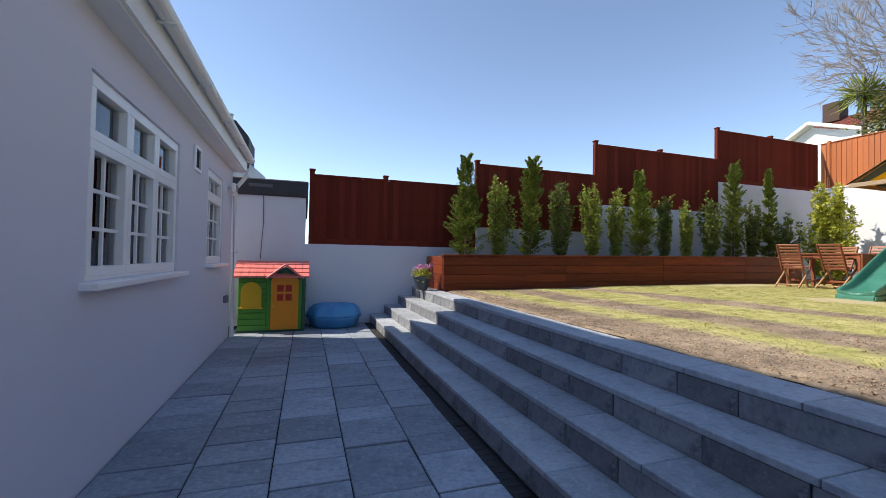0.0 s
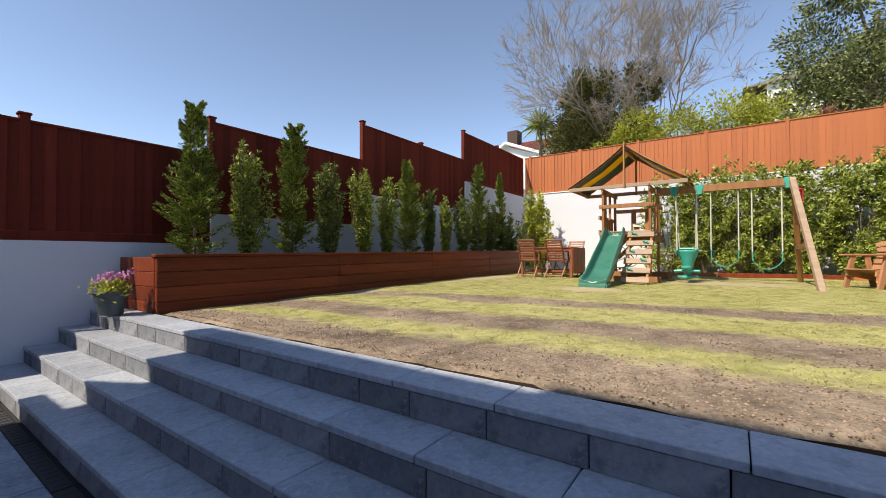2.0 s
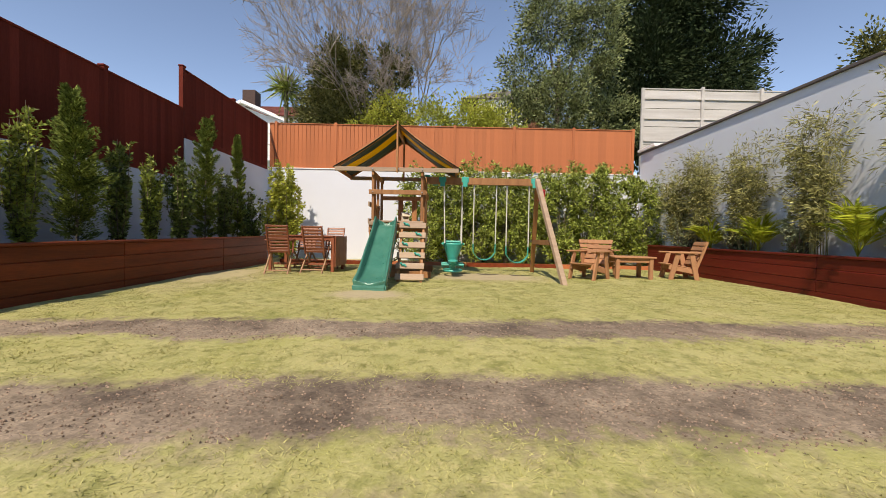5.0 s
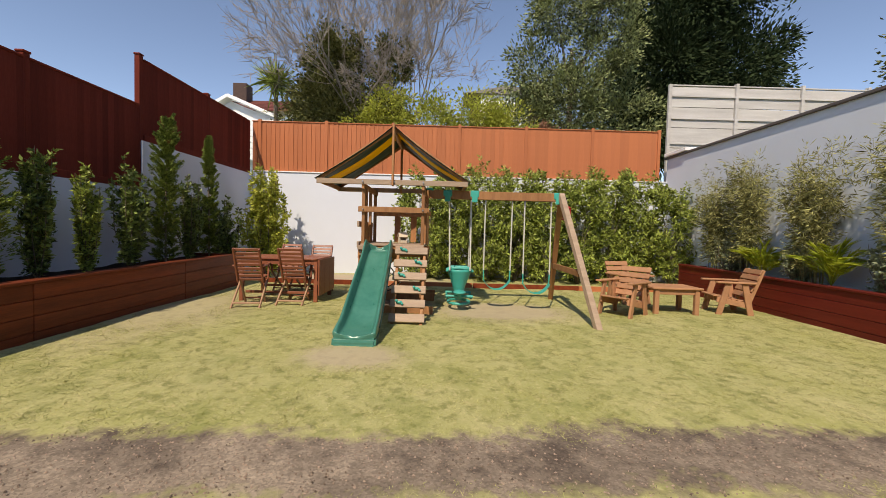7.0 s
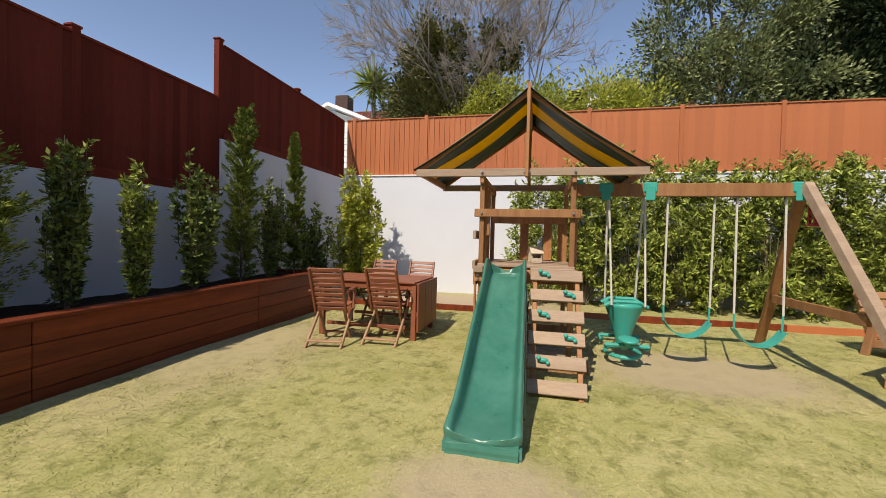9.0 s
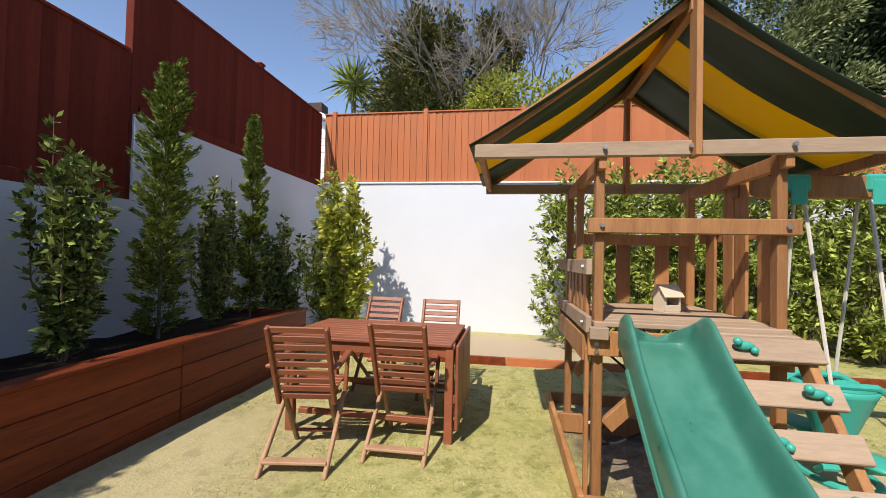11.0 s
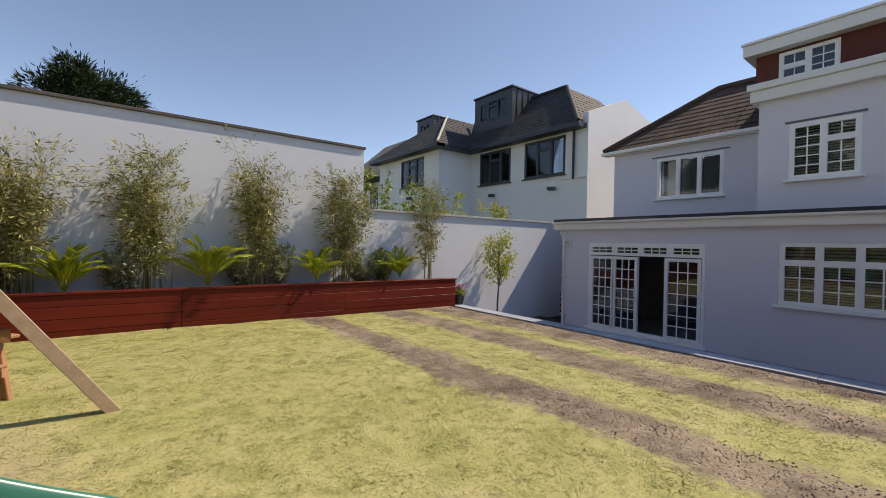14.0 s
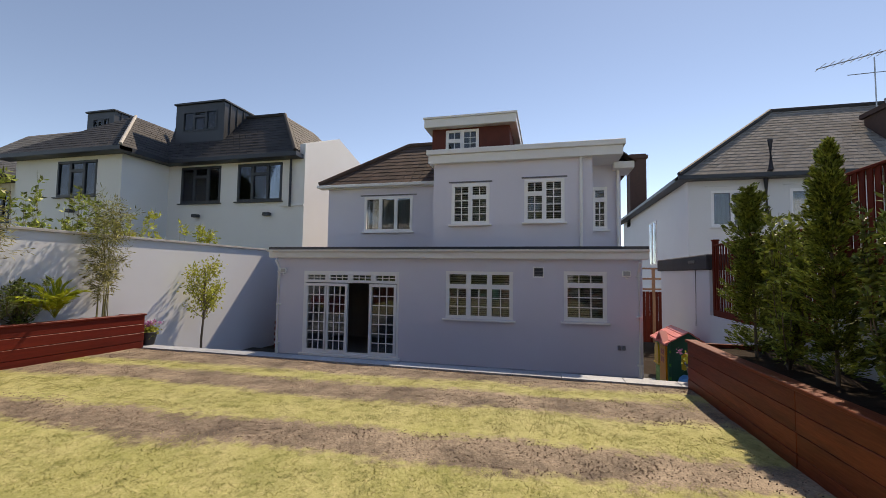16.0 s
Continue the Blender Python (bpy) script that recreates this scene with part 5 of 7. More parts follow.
def armchair():
    t = thing("garden_armchair", (0, 0, 0), label="chunky orange-brown wooden slatted garden armchair", category="armchair", group="armchairs round the low table")
    for s in (-1, 1):
        part("arm_rest", box(-0.27, 0.31, s * 0.26 - 0.045, s * 0.26 + 0.045, 0.52, 0.55, 0.008), BENCH_WOOD, t)
        part("leg", beam((0.12, s * 0.25, 0.52), (0.25, s * 0.25, 0.0), 0.035, 0.09, 0.006, (1, 0, 0)), BENCH_WOOD, t)
        part("leg", beam((-0.12, s * 0.25, 0.52), (-0.23, s * 0.25, 0.0), 0.035, 0.09, 0.006, (1, 0, 0)), BENCH_WOOD, t)
        part("side_rail", beam((-0.22, s * 0.215, 0.16), (0.27, s * 0.215, 0.25), 0.03, 0.09, 0.005), BENCH_WOOD, t)
    for k in range(6):
        part("seat_slat", beam((0.28 - k * 0.093, -0.215, 0.308 - k * 0.017), (0.28 - k * 0.093, 0.215, 0.308 - k * 0.017), 0.085, 0.022, 0.006), BENCH_WOOD, t)
    for k in range(5):
        f = 0.12 + k * 0.2
        p = Vector((-0.18, 0, 0.28)).lerp(Vector((-0.37, 0, 0.75)), f)
        part("back_slat", beam(p + Vector((0, -0.245, 0)), p + Vector((0, 0.245, 0)), 0.022, 0.085, 0.006, (-0.45, 0, 0.89)), BENCH_WOOD, t)
    for s in (-1, 1):
        part("back_post", beam((-0.215, s * 0.19, 0.18), (-0.41, s * 0.19, 0.75), 0.035, 0.06, 0.005), BENCH_WOOD, t)
    return t


a1 = armchair()
a1.matrix_basis = pose(9.66, 0.03, LZ, 0, 0, 128)
copy_thing(a1, pose(10.85, -0.58, LZ, 0, 0, 195))
copy_thing(a1, pose(10.12, -1.93, LZ, 0, 0, 81))
low = thing("low_table", (10.0, -0.86, LZ), label="low orange-brown slatted wooden garden table", category="table")
for k in range(5):
    part("top_slat", box(-0.30 + k * 0.122, -0.185 + k * 0.122, -0.40, 0.40, 0.415, 0.445, 0.006), BENCH_WOOD, low)
for sx in (-0.24, 0.24):
    for sy in (-0.32, 0.32):
        part("leg", box(sx - 0.035, sx + 0.035, sy - 0.035, sy + 0.035, 0, 0.413, 0.006), BENCH_WOOD, low)
    part("apron", box(sx - 0.015, sx + 0.015, -0.284, 0.284, 0.33, 0.412, 0.004), BENCH_WOOD, low)


# ---- play house, sand shell, flower pot ----
def playhouse():
    t = thing("play_house", (0, 0, 0), label="plastic play house, green walls, orange door, red roof", category="play house")
    GREEN = shade("toy_green", (0.06, 0.25, 0.03), 0.45, (0.09, 0.32, 0.04), 3, 40, 0.5, 0.05)
    DKGREEN = shade("toy_dark_green", (0.015, 0.10, 0.05), 0.45, bump=0.05)
    ORANGE = shade("toy_orange", (0.75, 0.27, 0.012), 0.4, (0.65, 0.22, 0.01), 3, 40, 0.4, 0.04)
    YELLOW = shade("toy_yellow", (0.75, 0.45, 0.02), 0.4, bump=0.04)
    RROOF = shade("toy_red_roof", (0.70, 0.15, 0.135), 0.5, (0.78, 0.33, 0.30), 3, 30, 0.5, 0.08)
    RED_PANE = shade("toy_red_pane", (0.55, 0.03, 0.015), 0.3, (0.28, 0.015, 0.01), 12, 40, 0.8, 0.03)
    x0, x1, y0, y1 = -1.03, 0.0, 7.42, 8.08
    h = 0.93
    for k in range(9):
        z = 0.02 + k * 0.101
        part("wall_board", box(x0, -0.60, y0, y0 + 0.03, z, z + 0.096, 0.008), GREEN, t)
    part("wall_front", box(-0.60, x1, y0 + 0.002, y0 + 0.03, 0.02, h, 0.006), GREEN, t)
    g = prism([(y0, 0.02), (y1, 0.02), (y1, h), ((y0 + y1) / 2, h + 0.22), (y0, h)], x1 - 0.03, x1 + 0.004, "x")
    part("wall_side", g, DKGREEN, t, "dark green gable side")
    g = prism([(y0 + 0.03, 0.02), (y1, 0.02), (y1, h), ((y0 + y1) / 2, h + 0.22), (y0 + 0.03, h)], x0, x0 + 0.03, "x")
    part("wall_side", g, GREEN, t)
    part("wall_back", box(x0 + 0.03, x1 - 0.03, y1 - 0.03, y1, 0.02, h, 0.004), GREEN, t)
    part("base", box(x0 - 0.01, x1 + 0.01, y0 - 0.01, y1 + 0.01, 0.0, 0.03, 0.006), DKGREEN, t)
    for z in (0, 1):
        ye, yr = (y0 - 0.09, (y0 + y1) / 2) if z == 0 else (y1 + 0.04, (y0 + y1) / 2)
        for k in range(4):
            fa, fb2 = k / 4, (k + 1) / 4 + 0.03
            pa, pb = ye + (yr - ye) * fa, ye + (yr - ye) * min(1, fb2)
            za, zb = h - 0.02 + 0.26 * fa, h - 0.02 + 0.26 * min(1, fb2)
            n = 10
            for i in range(n):
                bm = bmesh.new()
                xa, xb = x0 - 0.07 + (x1 - x0 + 0.14) * i / n, x0 - 0.07 + (x1 - x0 + 0.14) * (i + 1) / n - 0.004
                vs = [bm.verts.new(p) for p in ((xa, pa, za + 0.022), (xb, pa, za + 0.022), (xb, pb, zb + 0.006), (xa, pb, zb + 0.006), (xa, pa, za - 0.01), (xb, pa, za - 0.01), (xb, pb, zb - 0.01), (xa, pb, zb - 0.01))]
                for q in ((0, 1, 2, 3), (4, 7, 6, 5), (0, 4, 5, 1), (1, 5, 6, 2), (2, 6, 7, 3), (3, 7, 4, 0)):
                    bm.faces.new([vs[j] for j in q])
                part("roof_tile", bm, RROOF, t)
    # porch gable over the door
    cx = -0.315
    part("porch_gable", prism([(cx - 0.26, h - 0.06), (cx + 0.26, h - 0.06), (cx + 0.10, h + 0.10), (cx, h + 0.15), (cx - 0.10, h + 0.10)], y0 - 0.02, y0 + 0.02, "y"), DKGREEN, t)
    for s in (-1, 1):
        part("porch_roof", beam((cx + s * 0.29, y0 - 0.03, h - 0.04), (cx, y0 - 0.03, h + 0.19), 0.14, 0.035, 0.01), RROOF, t)
    arch = [(cx - 0.215, 0.04), (cx + 0.215, 0.04), (cx + 0.215, h - 0.10)] + [(cx + 0.215 * math.cos(a), h - 0.10 + 0.14 * math.sin(a)) for a in [math.pi * k / 10 for k in range(1, 10)]] + [(cx - 0.215, h - 0.10)]
    d = part("door", prism(arch, y0 - 0.035, y0 - 0.004, "y"), ORANGE, t, "orange arched door")
    for i in (0, 1):
        for j in (0, 1):
            part("door_pane", box(cx - 0.12 + i * 0.13, cx - 0.02 + i * 0.13, y0 - 0.040, y0 - 0.036, 0.52 + j * 0.15, 0.63 + j * 0.15, 0.002), RED_PANE, d)
    part("door_knob", lathe([(0.0, 0.0), (0.018, 0.005), (0.018, 0.02), (0.0, 0.028)], 10, at=(cx - 0.185, y0 - 0.05, 0.42)), YELLOW, d)
    wx = -0.83
    for s in (-1, 1):
        poly = [(wx, 0.42), (wx + s * 0.155, 0.42), (wx + s * 0.155, 0.68)] + [(wx + s * 0.155 * math.cos(a), 0.68 + 0.15 * math.sin(a)) for a in [math.pi / 2 * k / 6 for k in range(1, 7)]]
        sh = part("shutter", prism(poly, y0 - 0.028, y0 - 0.002, "y"), YELLOW, t, "yellow arched shutter")
    part("window_ledge", box(wx - 0.18, wx + 0.18, y0 - 0.045, y0 - 0.002, 0.39, 0.418, 0.006), YELLOW, t)
    yc = (y0 + y1) / 2
    for s in (-1, 1):
        poly = [(yc + s * 0.004, 0.45), (yc + s * 0.115, 0.45), (yc + s * 0.115, 0.66)] + [(yc + s * 0.115 * math.cos(a), 0.66 + 0.12 * math.sin(a)) for a in [math.pi / 2 * k / 6 for k in range(1, 7)]]
        part("shutter", prism(poly, x1 + 0.005, x1 + 0.025, "x"), YELLOW, t, "yellow arched shutter")
    part("corner_post", box(x1 - 0.045, x1 + 0.012, y0 - 0.012, y0 + 0.04, 0.03, h, 0.01), DKGREEN, t)
    for z in (0.25, 0.5, 0.75):
        part("corner_lug", box(x1 + 0.012, x1 + 0.02, y0 + 0.0, y0 + 0.035, z, z + 0.05, 0.003), GREEN, t)


playhouse()


def sand_shell():
    t = thing("sand_pit", (0.52, 7.78, 0), label="sky blue plastic shell sand pit with lid", category="sand pit")
    BLUE = shade("toy_blue", (0.045, 0.27, 0.55), 0.4, (0.07, 0.33, 0.62), 2, 40, 0.5, 0.04)
    for name, prof in (("tray", [(0.30, 0.0), (0.40, 0.02), (0.44, 0.16), (0.47, 0.185), (0.45, 0.20), (0.36, 0.19)]), ("lid", [(0.40, 0.2), (0.475, 0.205), (0.46, 0.235), (0.42, 0.33), (0.34, 0.40), (0.20, 0.42), (0.0, 0.43)])):
        bm = bmesh.new()
        segs = 60
        rings = []
        for r, z in prof:
            ring = []
            for k in range(segs):
                a = k * math.tau / segs
                lobe = 1 + 0.045 * math.cos(8 * a) * min(1, r / 0.3)
                dz = 0.02 * math.cos(8 * a) * (r / 0.47) if name == "lid" and z > 0.24 else 0
                ring.append(bm.verts.new((r * lobe * math.cos(a), r * lobe * math.sin(a) * 0.78, z + dz)))
            rings.append(ring)
        for a, b in zip(rings, rings[1:]):
            for k in range(segs):
                bm.faces.new((a[k], a[(k + 1) % segs], b[(k + 1) % segs], b[k]))
        bm.faces.new(rings[0])
        bmesh.ops.remove_doubles(bm, verts=bm.verts, dist=0.0005)
        for f in bm.faces:
            f.smooth = True
        part(name, bm, BLUE, t)


sand_shell()


# ---- plants ----
def leaves(name, pos, direc, length, width, material, parent, rnd, fold=0.25, label=""):
    """One mesh of many small folded leaves. pos and direc: n x 3 arrays; length, width: numbers or arrays."""
    n = len(pos)
    d = direc / np.linalg.norm(direc, axis=1, keepdims=True)
    r = rnd.normal(size=(n, 3))
    s = np.cross(d, r)
    s /= np.linalg.norm(s, axis=1, keepdims=True)
    u = np.cross(s, d)
    L = (np.ones(n) * length * rnd.uniform(0.65, 1.25, n))[:, None]
    W = (np.ones(n) * width * rnd.uniform(0.7, 1.2, n))[:, None]
    mid = pos + d * L * 0.45
    verts = np.stack([pos, mid + s * W * 0.5 + u * W * fold, pos + d * L, mid - s * W * 0.5 + u * W * fold], axis=1).reshape(-1, 3)
    me = bpy.data.meshes.new(name)
    me.vertices.add(4 * n)
    me.vertices.foreach_set("co", verts.astype(np.float32).ravel())
    me.loops.add(4 * n)
    me.loops.foreach_set("vertex_index", np.arange(4 * n, dtype=np.int32))
    me.polygons.add(n)
    me.polygons.foreach_set("loop_start", np.arange(0, 4 * n, 4, dtype=np.int32))
    me.update(calc_edges=True)
    me.materials.append(material)
    ob = new(name, me)
    ob.parent = parent
    if label:
        tagged(ob, label)
    return ob


def stems(name, lines, radius, material, parent, sides=5, taper=0.3):
    bm = bmesh.new()
    for pts in lines:
        m = len(pts)
        tube(pts, radius, sides, bm, radii=[radius * (1 - (1 - taper) * i / (m - 1)) for i in range(m)], close=False)
    for f in bm.faces:
        f.smooth = True
    return part(name, bm, material, parent)


def conifer(x, y, z, h, r, seed, n=23000, mat=None):
    """Upswept feathery sprays, each a flat fan of scale leaves, round a leading shoot."""
    rnd = np.random.default_rng(seed)
    t = thing("conifer", (x, y, z), label="young feathery green conifer growing in the raised planter", category="conifer", group="planter evergreens")
    bend = rnd.normal(0, 0.04, 2)
    lead = lambda f: np.array([bend[0] * f * f, bend[1] * f * f, h * 0.9 * f])
    stems("trunk", [[tuple(lead(f) - np.array([0, 0, 0.05 if f == 0 else 0])) for f in (0, 0.35, 0.7, 1.0)]], 0.018, BARK, t)
    P, D, S = [], [], []
    r *= 0.8
    sprays = 190
    k = n // sprays
    for i in range(sprays):
        f = rnd.uniform(0.0, 1) ** 0.9
        a = i * 2.4 + rnd.normal(0, 0.3)
        reach = r * (1.15 - 0.85 * f ** 1.4) * rnd.uniform(0.5, 1.3) * (1 + 0.3 * math.sin(2 * a + seed + 5 * f))
        root = lead(f)
        out = np.array([math.cos(a), math.sin(a), 0.0])
        side = np.array([-math.sin(a), math.cos(a), 0.0])
        rise = rnd.uniform(0.7, 1.5) + 1.0 * f
        u = rnd.uniform(0.12, 1, k) ** 0.8
        v = rnd.uniform(-1, 1, k)
        wide = 0.42 * reach * np.sin(np.pi * np.clip(u * 0.85 + 0.12, 0, 1))
        p = root + out * (reach * u)[:, None] + side * (wide * v)[:, None] + np.array([0, 0, 1.0]) * (reach * rise * (u - 0.35 * u * u * (1 - 0.5 * f)) - 0.10 * np.abs(v) * reach)[:, None]
        p += rnd.normal(0, 0.008, (k, 3))
        d = out * 0.75 + side * (v * 0.8)[:, None] + np.array([0, 0, 0.35 + 0.4 * f]) + rnd.normal(0, 0.22, (k, 3))
        P.append(p)
        D.append(d)
        S.append(0.040 + 0.022 * (1 - u))
    leaves("foliage", np.concatenate(P), np.concatenate(D), np.concatenate(S), 0.0155, mat or LEAF_CONIFER, t, rnd)
    return t


def rosettes(tips, axes, count, spread, rnd):
    """Leaf roots and directions: a whorl of leaves along each shoot, opening round its axis."""
    m = len(tips)
    ax = axes / np.linalg.norm(axes, axis=1, keepdims=True)
    r = rnd.normal(size=(m, count, 3))
    r -= (r * ax[:, None, :]).sum(2, keepdims=True) * ax[:, None, :]
    r /= np.linalg.norm(r, axis=2, keepdims=True)
    along = rnd.uniform(-1.0, 0.0, (m, count, 1))
    pos = tips[:, None, :] + ax[:, None, :] * along * spread
    d = ax[:, None, :] * (0.55 + 0.5 * along + 0.2) + r * 0.8
    return pos.reshape(-1, 3), d.reshape(-1, 3)


def shrub(x, y, z, h, r, seed, n=4200, mat=None, size=0.065, label="leafy evergreen shrub growing in the raised planter", group="planter evergreens", shape=0.5, name="shrub", squash=1.0, twigs=22):
    """Several upright stems, each set with short leafy shoots."""
    rnd = np.random.default_rng(seed)
    t = thing(name, (x, y, z), label=label, category="shrub", group=group)
    lines, T, A = [], [], []
    per = 9
    k = max(4, n // (twigs * per))
    for i in range(twigs):
        a = i * 2.4 + rnd.normal(0, 0.4)
        f = rnd.uniform(0.5, 1.0)
        rr = r * rnd.uniform(0.15, 1.0) * (1 - shape * f * f)
        tip = np.array([math.cos(a) * rr, math.sin(a) * rr * squash, h * f])
        mid = np.array([tip[0] * 0.85, tip[1] * 0.85, h * f * 0.45])
        lines.append([(0, 0, -0.04), tuple(mid), tuple(tip)])
        s = rnd.uniform(0.12, 1.0, k)
        q = 2 * (s * (1 - s))[:, None] * mid + (s ** 2)[:, None] * tip
        out = rnd.normal(0, 1, (k, 3)) * np.array([1, squash, 0.5]) + np.array([math.cos(a), math.sin(a) * squash, 0.4]) * 0.5
        out /= np.linalg.norm(out, axis=1, keepdims=True)
        q = q + out * (rnd.uniform(0.1, 1, k) * (1.0 - 0.55 * s))[:, None] * 0.38 * r
        q[:, 2] = np.maximum(q[:, 2], 0.02)
        T.append(q)
        A.append(out + np.array([0, 0, 0.7]))
    P, D = rosettes(np.concatenate(T), np.concatenate(A), per, size * 1.5, rnd)
    stems("stem", lines, 0.009, BARK, t, 4)
    leaves("foliage", P, D, size, size * 0.42, mat or LEAF_GLOSS, t, rnd, 0.16)
    return t


def laurel(x, y, z, h, r, seed, shoots=820, size=0.108):
    """A hedge bush: leafy shoots in uneven lobes, with dark hollows between them."""
    rnd = np.random.default_rng(seed)
    t = thing("hedge_shrub", (x, y, z), label="dense laurel shrub forming a hedge at the back wall", category="shrub", group="laurel hedge")
    lobes = 17
    lines, T, A = [], [], []
    for i in range(lobes):
        f = (i + rnd.uniform(0, 1)) / lobes
        a = i * 2.4 + rnd.normal(0, 0.3)
        c = np.array([math.cos(a) * r * 0.62, math.sin(a) * r * 0.9, h * (0.08 + 0.84 * f)])
        if f > 0.85:
            c[:2] *= 0.55
        lines.append([(0, 0, -0.04), (c[0] * 0.4, c[1] * 0.4, c[2] * 0.6), tuple(c)])
        k = shoots // lobes
        o = rnd.normal(0, 1, (k, 3))
        o /= np.linalg.norm(o, axis=1, keepdims=True)
        rad = rnd.uniform(0.26, 0.42)
        q = c + o * (rnd.uniform(0.35, 1.05, k) * rad)[:, None] * np.array([1, 1, 1.25])
        q[:, 2] = np.maximum(q[:, 2], 0.03)
        T.append(q)
        A.append(o + np.array([-0.15, 0, 0.8]))
    P, D = rosettes(np.concatenate(T), np.concatenate(A), 9, size * 1.3, rnd)
    stems("stem", lines, 0.012, BARK, t, 4)
    leaves("foliage", P, D, size, size * 0.36, LEAF_LAUREL, t, rnd, 0.14)
    return t


def planter_z(x):
    return 1.31 + 0.12 * (x - 2.36) / 9.6 - 0.06


for i, (x, top, r, kind) in enumerate(((3.0, 3.42, 0.36, "c"), (3.70, 3.05, 0.40, "s"), (4.46, 3.56, 0.30, "c"), (5.18, 3.06, 0.36, "s"), (6.02, 3.08, 0.42, "s"), (6.66, 3.05, 0.27, "s"), (7.37, 3.45, 0.34, "c"), (8.07, 2.92, 0.26, "s"), (8.73, 2.80, 0.24, "s"), (9.5, 3.05, 0.34, "s"), (10.3, 3.98, 0.28, "c"), (10.97, 2.98, 0.33, "s"), (11.62, 3.94, 0.21, "c"))):
    z = planter_z(x)
    if kind == "c":
        conifer(x, 7.62, z, top - z, r, 40 + i)
    else:
        shrub(x, 7.62, z, top - z, r, 40 + i, n=5200, mat=LEAF_GLOSS if i in (3, 7, 9, 11) else LEAF_LAUREL, shape=0.5, size=0.08 if i == 9 else 0.07)
shrub(13.32, 7.15, 0.8, 2.9, 0.82, 71, 9500, LEAF_LIME, 0.11, "lime-green bushy shrub in the corner bed", "", 0.68, twigs=32)
shrub(12.5, 7.75, 0.8, 2.0, 0.5, 72, 4000, LEAF_GLOSS, 0.09, "dark glossy shrub behind the lime bush", "", 0.6)

# laurel hedge against the back wall
for k in range(9):
    y = 3.32 - k * 0.77
    laurel(13.72 + 0.12 * math.sin(k * 2.2), y, 0.8, (2.72, 2.8, 2.9, 2.85, 2.95, 2.8, 3.0, 3.0, 2.6)[k], 0.62, 90 + k)


def bamboo(x, y, z, h, spread, seed, culms=16, shoots=16, per=22):
    rnd = np.random.default_rng(seed)
    t = thing("bamboo", (x, y, z), label="tall thin bamboo clump with pale narrow leaves", category="bamboo", group="planter bamboos")
    lines, twigs, P, D = [], [], [], []
    for i in range(culms):
        a = rnd.uniform(0, math.tau)
        b = np.array([rnd.normal(0, 0.10), rnd.normal(0, 0.05), -0.03])
        lean = np.array([math.cos(a) * spread * rnd.uniform(0.2, 1.1), abs(math.sin(a)) * 0.35 * rnd.uniform(-0.3, 1), 0])
        hh = h * rnd.uniform(0.6, 1.05)
        pts = [b + lean * f ** 1.8 + np.array([0, 0, hh * f * (1 - 0.08 * f)]) for f in (0, 0.25, 0.5, 0.75, 1)]
        lines.append([tuple(p) for p in pts])
        for _ in range(shoots):
            f = rnd.uniform(0.05, 1.0) ** 0.62
            j = min(3, int(f * 4))
            p = pts[j] + (pts[j + 1] - pts[j]) * (f * 4 - j)
            d = rnd.normal(0, 1, 3) * np.array([1, 0.7, 0.35]) + np.array([0, 0, 0.45])
            d *= rnd.uniform(0.14, 0.36) / np.linalg.norm(d) * (0.55 + 0.8 * f)
            twigs.append([tuple(p), tuple(p + d * 0.6 + np.array([0, 0, 0.02])), tuple(p + d)])
            s = rnd.uniform(0.25, 1.05, per)[:, None]
            out = rnd.normal(0, 1, (per, 3))
            P.append(p + d * s + out * 0.028)
            D.append(out * 0.55 + d / np.linalg.norm(d) * 0.8 + np.array([0.25, 0, -0.35]))
    for l in lines:
        stems("culm", [l], 0.008, CULM, t, 5)
    tagged(stems("twig", twigs, 0.0025, CULM, t, 3), kind="stuff")
    leaves("foliage", np.concatenate(P), np.concatenate(D), 0.092, 0.0165, LEAF_BAMBOO, t, rnd)
    return t


def palm(x, y, z, size, seed, fronds=16):
    rnd = np.random.default_rng(seed)
    t = thing("palm", (x, y, z), label="small yellow-green palm with arching feathery fronds", category="palm", group="planter palms")
    lines, P, D = [], [], []
    for i in range(fronds):
        a = i * 2.4 + rnd.uniform(-0.3, 0.3)
        el = rnd.uniform(0.92, 1.48)
        L = 1.12 * size * rnd.uniform(0.75, 1.1)
        pts = []
        for f in np.linspace(0, 1, 8):
            hor = L * f * math.cos(el) * (1 + 0.2 * f)
            pts.append(np.array([math.cos(a) * hor, math.sin(a) * hor * 0.8 + 0.06, 0.06 + L * f * math.sin(el) - 0.34 * L * f ** 2.4]))
        lines.append([tuple(p) for p in pts])
        for f in np.linspace(0.22, 1, 26):
            j = min(6, int(f * 7))
            p = pts[j] + (pts[j + 1] - pts[j]) * (f * 7 - j)
            ax = pts[j + 1] - pts[j]
            ax = ax / np.linalg.norm(ax)
            sd = np.cross(ax, [0, 0, 1])
            for s in (-1, 1):
                P.append(p)
                D.append(ax * 0.9 + s * sd * 1.0 + np.array([0, 0, -0.25 + rnd.uniform(-0.1, 0.1)]))
    stems("frond_rib", lines, 0.006, LEAF_PALM, t, 4)
    leaves("fronds", np.array(P), np.array(D), 0.20 * size / 0.75, 0.022, LEAF_PALM, t, rnd, 0.1)
    return t


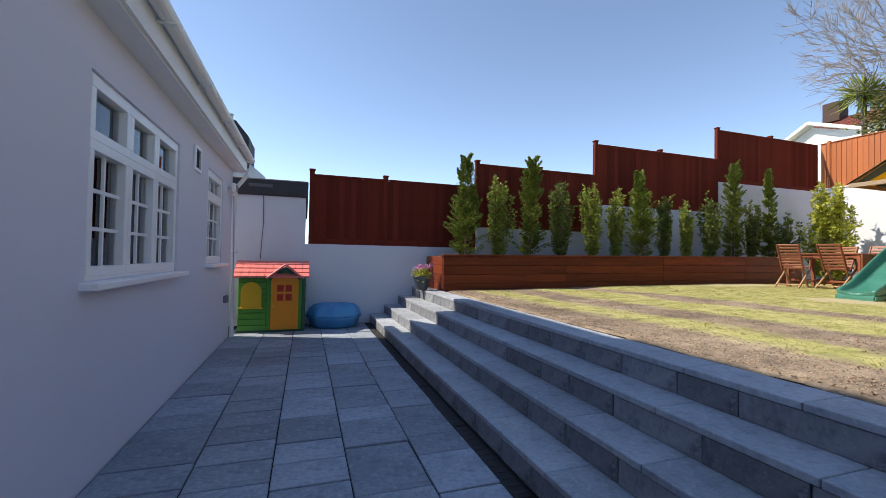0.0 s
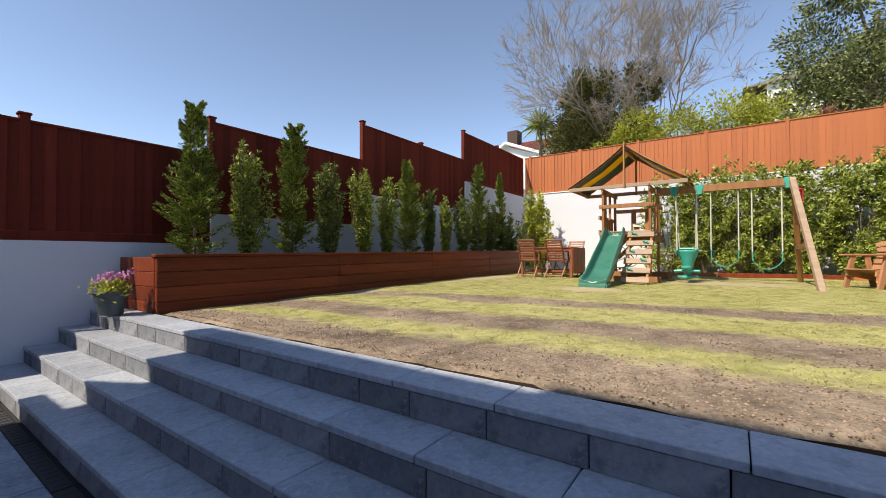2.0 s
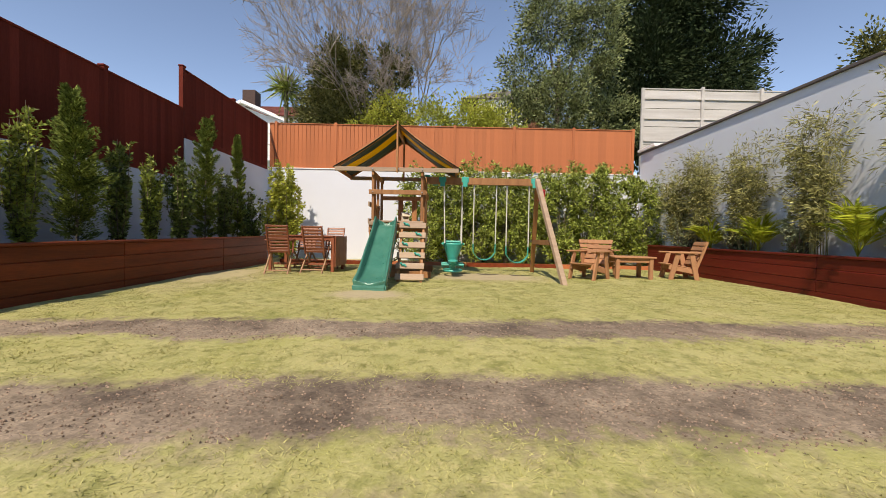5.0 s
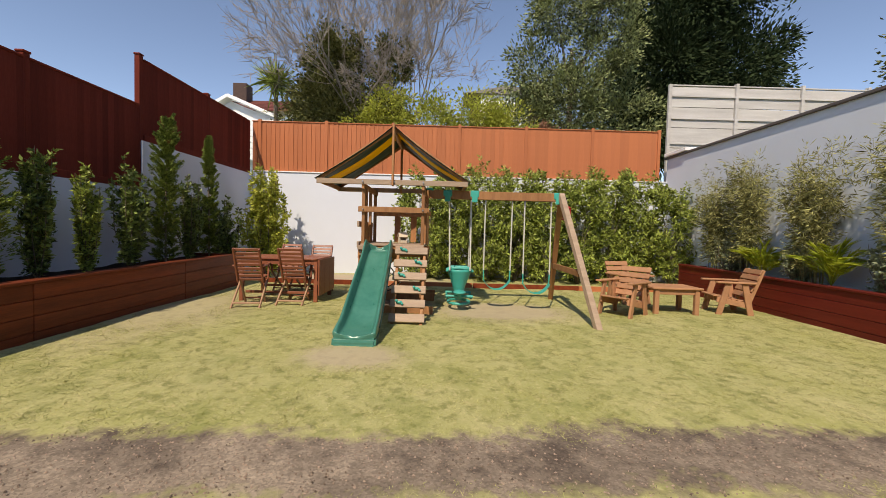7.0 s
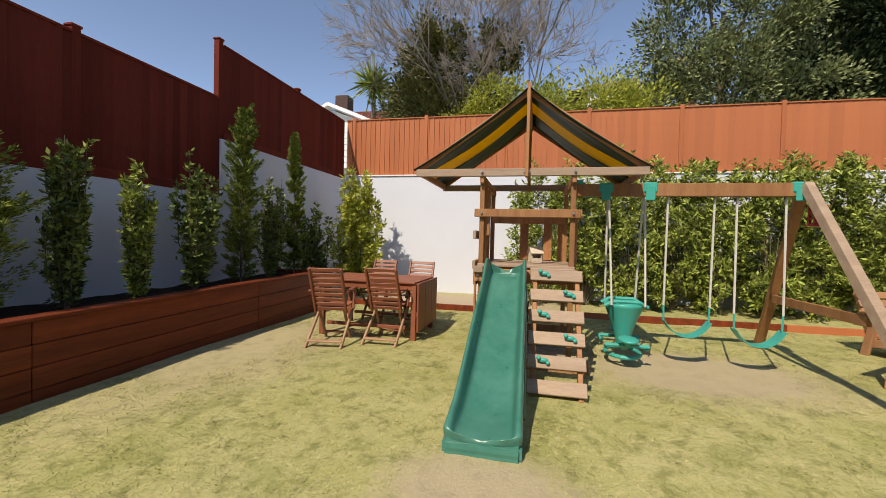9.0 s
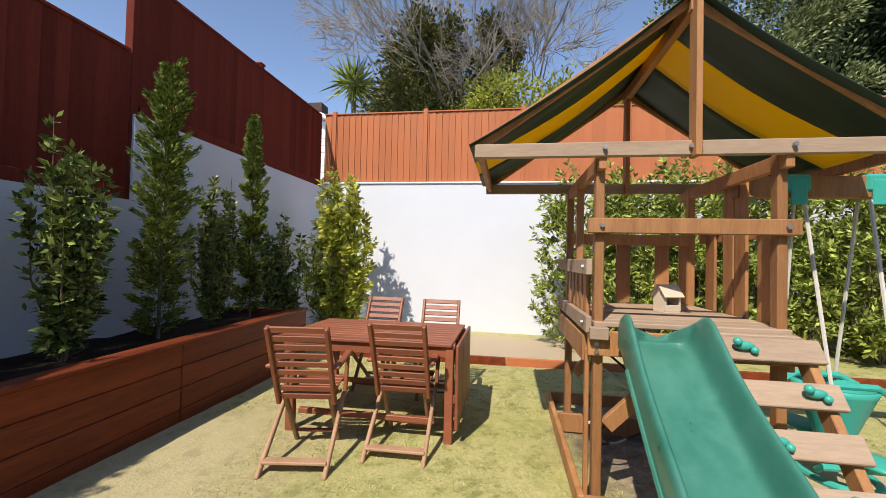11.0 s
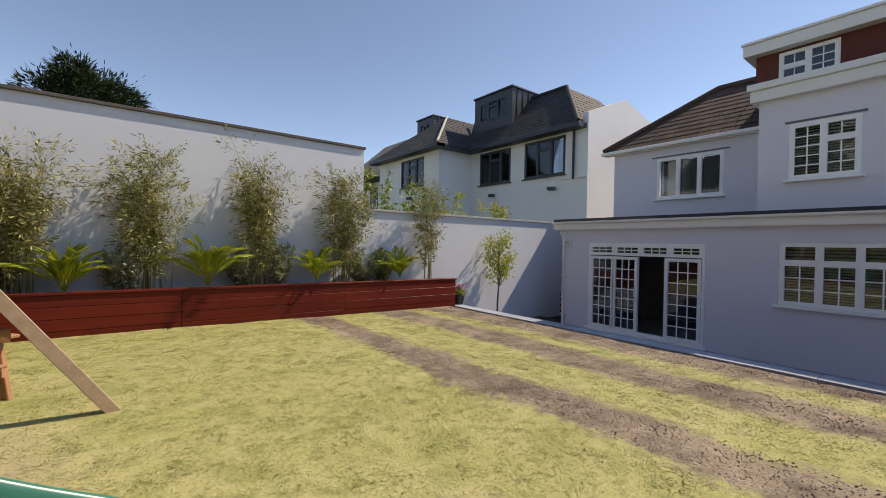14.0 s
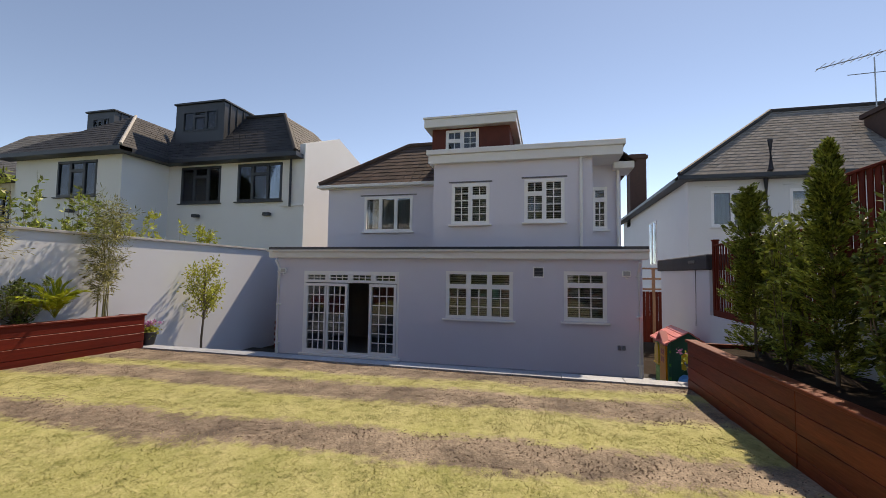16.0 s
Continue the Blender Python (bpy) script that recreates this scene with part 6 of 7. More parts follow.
RP = -2.92
for i, (x, h, s) in enumerate(((12.0, 2.1, 0.45), (11.0, 2.3, 0.5), (9.75, 2.35, 0.4), (8.2, 2.4, 0.55), (6.62, 2.45, 0.6), (5.05, 2.4, 0.5), (2.95, 2.35, 0.35))):
    bamboo(x, RP, 1.34, h, s, 120 + i, 9 if i == 6 else 19)
for i, (x, s) in enumerate(((10.5, 0.7), (9.2, 0.75), (7.45, 0.9), (5.62, 0.75), (3.75, 0.75))):
    palm(x, RP + 0.08, 1.33, s, 140 + i)
LEAF_VARIEG = shade("leaf_variegated", (0.30, 0.33, 0.20), 0.5, (0.16, 0.20, 0.10), 3, 20, 0.8, 0, island=0.35, translucent=0.25, spec=0.2)
for i, x in enumerate((11.5, 8.55, 6.9, 6.3, 4.65, 9.9)):
    shrub(x, RP, 1.33, (0.9, 0.85, 0.8, 0.9, 0.75, 0.8)[i], 0.42, 150 + i, 2000, LEAF_VARIEG, 0.06, "pale variegated low shrub in the red planter", "planter low shrubs", 0.4)
shrub(4.15, RP, 1.33, 0.75, 0.45, 157, 1300, LEAF_GLOSS, 0.07, "dark leafy low shrub in the red planter", "planter low shrubs", 0.4)

# small standard tree by the house
rnd = np.random.default_rng(8)
st_tree = thing("small_tree", (0.72, -2.75, 0.0), label="slender young tree with yellowing leaves by the wall", category="tree")
lines = [[(0, 0, 0), (0.02, 0, 0.6), (-0.01, 0.02, 1.25), (0.02, 0.0, 2.2)]]
P, D = [], []
for i in range(26):
    a, f = rnd.uniform(0, math.tau), rnd.uniform(1.0, 1.9)
    tip = np.array([math.cos(a) * 0.42, math.sin(a) * 0.3, f + rnd.uniform(0.35, 0.7)])
    b = np.array([0.0, 0.01, f])
    lines.append([tuple(b), tuple((b + tip) / 2 + np.array([0, 0, -0.04])), tuple(tip)])
    s = rnd.uniform(0.35, 1.05, 60)[:, None]
    out = rnd.normal(0, 1, (60, 3))
    P.append(b + (tip - b) * s + out * 0.05)
    D.append(out + np.array([0, 0, -0.1]))
stems("trunk", lines[:1], 0.03, BARK, st_tree, 7, 0.5)
stems("branch", lines[1:], 0.009, BARK, st_tree, 4)
leaves("foliage", np.concatenate(P), np.concatenate(D), 0.075, 0.04, LEAF_LIME, st_tree, rnd)
FLOWER = shade("flower_pink", (0.50, 0.18, 0.42), 0.6, (0.62, 0.35, 0.58), 5, 30, 0.6, 0, island=0.2, translucent=0.2)


def flower_pot(x, y, z, label, pot_mat, seed):
    rnd = np.random.default_rng(seed)
    t = thing("flower_pot", (x, y, z), label=label, category="flower pot", group="flower pots")
    prof = [(0.0, 0.0), (0.10, 0.0)] + [(0.10 + 0.05 * f / 8 + (0.006 if f % 2 else 0), 0.235 * f / 8) for f in range(9)] + [(0.165, 0.235), (0.168, 0.26), (0.15, 0.262), (0.14, 0.22), (0.0, 0.215)]
    bm = lathe(prof, 28)
    for f in bm.faces:
        f.smooth = True
    part("pot", bm, pot_mat, t)
    P = rnd.normal(0, 1, (420, 3)) * np.array([0.075, 0.075, 0.05]) + np.array([0, 0, 0.28])
    leaves("foliage", P, rnd.normal(0, 1, (420, 3)) + np.array([0, 0, 0.8]), 0.055, 0.03, LEAF_LIME, t, rnd)
    st = [[(rnd.normal(0, 0.02), rnd.normal(0, 0.02), 0.22), tuple(rnd.normal(0, 0.07, 3) * np.array([1, 1, 0.3]) + np.array([0, 0, 0.42]))] for _ in range(14)]
    stems("stem", st, 0.004, LEAF_LIME, t, 4)
    Q = np.concatenate([np.array(s[1]) + rnd.normal(0, 0.022, (26, 3)) for s in st])
    leaves("flowers", Q, rnd.normal(0, 1, (len(Q), 3)), 0.028, 0.024, FLOWER, t, rnd)
    return t


flower_pot(2.02, 7.28, TOP, "ribbed dark grey pot of pink and yellow flowers", shade("pot_grey", (0.05, 0.065, 0.08), 0.5, bump=0.05), 5)
flower_pot(2.08, -2.75, TOP, "dark pot of pink flowers beside the red planter", shade("pot_dark", (0.03, 0.03, 0.035), 0.5, bump=0.05), 6)
red_stand = thing("log_store", (-1.6, -2.35, 0), label="dark red-brown timber rack against the house side", category="rack")
for k in range(5):
    part("slat", box(-0.08, 0.08, -0.08, -0.05, 0.06 + k * 0.16, 0.15 + k * 0.16, 0.004), FENCE_DARK, red_stand)
for s in (-0.08, 0.045):
    part("post", box(s, s + 0.035, -0.049, 0.08, 0, 0.9, 0.004), FENCE_DARK, red_stand)


# ---- trees and roofs beyond the walls ----
def crown_tree(name, x, y, base, top, blobs, n, leaf, size, mat, seed, label, trunk=0.2, bark=None, trunk_top=0.75, loose=0.21):
    """Trunk, limbs to each clump and a crown of leaves scattered about the clumps. blobs: (dx, dy, z, rx, rz)."""
    rnd = np.random.default_rng(seed)
    t = thing(name, (x, y, base), label=label, category="tree", group="trees beyond the fence")
    h = top - base
    main = [(0, 0, -1.0), (0.1, 0.05, h * 0.3), (-0.05, 0.1, h * trunk_top)]
    stems("trunk", [main], trunk, bark or BARK, t, 8, 0.3)
    limbs, P, D = [], [], []
    vol = np.array([b[3] ** 2 * b[4] for b in blobs])
    for b, v in zip(blobs, vol / vol.sum()):
        c = np.array([b[0], b[1], b[2] - base])
        z0 = max(0.1, min(h * 0.6, c[2] * 0.55))
        limbs.append([(0, 0, z0), tuple(c * np.array([0.5, 0.5, 0]) + np.array([0, 0, (z0 + c[2]) / 2])), tuple(c)])
        subs = max(6, int(22 * b[3]))
        k = max(20, int(n * v / subs))
        for _ in range(subs):
            o = rnd.normal(0, 1, 3)
            o /= np.linalg.norm(o)
            cc = c + o * rnd.uniform(0.35, 1.0) * np.array([b[3], b[3], b[4]])
            out = rnd.normal(0, 1, (k, 3))
            P.append(cc + out * loose * b[3] * rnd.uniform(0.5, 1.2))
            D.append(out + o * 1.2)
    for l in limbs:
        stems("limb", [l], trunk * 0.35, bark or BARK, t, 6)
    leaves("foliage", np.concatenate(P), np.concatenate(D), leaf, leaf * size, mat, t, rnd)
    return t


def bare_tree(x, y, base, h, seed, spread=0.36, label="tall leafless tree with fine pale twigs", depth=5):
    rnd = np.random.default_rng(seed)
    t = thing("bare_tree", (x, y, base), label=label, category="tree", group="trees beyond the fence")
    thick, thin = [], []

    def grow(p, d, L, lev):
        d = d / np.linalg.norm(d)
        q = p + d * L + rnd.normal(0, 0.04 * L, 3)
        (thick if lev < 3 else thin).append([tuple(p), tuple((p + q) / 2 + rnd.normal(0, 0.03 * L, 3)), tuple(q)])
        if lev >= depth + 1:
            return
        for _ in range((5, 3, 3, 4, 4, 4, 4)[lev]):
            nd = d + rnd.normal(0, spread, 3) + np.array([0, 0, 0.22])
            grow(p + (q - p) * rnd.uniform(0.45, 1.0), nd, L * rnd.uniform(0.55, 0.8), lev + 1)
    grow(np.zeros(3), np.array([0.02, 0.0, 1.0]), h * 0.36, 0)
    stems("trunk", thick[:1], 0.16, BARK_PALE, t, 8, 0.6)
    for i, l in enumerate(thick[1:]):
        stems("branch", [l], 0.045 if i < 5 else 0.022, BARK_PALE, t, 5, 0.4)
    tagged(stems("twig", thin, 0.009, BARK_PALE, t, 3, 0.4), kind="stuff")
    return t


bare_tree(19.2, 6.3, 2.5, 12.5, 3, 0.46)
bare_tree(19.8, 4.4, 2.5, 10.5, 5, 0.5)
crown_tree("ivy_tree", 19.2, 6.6, 2.5, 10, [(0, 0.9, 6.5, 1.5, 1.5), (0.2, -0.6, 6.2, 1.4, 1.4), (0, 0.6, 8.3, 1.25, 1.2), (0, -0.4, 5.0, 1.9, 1.3), (0, -1.6, 8.2, 0.8, 1.3), (-0.2, 1.2, 5.0, 1.2, 1.2)], 70000, 0.13, 0.65, LEAF_IVY, 31, "old tree thickly clothed in dark ivy")
crown_tree("eucalyptus", 20.5, -2.3, 2.5, 12, [(0, 0, 7.0, 2.1, 2.0), (0, 1.5, 8.6, 1.5, 1.5), (0, -1.4, 9.2, 1.7, 1.9), (0, 0.7, 11.0, 1.6, 1.6), (0, -1.2, 11.8, 1.4, 1.6), (0, 1.9, 6.6, 1.3, 1.2), (0, -2.0, 6.6, 1.6, 1.6)], 46000, 0.14, 0.5, LEAF_EUCA, 33, "large loose grey-green evergreen tree", 0.24, loose=0.17)
crown_tree("dark_cypress", 23.0, -8.0, 2.0, 14.5, [(0, 1.5, 7.0, 2.3, 2.2), (0, -1.5, 7.5, 2.4, 2.0), (0, 0.6, 10.0, 2.5, 2.0), (0, -2.4, 10.0, 2.2, 1.6), (0, 0.3, 12.6, 2.3, 1.8), (0, -1.6, 13.6, 2.2, 1.6), (0, 0, 15.2, 1.4, 1.4), (0, -4.2, 9.2, 1.0, 0.7), (0, -4.4, 11.4, 1.0, 0.7)], 80000, 0.24, 0.36, LEAF_DARK, 35, "big dark green cypress with layered branches", 0.35)
crown_tree("lime_bush", 17.6, 3.3, 2.8, 6.6, [(0, 0.2, 5.8, 1.0, 0.8), (0, -1.2, 5.85, 1.1, 0.85), (0, 1.6, 6.2, 0.9, 0.95), (0, -2.5, 5.5, 0.95, 0.75), (0, 2.5, 5.4, 0.7, 0.8)], 13000, 0.12, 0.5, LEAF_LIME, 37, "bright yellow-green bush behind the back fence", 0.08)
crown_tree("round_tree", 17.6, -15.0, 2.5, 9.4, [(0, 0, 8.1, 1.7, 1.4), (0.6, 0.7, 8.9, 1.2, 1.0), (-0.8, -0.3, 7.7, 1.3, 1.1)], 15000, 0.17, 0.6, LEAF_IVY, 39, "rounded olive-green tree beyond the side wall", 0.2)
crown_tree("spiky_conifer", 9.8, -20.2, 2.0, 9.6, [(0, 0, 8.7, 1.4, 1.0), (1.4, 0, 8.4, 1.0, 0.7), (-1.3, 0, 8.6, 1.0, 0.8), (0.3, 0, 9.4, 0.9, 0.8)], 11000, 0.26, 0.22, LEAF_DARK, 41, "spreading dark conifer beyond the side wall", 0.2)
crown_tree("red_bush", 18.6, -0.6, 2.5, 6.2, [(0, 0, 5.6, 0.6, 0.6), (0, 0.8, 5.4, 0.5, 0.5)], 2200, 0.1, 0.5, shade("leaf_russet", (0.28, 0.13, 0.07), 0.6, bump=0, island=0.3), 43, "russet leaved bush behind the back fence", 0.05)
# cordyline
rnd = np.random.default_rng(51)
co = thing("cordyline", (19.6, 9.55, 3.0), label="spiky cabbage palm with tuft of strap leaves", category="palm", group="trees beyond the fence")
stems("trunk", [[(0, 0, -1), (0.05, 0, 2), (0, 0, 4.6)]], 0.1, BARK, co, 7, 0.8)
dd = rnd.normal(0, 1, (260, 3)) + np.array([0, 0, 0.15])
leaves("leaves", np.tile(np.array([0, 0, 4.7]), (260, 1)) + rnd.normal(0, 0.1, (260, 3)), dd, 0.95, 0.06, LEAF_LAUREL, co, rnd, 0.1)
# shrubs showing over the low side wall
for i, (x, y, top, s) in enumerate(((3.1, -3.9, 3.7, 0.5), (1.6, -4.2, 3.5, 0.5), (0.6, -4.4, 3.35, 0.6), (-0.5, -4.5, 3.35, 0.6), (-1.3, -4.4, 3.25, 0.5), (4.3, -4.6, 3.6, 0.5), (2.3, -5.0, 3.6, 0.6))):
    shrub(x, y, -0.1, top + 0.45, s * 1.75, 170 + i, 5600, LEAF_LAUREL if i in (0, 5, 6) else LEAF_LIME, 0.12 if i > 1 else 0.1, "pale green shrub behind the low wall", "shrubs behind the side wall", 0.1)

# boarded fence of the garden behind
bf = thing("garden_fence", (0, 0, 0), label="weathered pale timber fence with horizontal boards beyond", category="fence")
for p in range(5):
    ya, yb = -3.45 - p * 1.85, -3.45 - (p + 1) * 1.85 + 0.08
    for k in range(4):
        part("board", box(15.0, 15.022, yb, ya, 4.0 + k * 0.57, 4.0 + k * 0.57 + 0.558, 0.006), FENCE_GREY, bf)
    for z in (4.66, 5.36, 5.98):
        part("rail", box(14.955, 14.997, yb, ya, z, z + 0.05, 0.004), FENCE_GREY, bf)
    part("post", box(14.94, 15.05, yb - 0.09, yb - 0.005, 2.45, 6.38, 0.005), FENCE_GREY, bf)
    part("cap_rail", box(14.98, 15.045, yb, ya, 6.29, 6.325, 0.004), FENCE_GREY, bf)
part("post", box(14.97, 15.05, -3.45, -3.36, 2.45, 6.33, 0.005), FENCE_GREY, bf)
# step at the far end of the tall wall
structure("wall_return", box(13.6, WALL_B - 0.004, WALL_R - 0.2, WALL_R + 0.10, 4.21, 4.30, 0.01), FASCIA, "white stub of wall at the far end of the coping", "garden wall")

# white outbuilding and far house
sh = thing("outbuilding", (0, 0, 0), label="white gabled outbuilding with pale cladding beyond the fence", category="outbuilding")
part("wall", prism([(9.9, 2), (13.2, 2), (13.2, 6.6), (12.0, 7.3), (9.9, 6.5)], 21.0, 21.3, "x"), FASCIA, sh)
for s, a, b in ((0, (13.5, 6.55), (12.0, 7.45)), (1, (12.0, 7.45), (9.9, 6.6))):
    part("roof_verge", beam((20.9, a[0], a[1]), (20.9, b[0], b[1]), 0.5, 0.14, 0.01), UPVC, sh)
for k in range(7):
    part("cladding_board", box(20.6, 20.64, 8.7, 12.2, 4.8 + k * 0.24, 5.02 + k * 0.24, 0.006), FASCIA, sh)
bh = thing("house", (0, 0, 0), label="red-roofed house far behind the outbuilding", category="house", group="far houses")
part("wall", box(27, 30, 9, 16, 2, 8.6), NEIGHBOUR_RENDER, bh)
tiles((26.6, 9, 8.5), (26.6, 16, 8.5), (28.5, 16, 9.6), (28.5, 9, 9.6), TILE_RED, bh)
part("chimney", box(27.8, 28.6, 14.6, 15.4, 9.3, 10.4, 0.02), BRICK_DARK, bh)
dh2 = thing("house", (0, 0, 0), label="distant house with white windows among the trees", category="house", group="far houses")
part("wall", pierced(43.0, 43.3, -6.5, 0.6, 2, 15.0, []), BRICK_DARK, dh2)
part("bay_wall", box(42.6, 43.0, -4.6, -0.4, 2, 15.2, 0.02), NEIGHBOUR_RENDER, dh2)
for yy in (-4.2, -2.6, -1.4):
    wf = part("window", box(42.5, 42.6, yy - 0.55, yy + 0.55, 12.6, 14.4, 0.02), UPVC, dh2)
    part("pane", box(42.48, 42.5, yy - 0.42, yy - 0.04, 12.8, 14.2), DARK_FRAME, wf)
    part("pane", box(42.48, 42.5, yy + 0.04, yy + 0.42, 12.8, 14.2), DARK_FRAME, wf)
part("roof", prism([(-7.2, 15.0), (1.2, 15.0), (-3.0, 15.8)], 42.2, 47, "x"), TILE_GREY, dh2)


# ---- pieces: paving, steps, fence boards, planter boards ----
def slab_mesh(name, dx, dy, dz, material, bevel=0.006):
    bm = bx(bmesh.new(), 0, dx, 0, dy, -dz, 0, bevel)
    me = bpy.data.meshes.new(name)
    bm.to_mesh(me)
    bm.free()
    me.materials.append(material)
    return me


def piece(name, me, parent, m):
    ob = new(name, me)
    ob.parent = parent
    ob.matrix_basis = m
    return ob


def one_of(cache, key, make):
    if key not in cache:
        cache[key] = make()
    return cache[key]


paving = tagged(new("patio"), "blue-grey riven slate paving slabs with dark joints", "paving", kind="structure")
pv = random.Random(5)
cache = {}
x = HX + 0.012
for ci, w in enumerate((0.50, 0.45, 0.44, 0.44, 0.385)):
    y = WALL_R + 0.02 - pv.choice((0.0, 0.2, 0.35))
    while y < WALL_L:
        d = pv.choice((0.29, 0.29, 0.44, 0.59))
        a, b = max(y, WALL_R), min(y + d, WALL_L)
        cuts = [0.0, 0.5 * w, w] if d > 0.4 and w > 0.5 and pv.random() < 0.35 else [0.0, w]
        for u, v in zip(cuts, cuts[1:]):
            if b - a > 0.06:
                me = one_of(cache, (round(v - u, 3), round(b - a, 3)), lambda: slab_mesh("paving_slab", v - u - 0.008, b - a - 0.008, 0.03, SLATE, 0.004))
                piece("paving_slab", me, paving, pose(x + u, a, pv.uniform(-0.003, 0.004), pv.uniform(-0.35, 0.35), pv.uniform(-0.35, 0.35), pv.uniform(-0.2, 0.2)))
        y += d
    x += w
# drainage channel along the foot of the steps
drain = tagged(new("drain_channel"), "black slotted drain along the lowest step", "drain", kind="structure")
me = slab_mesh("grate", 0.10, 0.98, 0.03, BLACK_RUBBER, 0.004)
slot = bmesh.new()
for k in range(12):
    bx(slot, 0.02, 0.09, 0.04 + k * 0.078, 0.065 + k * 0.078, 0.0005, 0.003)
sl = bpy.data.meshes.new("slots")
slot.to_mesh(sl)
slot.free()
sl.materials.append(ROOF_FELT)
for k in range(11):
    g = piece("grate", me, drain, pose(NOSE[0] - 0.115, WALL_R + 0.2 + k * 1.0, -0.006))
    piece("slots", sl, g, pose(0, 0, 0))
steps = tagged(new("garden_steps"), "broad flight of grey stone steps up to the lawn", "steps", kind="structure")
core = bmesh.new()
for k, nx in enumerate(NOSE):
    bx(core, nx + 0.03, LAWN_X if k == 3 else NOSE[k + 1] + 0.03, WALL_R, WALL_L, -0.1, (k + 1) * RISE - 0.04)
part("core", core, JOINT, steps)
st = random.Random(9)
cache = {}
for k, nx in enumerate(NOSE):
    z = (k + 1) * RISE
    back = LAWN_X - 0.006 if k == 3 else NOSE[k + 1] + 0.03
    y = WALL_R + 0.01 - st.random() * 0.5
    while y < WALL_L:
        d = st.choice((0.59, 0.59, 0.89, 0.74))
        a, b = max(y, WALL_R + 0.004), min(y + d, WALL_L - 0.004)
        if b - a > 0.05:
            key = ("t", k, round(b - a, 3))
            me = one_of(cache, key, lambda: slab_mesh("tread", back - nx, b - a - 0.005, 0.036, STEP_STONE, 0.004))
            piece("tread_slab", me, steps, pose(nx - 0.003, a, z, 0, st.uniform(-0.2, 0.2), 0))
        y += d
    y = WALL_R + 0.01 - st.random() * 0.4
    while y < WALL_L:
        d = st.choice((0.44, 0.44, 0.59, 0.36))
        a, b = max(y, WALL_R + 0.004), min(y + d, WALL_L - 0.004)
        if b - a > 0.05:
            key = ("r", round(b - a, 3))
            me = one_of(cache, key, lambda: slab_mesh("riser", 0.03, b - a - 0.006, RISE - 0.040, RISER_SHADED, 0.003))
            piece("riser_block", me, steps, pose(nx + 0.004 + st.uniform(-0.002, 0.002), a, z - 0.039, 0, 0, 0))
        y += d

# side fence in rising panels: feathered upright boards, rails and posts
fence_l = tagged(new("fence_north"), "dark mahogany-stained close-board fence stepped up the wall", "fence", kind="structure")
fb = random.Random(3)


def board_mesh(name, w, h, material, along="x"):
    bm = bmesh.new()
    if along == "x":
        prism([(0, -0.002), (w, 0.020), (w, 0.034), (0, 0.006)], 0, h, "y", bm)
        bmesh.ops.rotate(bm, verts=bm.verts, matrix=Matrix.Rotation(radians(90), 3, "X"))
    me = bpy.data.meshes.new(name)
    bm.to_mesh(me)
    bm.free()
    me.materials.append(material)
    return me


cache = {}
PANELS = [(0.12, 1.46, 1.52, 2.80), (1.53, 3.45, 1.52, 2.80), (3.52, 5.0, 1.97, 3.30), (5.07, 6.50, 1.97, 3.30), (6.62, 8.5, 2.64, 4.05), (8.57, 10.45, 2.64, 4.05), (10.58, 12.55, 3.48, 4.85), (12.62, 14.55, 3.48, 4.85)]
for a, b, lo, hi in PANELS:
    n = round((b - a) / 0.108)
    w = (b - a) / n
    me = one_of(cache, (round(w, 4), round(hi - lo, 3)), lambda: board_mesh("board", w + 0.012, hi - lo, FENCE_DARK))
    for k in range(n):
        piece("board", me, fence_l, pose(a + k * w, WALL_L + 0.062 + fb.uniform(-0.002, 0.002), lo + fb.uniform(-0.008, 0.008), 0, fb.uniform(-0.2, 0.2), 0))
    part("cap_rail", box(a, b, WALL_L + 0.02, WALL_L + 0.085, hi, hi + 0.03, 0.004), FENCE_DARK, fence_l)
    part("gravel_rail", box(a, b, WALL_L + 0.022, WALL_L + 0.065, lo - 0.045, lo + 0.09, 0.004), FENCE_DARK, fence_l)
    part("rail", box(a, b, WALL_L + 0.09, WALL_L + 0.13, lo + 0.5, lo + 0.57, 0.004), FENCE_DARK, fence_l)
for x, lo, hi in ((0.085, 1.5, 2.90), (1.495, 1.5, 2.88), (3.485, 1.5, 3.38), (5.035, 1.95, 3.36), (6.56, 1.95, 4.14), (8.535, 2.62, 4.12), (10.515, 2.62, 4.92), (12.585, 3.46, 4.92)):
    part("post", box(x - 0.045, x + 0.045, WALL_L + 0.03, WALL_L + 0.12, lo, hi, 0.004), FENCE_DARK, fence_l)
    part("post_cap", box(x - 0.058, x + 0.058, WALL_L + 0.018, WALL_L + 0.132, hi, hi + 0.03, 0.008), FENCE_DARK, fence_l)

# back fence: warm cedar boards
fence_b = tagged(new("fence_east"), "orange-brown stained close-board fence above the back wall", "fence", kind="structure")
bm = bmesh.new()
prism([(0, 0.004), (0.135, 0.016), (0.135, 0.028), (0, 0.012)], 0, 1.34, "y", bm)
bmesh.ops.rotate(bm, verts=bm.verts, matrix=Matrix.Rotation(radians(90), 3, "X"))
bmesh.ops.rotate(bm, verts=bm.verts, matrix=Matrix.Rotation(radians(-90), 3, "Z"))
me = bpy.data.meshes.new("board")
bm.to_mesh(me)
bm.free()
me.materials.append(FENCE_RED)
n = 91
for k in range(n):
    piece("board", me, fence_b, pose(WALL_B + 0.065 + fb.uniform(-0.002, 0.002), WALL_L - 0.0 - k * 0.1225, 3.55 + fb.uniform(-0.006, 0.006), fb.uniform(-0.15, 0.15), 0, 0))
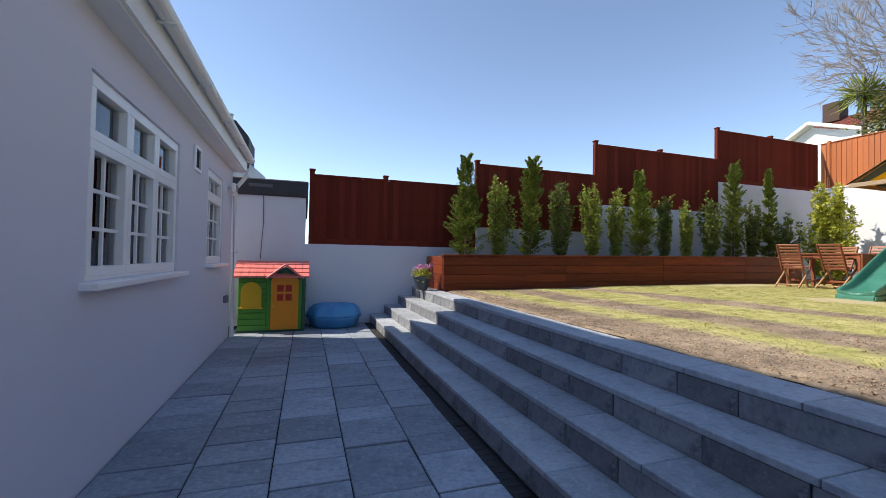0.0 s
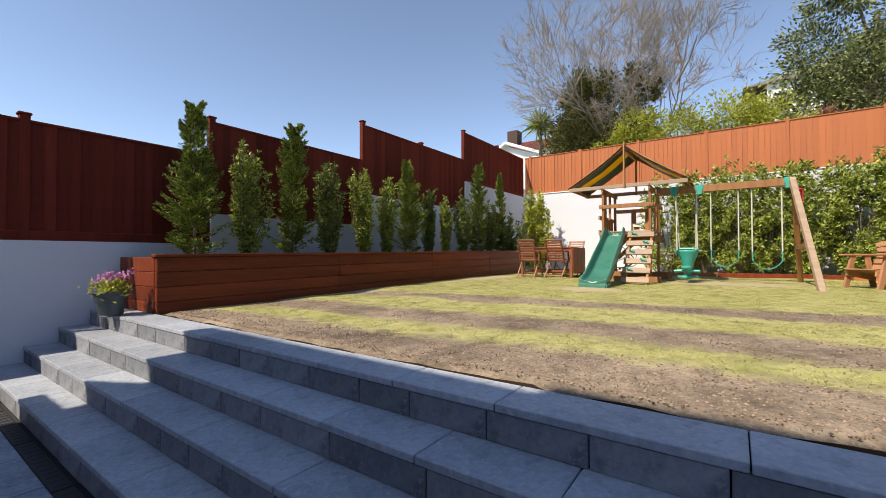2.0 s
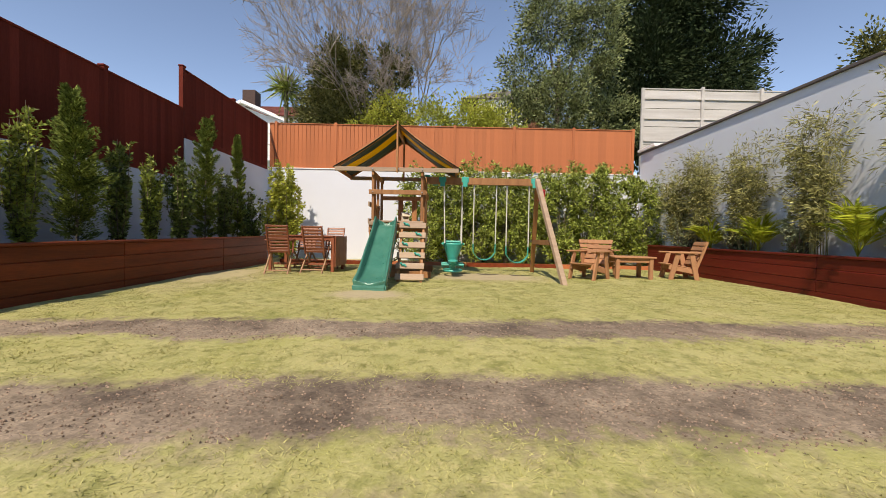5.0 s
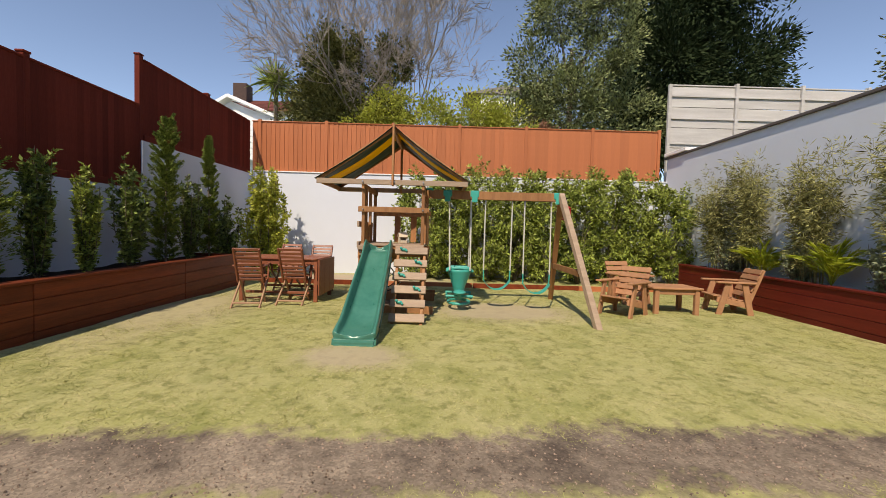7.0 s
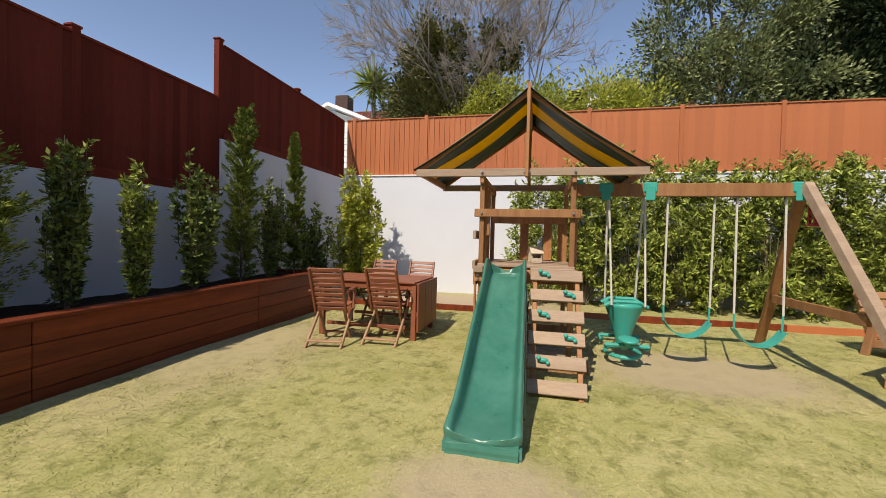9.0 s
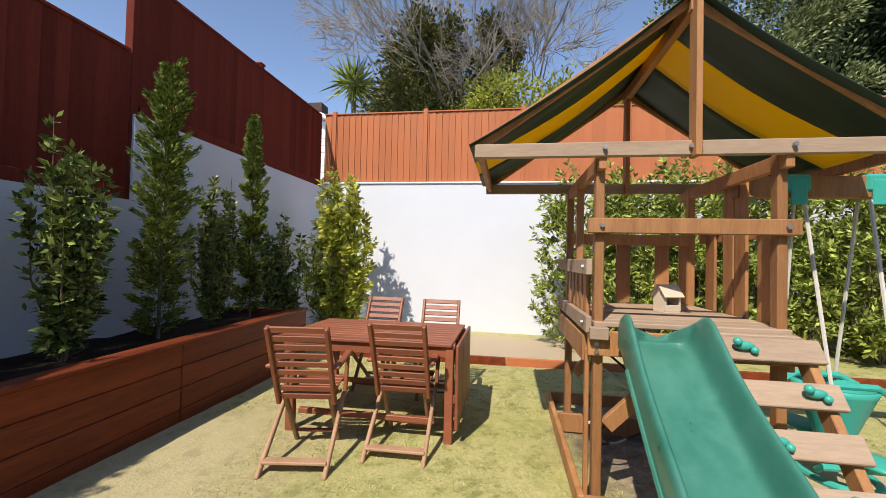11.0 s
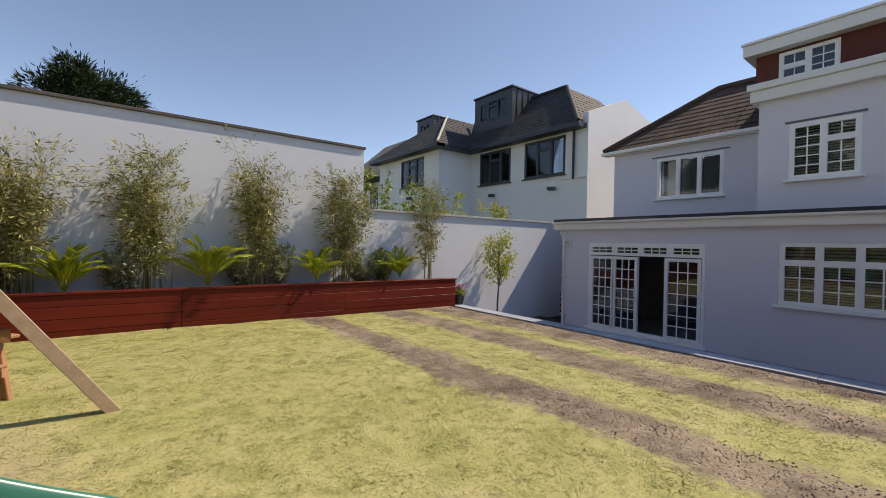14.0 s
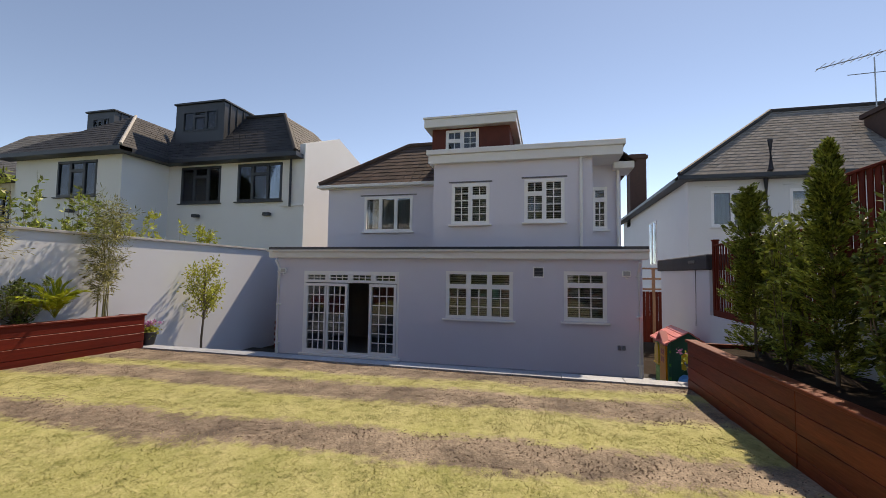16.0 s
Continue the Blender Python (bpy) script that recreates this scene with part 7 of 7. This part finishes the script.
part("cap_rail", box(WALL_B + 0.02, WALL_B + 0.10, WALL_L - n * 0.1225, WALL_L, 4.885, 4.91, 0.004), FENCE_RED, fence_b)
for k in range(7):
    y = 7.95 - k * 1.82
    part("post", box(WALL_B + 0.015, WALL_B + 0.1, y - 0.04, y + 0.04, 3.55, 4.95, 0.004), FENCE_RED, fence_b)
    if k < 6:
        part("rail", box(WALL_B + 0.1, WALL_B + 0.14, y - 1.78, y - 0.04, 4.2, 4.28, 0.004), FENCE_RED, fence_b)


# raised planters of stacked sleepers
def planter(name, x0, x1, yf, yb, face, top0, top1, material, label, courses=4):
    t = thing(name, (0, 0, 0), label=label, category="planter", group="raised planters")
    rnd = random.Random(len(label))
    base0, base1 = lawn_z(x0) - 0.05, lawn_z(x1) - 0.05
    cuts = [x0, x0 + (x1 - x0) * 0.27, x0 + (x1 - x0) * 0.53, x0 + (x1 - x0) * 0.79, x1]
    for c in range(courses):
        for p, q in zip(cuts, cuts[1:]):
            f = lambda xx, k: (base0 + (base1 - base0) * (xx - x0) / (x1 - x0)) * (1 - k) + (top0 + (top1 - top0) * (xx - x0) / (x1 - x0)) * k
            k0, k1 = c / courses, (c + 1) / courses
            off = rnd.uniform(-0.003, 0.003)
            poly = [(p + 0.002, f(p, k0) + 0.003), (q - 0.002, f(q, k0) + 0.003), (q - 0.002, f(q, k1)), (p + 0.002, f(p, k1))]
            bm = prism(poly, yf + off, yf + face * 0.06 + off, "y")
            bmesh.ops.bevel(bm, geom=bm.edges[:], offset=0.006, segments=1, affect="EDGES")
            part("sleeper", bm, material, t)
    poly = [(x0 - 0.02, top0), (x1, top1), (x1, top1 + 0.035), (x0 - 0.02, top0 + 0.035)]
    bm = prism(poly, yf - face * 0.025, yf + face * 0.12, "y")
    bmesh.ops.bevel(bm, geom=bm.edges[:], offset=0.006, segments=1, affect="EDGES")
    part("capping", bm, material, t)
    lo, hi = sorted((yf + face * 0.06, yb))
    for c in range(courses):
        z0 = base0 + (top0 - base0) * c / courses
        part("end_sleeper", box(x0 - 0.005, x0 + 0.055, lo + 0.002, hi - 0.002, z0 + 0.003, z0 + (top0 - base0) / courses, 0.006), material, t)
        z0 = base1 + (top1 - base1) * c / courses
        part("end_sleeper", box(x1 - 0.06, x1, lo + 0.002, hi - 0.002, z0 + 0.003, z0 + (top1 - base1) / courses, 0.006), material, t)
    so = bmesh.new()
    n = 60
    a, b = lo, hi - 0.003
    rows = [[so.verts.new((x0 + 0.05 + (x1 - x0 - 0.1) * i / n, a + (b - a) * j / 5, top0 + (top1 - top0) * i / n - 0.06 + 0.03 * noise.noise((i * 0.9, j * 1.3, face)))) for j in range(6)] for i in range(n + 1)]
    for p, q in zip(rows, rows[1:]):
        for j in range(5):
            so.faces.new((p[j], q[j], q[j + 1], p[j + 1]))
    bmesh.ops.recalc_face_normals(so, faces=so.faces)
    part("soil", so, SOIL, t)
    return t


planter("raised_planter", 2.36, 11.95, 7.05, WALL_L - 0.004, 1, 1.31, 1.43, SLEEPER, "long raised planter of orange-brown stained timber sleepers")
planter("raised_planter", 2.32, 12.72, -2.58, WALL_R + 0.004, -1, 1.31, 1.40, SLEEPER_RED, "long raised planter of dark red stained timber sleepers")
edge = thing("bed_edging", (0, 0, 0), label="low red-brown timber edging along the back bed", category="edging")
for k in range(4):
    y0 = -2.5 + k * 2.35
    part("edge_board", box(12.3, 12.345, y0, y0 + 2.34, 0.76, 0.90, 0.006), SLEEPER if k % 2 else FENCE_RED, edge)


# ---- grass blades, clods and crumbs of soil ----
def soil_at(x, y):
    """How bare the ground is: the raked bands run across the garden."""
    s = x + 0.055 * y + 0.75 * (noise.noise((x * 0.7, y * 0.7, 0)) * 0.5)
    return min(max(0.0, abs(s - c) - h) for c, h in ((2.55, 0.62), (4.05, 0.26), (5.62, 0.22)))


# ellipses without blades; (10.2, 3.6) is the shade painted under the tower
WORN_OR_SHADED = ((9.65, 1.95, 0.7, 1.1), (9.3, 6.6, 1.3, 0.4), (7.25, 3.75, 0.35, 0.5), (10.2, 3.6, 1.0, 0.6), (13.4, 5.2, 1.05, 2.4))


def blades(count, seed):
    rnd = np.random.default_rng(seed)
    x = 2.45 + (12.25 - 2.45) * rnd.uniform(0, 1, count)
    y = rnd.uniform(-2.55, 7.0, count)
    keep = np.array([soil_at(a, b) > 0.25 * rnd.uniform(0, 1) and all(((a - cx) / ax) ** 2 + ((b - cy) / ay) ** 2 > rnd.uniform(0.5, 1.1) for cx, cy, ax, ay in WORN_OR_SHADED) for a, b in zip(x, y)])
    x, y = x[keep], y[keep]
    n = len(x)
    z = np.array([lawn_z(a) + 0.018 * noise.noise((a * 0.9, b * 0.9, 0)) - 0.004 for a, b in zip(x, y)])
    a = rnd.uniform(0, math.tau, n)
    w = rnd.uniform(0.0025, 0.005, n)
    h = rnd.uniform(0.003, 0.018, n)
    lean = rnd.normal(0, 0.024, (n, 2))
    b = np.stack([x, y, z], 1)
    s = np.stack([np.cos(a) * w, np.sin(a) * w, np.zeros(n)], 1)
    tip = b + np.stack([lean[:, 0], lean[:, 1], h], 1)
    verts = np.stack([b - s, b + s, tip], 1).reshape(-1, 3)
    me = bpy.data.meshes.new("grass")
    me.vertices.add(3 * n)
    me.vertices.foreach_set("co", verts.astype(np.float32).ravel())
    me.loops.add(3 * n)
    me.loops.foreach_set("vertex_index", np.arange(3 * n, dtype=np.int32))
    me.polygons.add(n)
    me.polygons.foreach_set("loop_start", np.arange(0, 3 * n, 3, dtype=np.int32))
    me.update(calc_edges=True)
    me.materials.append(GRASS)
    return tagged(new("grass", me), "short dry yellow-green blades of mown grass", "grass", kind="stuff")


GRASS = turf_mat("grass_blade", 0, 0.3)
blades(560000, 1)


def clods(count, seed):
    rnd = np.random.default_rng(seed)
    V, F = [], []
    octa = np.array([(1, 0, 0), (-1, 0, 0), (0, 1, 0), (0, -1, 0), (0, 0, 1), (0, 0, -1)], float)
    tri = ((0, 2, 4), (2, 1, 4), (1, 3, 4), (3, 0, 4), (2, 0, 5), (1, 2, 5), (3, 1, 5), (0, 3, 5))
    while len(V) < count * 6:
        x, y = 2.37 + rnd.uniform(0, 1) ** 1.3 * 3.9, rnd.uniform(-2.5, 7.0)
        if soil_at(x, y) > 0.03 or x < 2.47:
            continue
        r = rnd.uniform(0.002, 0.0085)
        c = np.array([x, y, lawn_z(x) + 0.018 * noise.noise((x * 0.9, y * 0.9, 0)) + 0.2 * r])
        i = len(V)
        V.extend((octa * r * rnd.uniform(0.6, 1.3, (6, 1)) + c).tolist())
        F.extend([[i + k for k in t] for t in tri])
    me = bpy.data.meshes.new("clod")
    me.from_pydata(V, [], F)
    me.materials.append(CLOD)
    return tagged(new("soil_crumbs", me), "loose brown crumbs of raked soil", "soil", kind="stuff")


CLOD = shade("soil_crumb", (0.32, 0.235, 0.18), 0.95, (0.17, 0.12, 0.09), 8, 60, 0.8, 0.3, island=0.6)
clods(20000, 2)
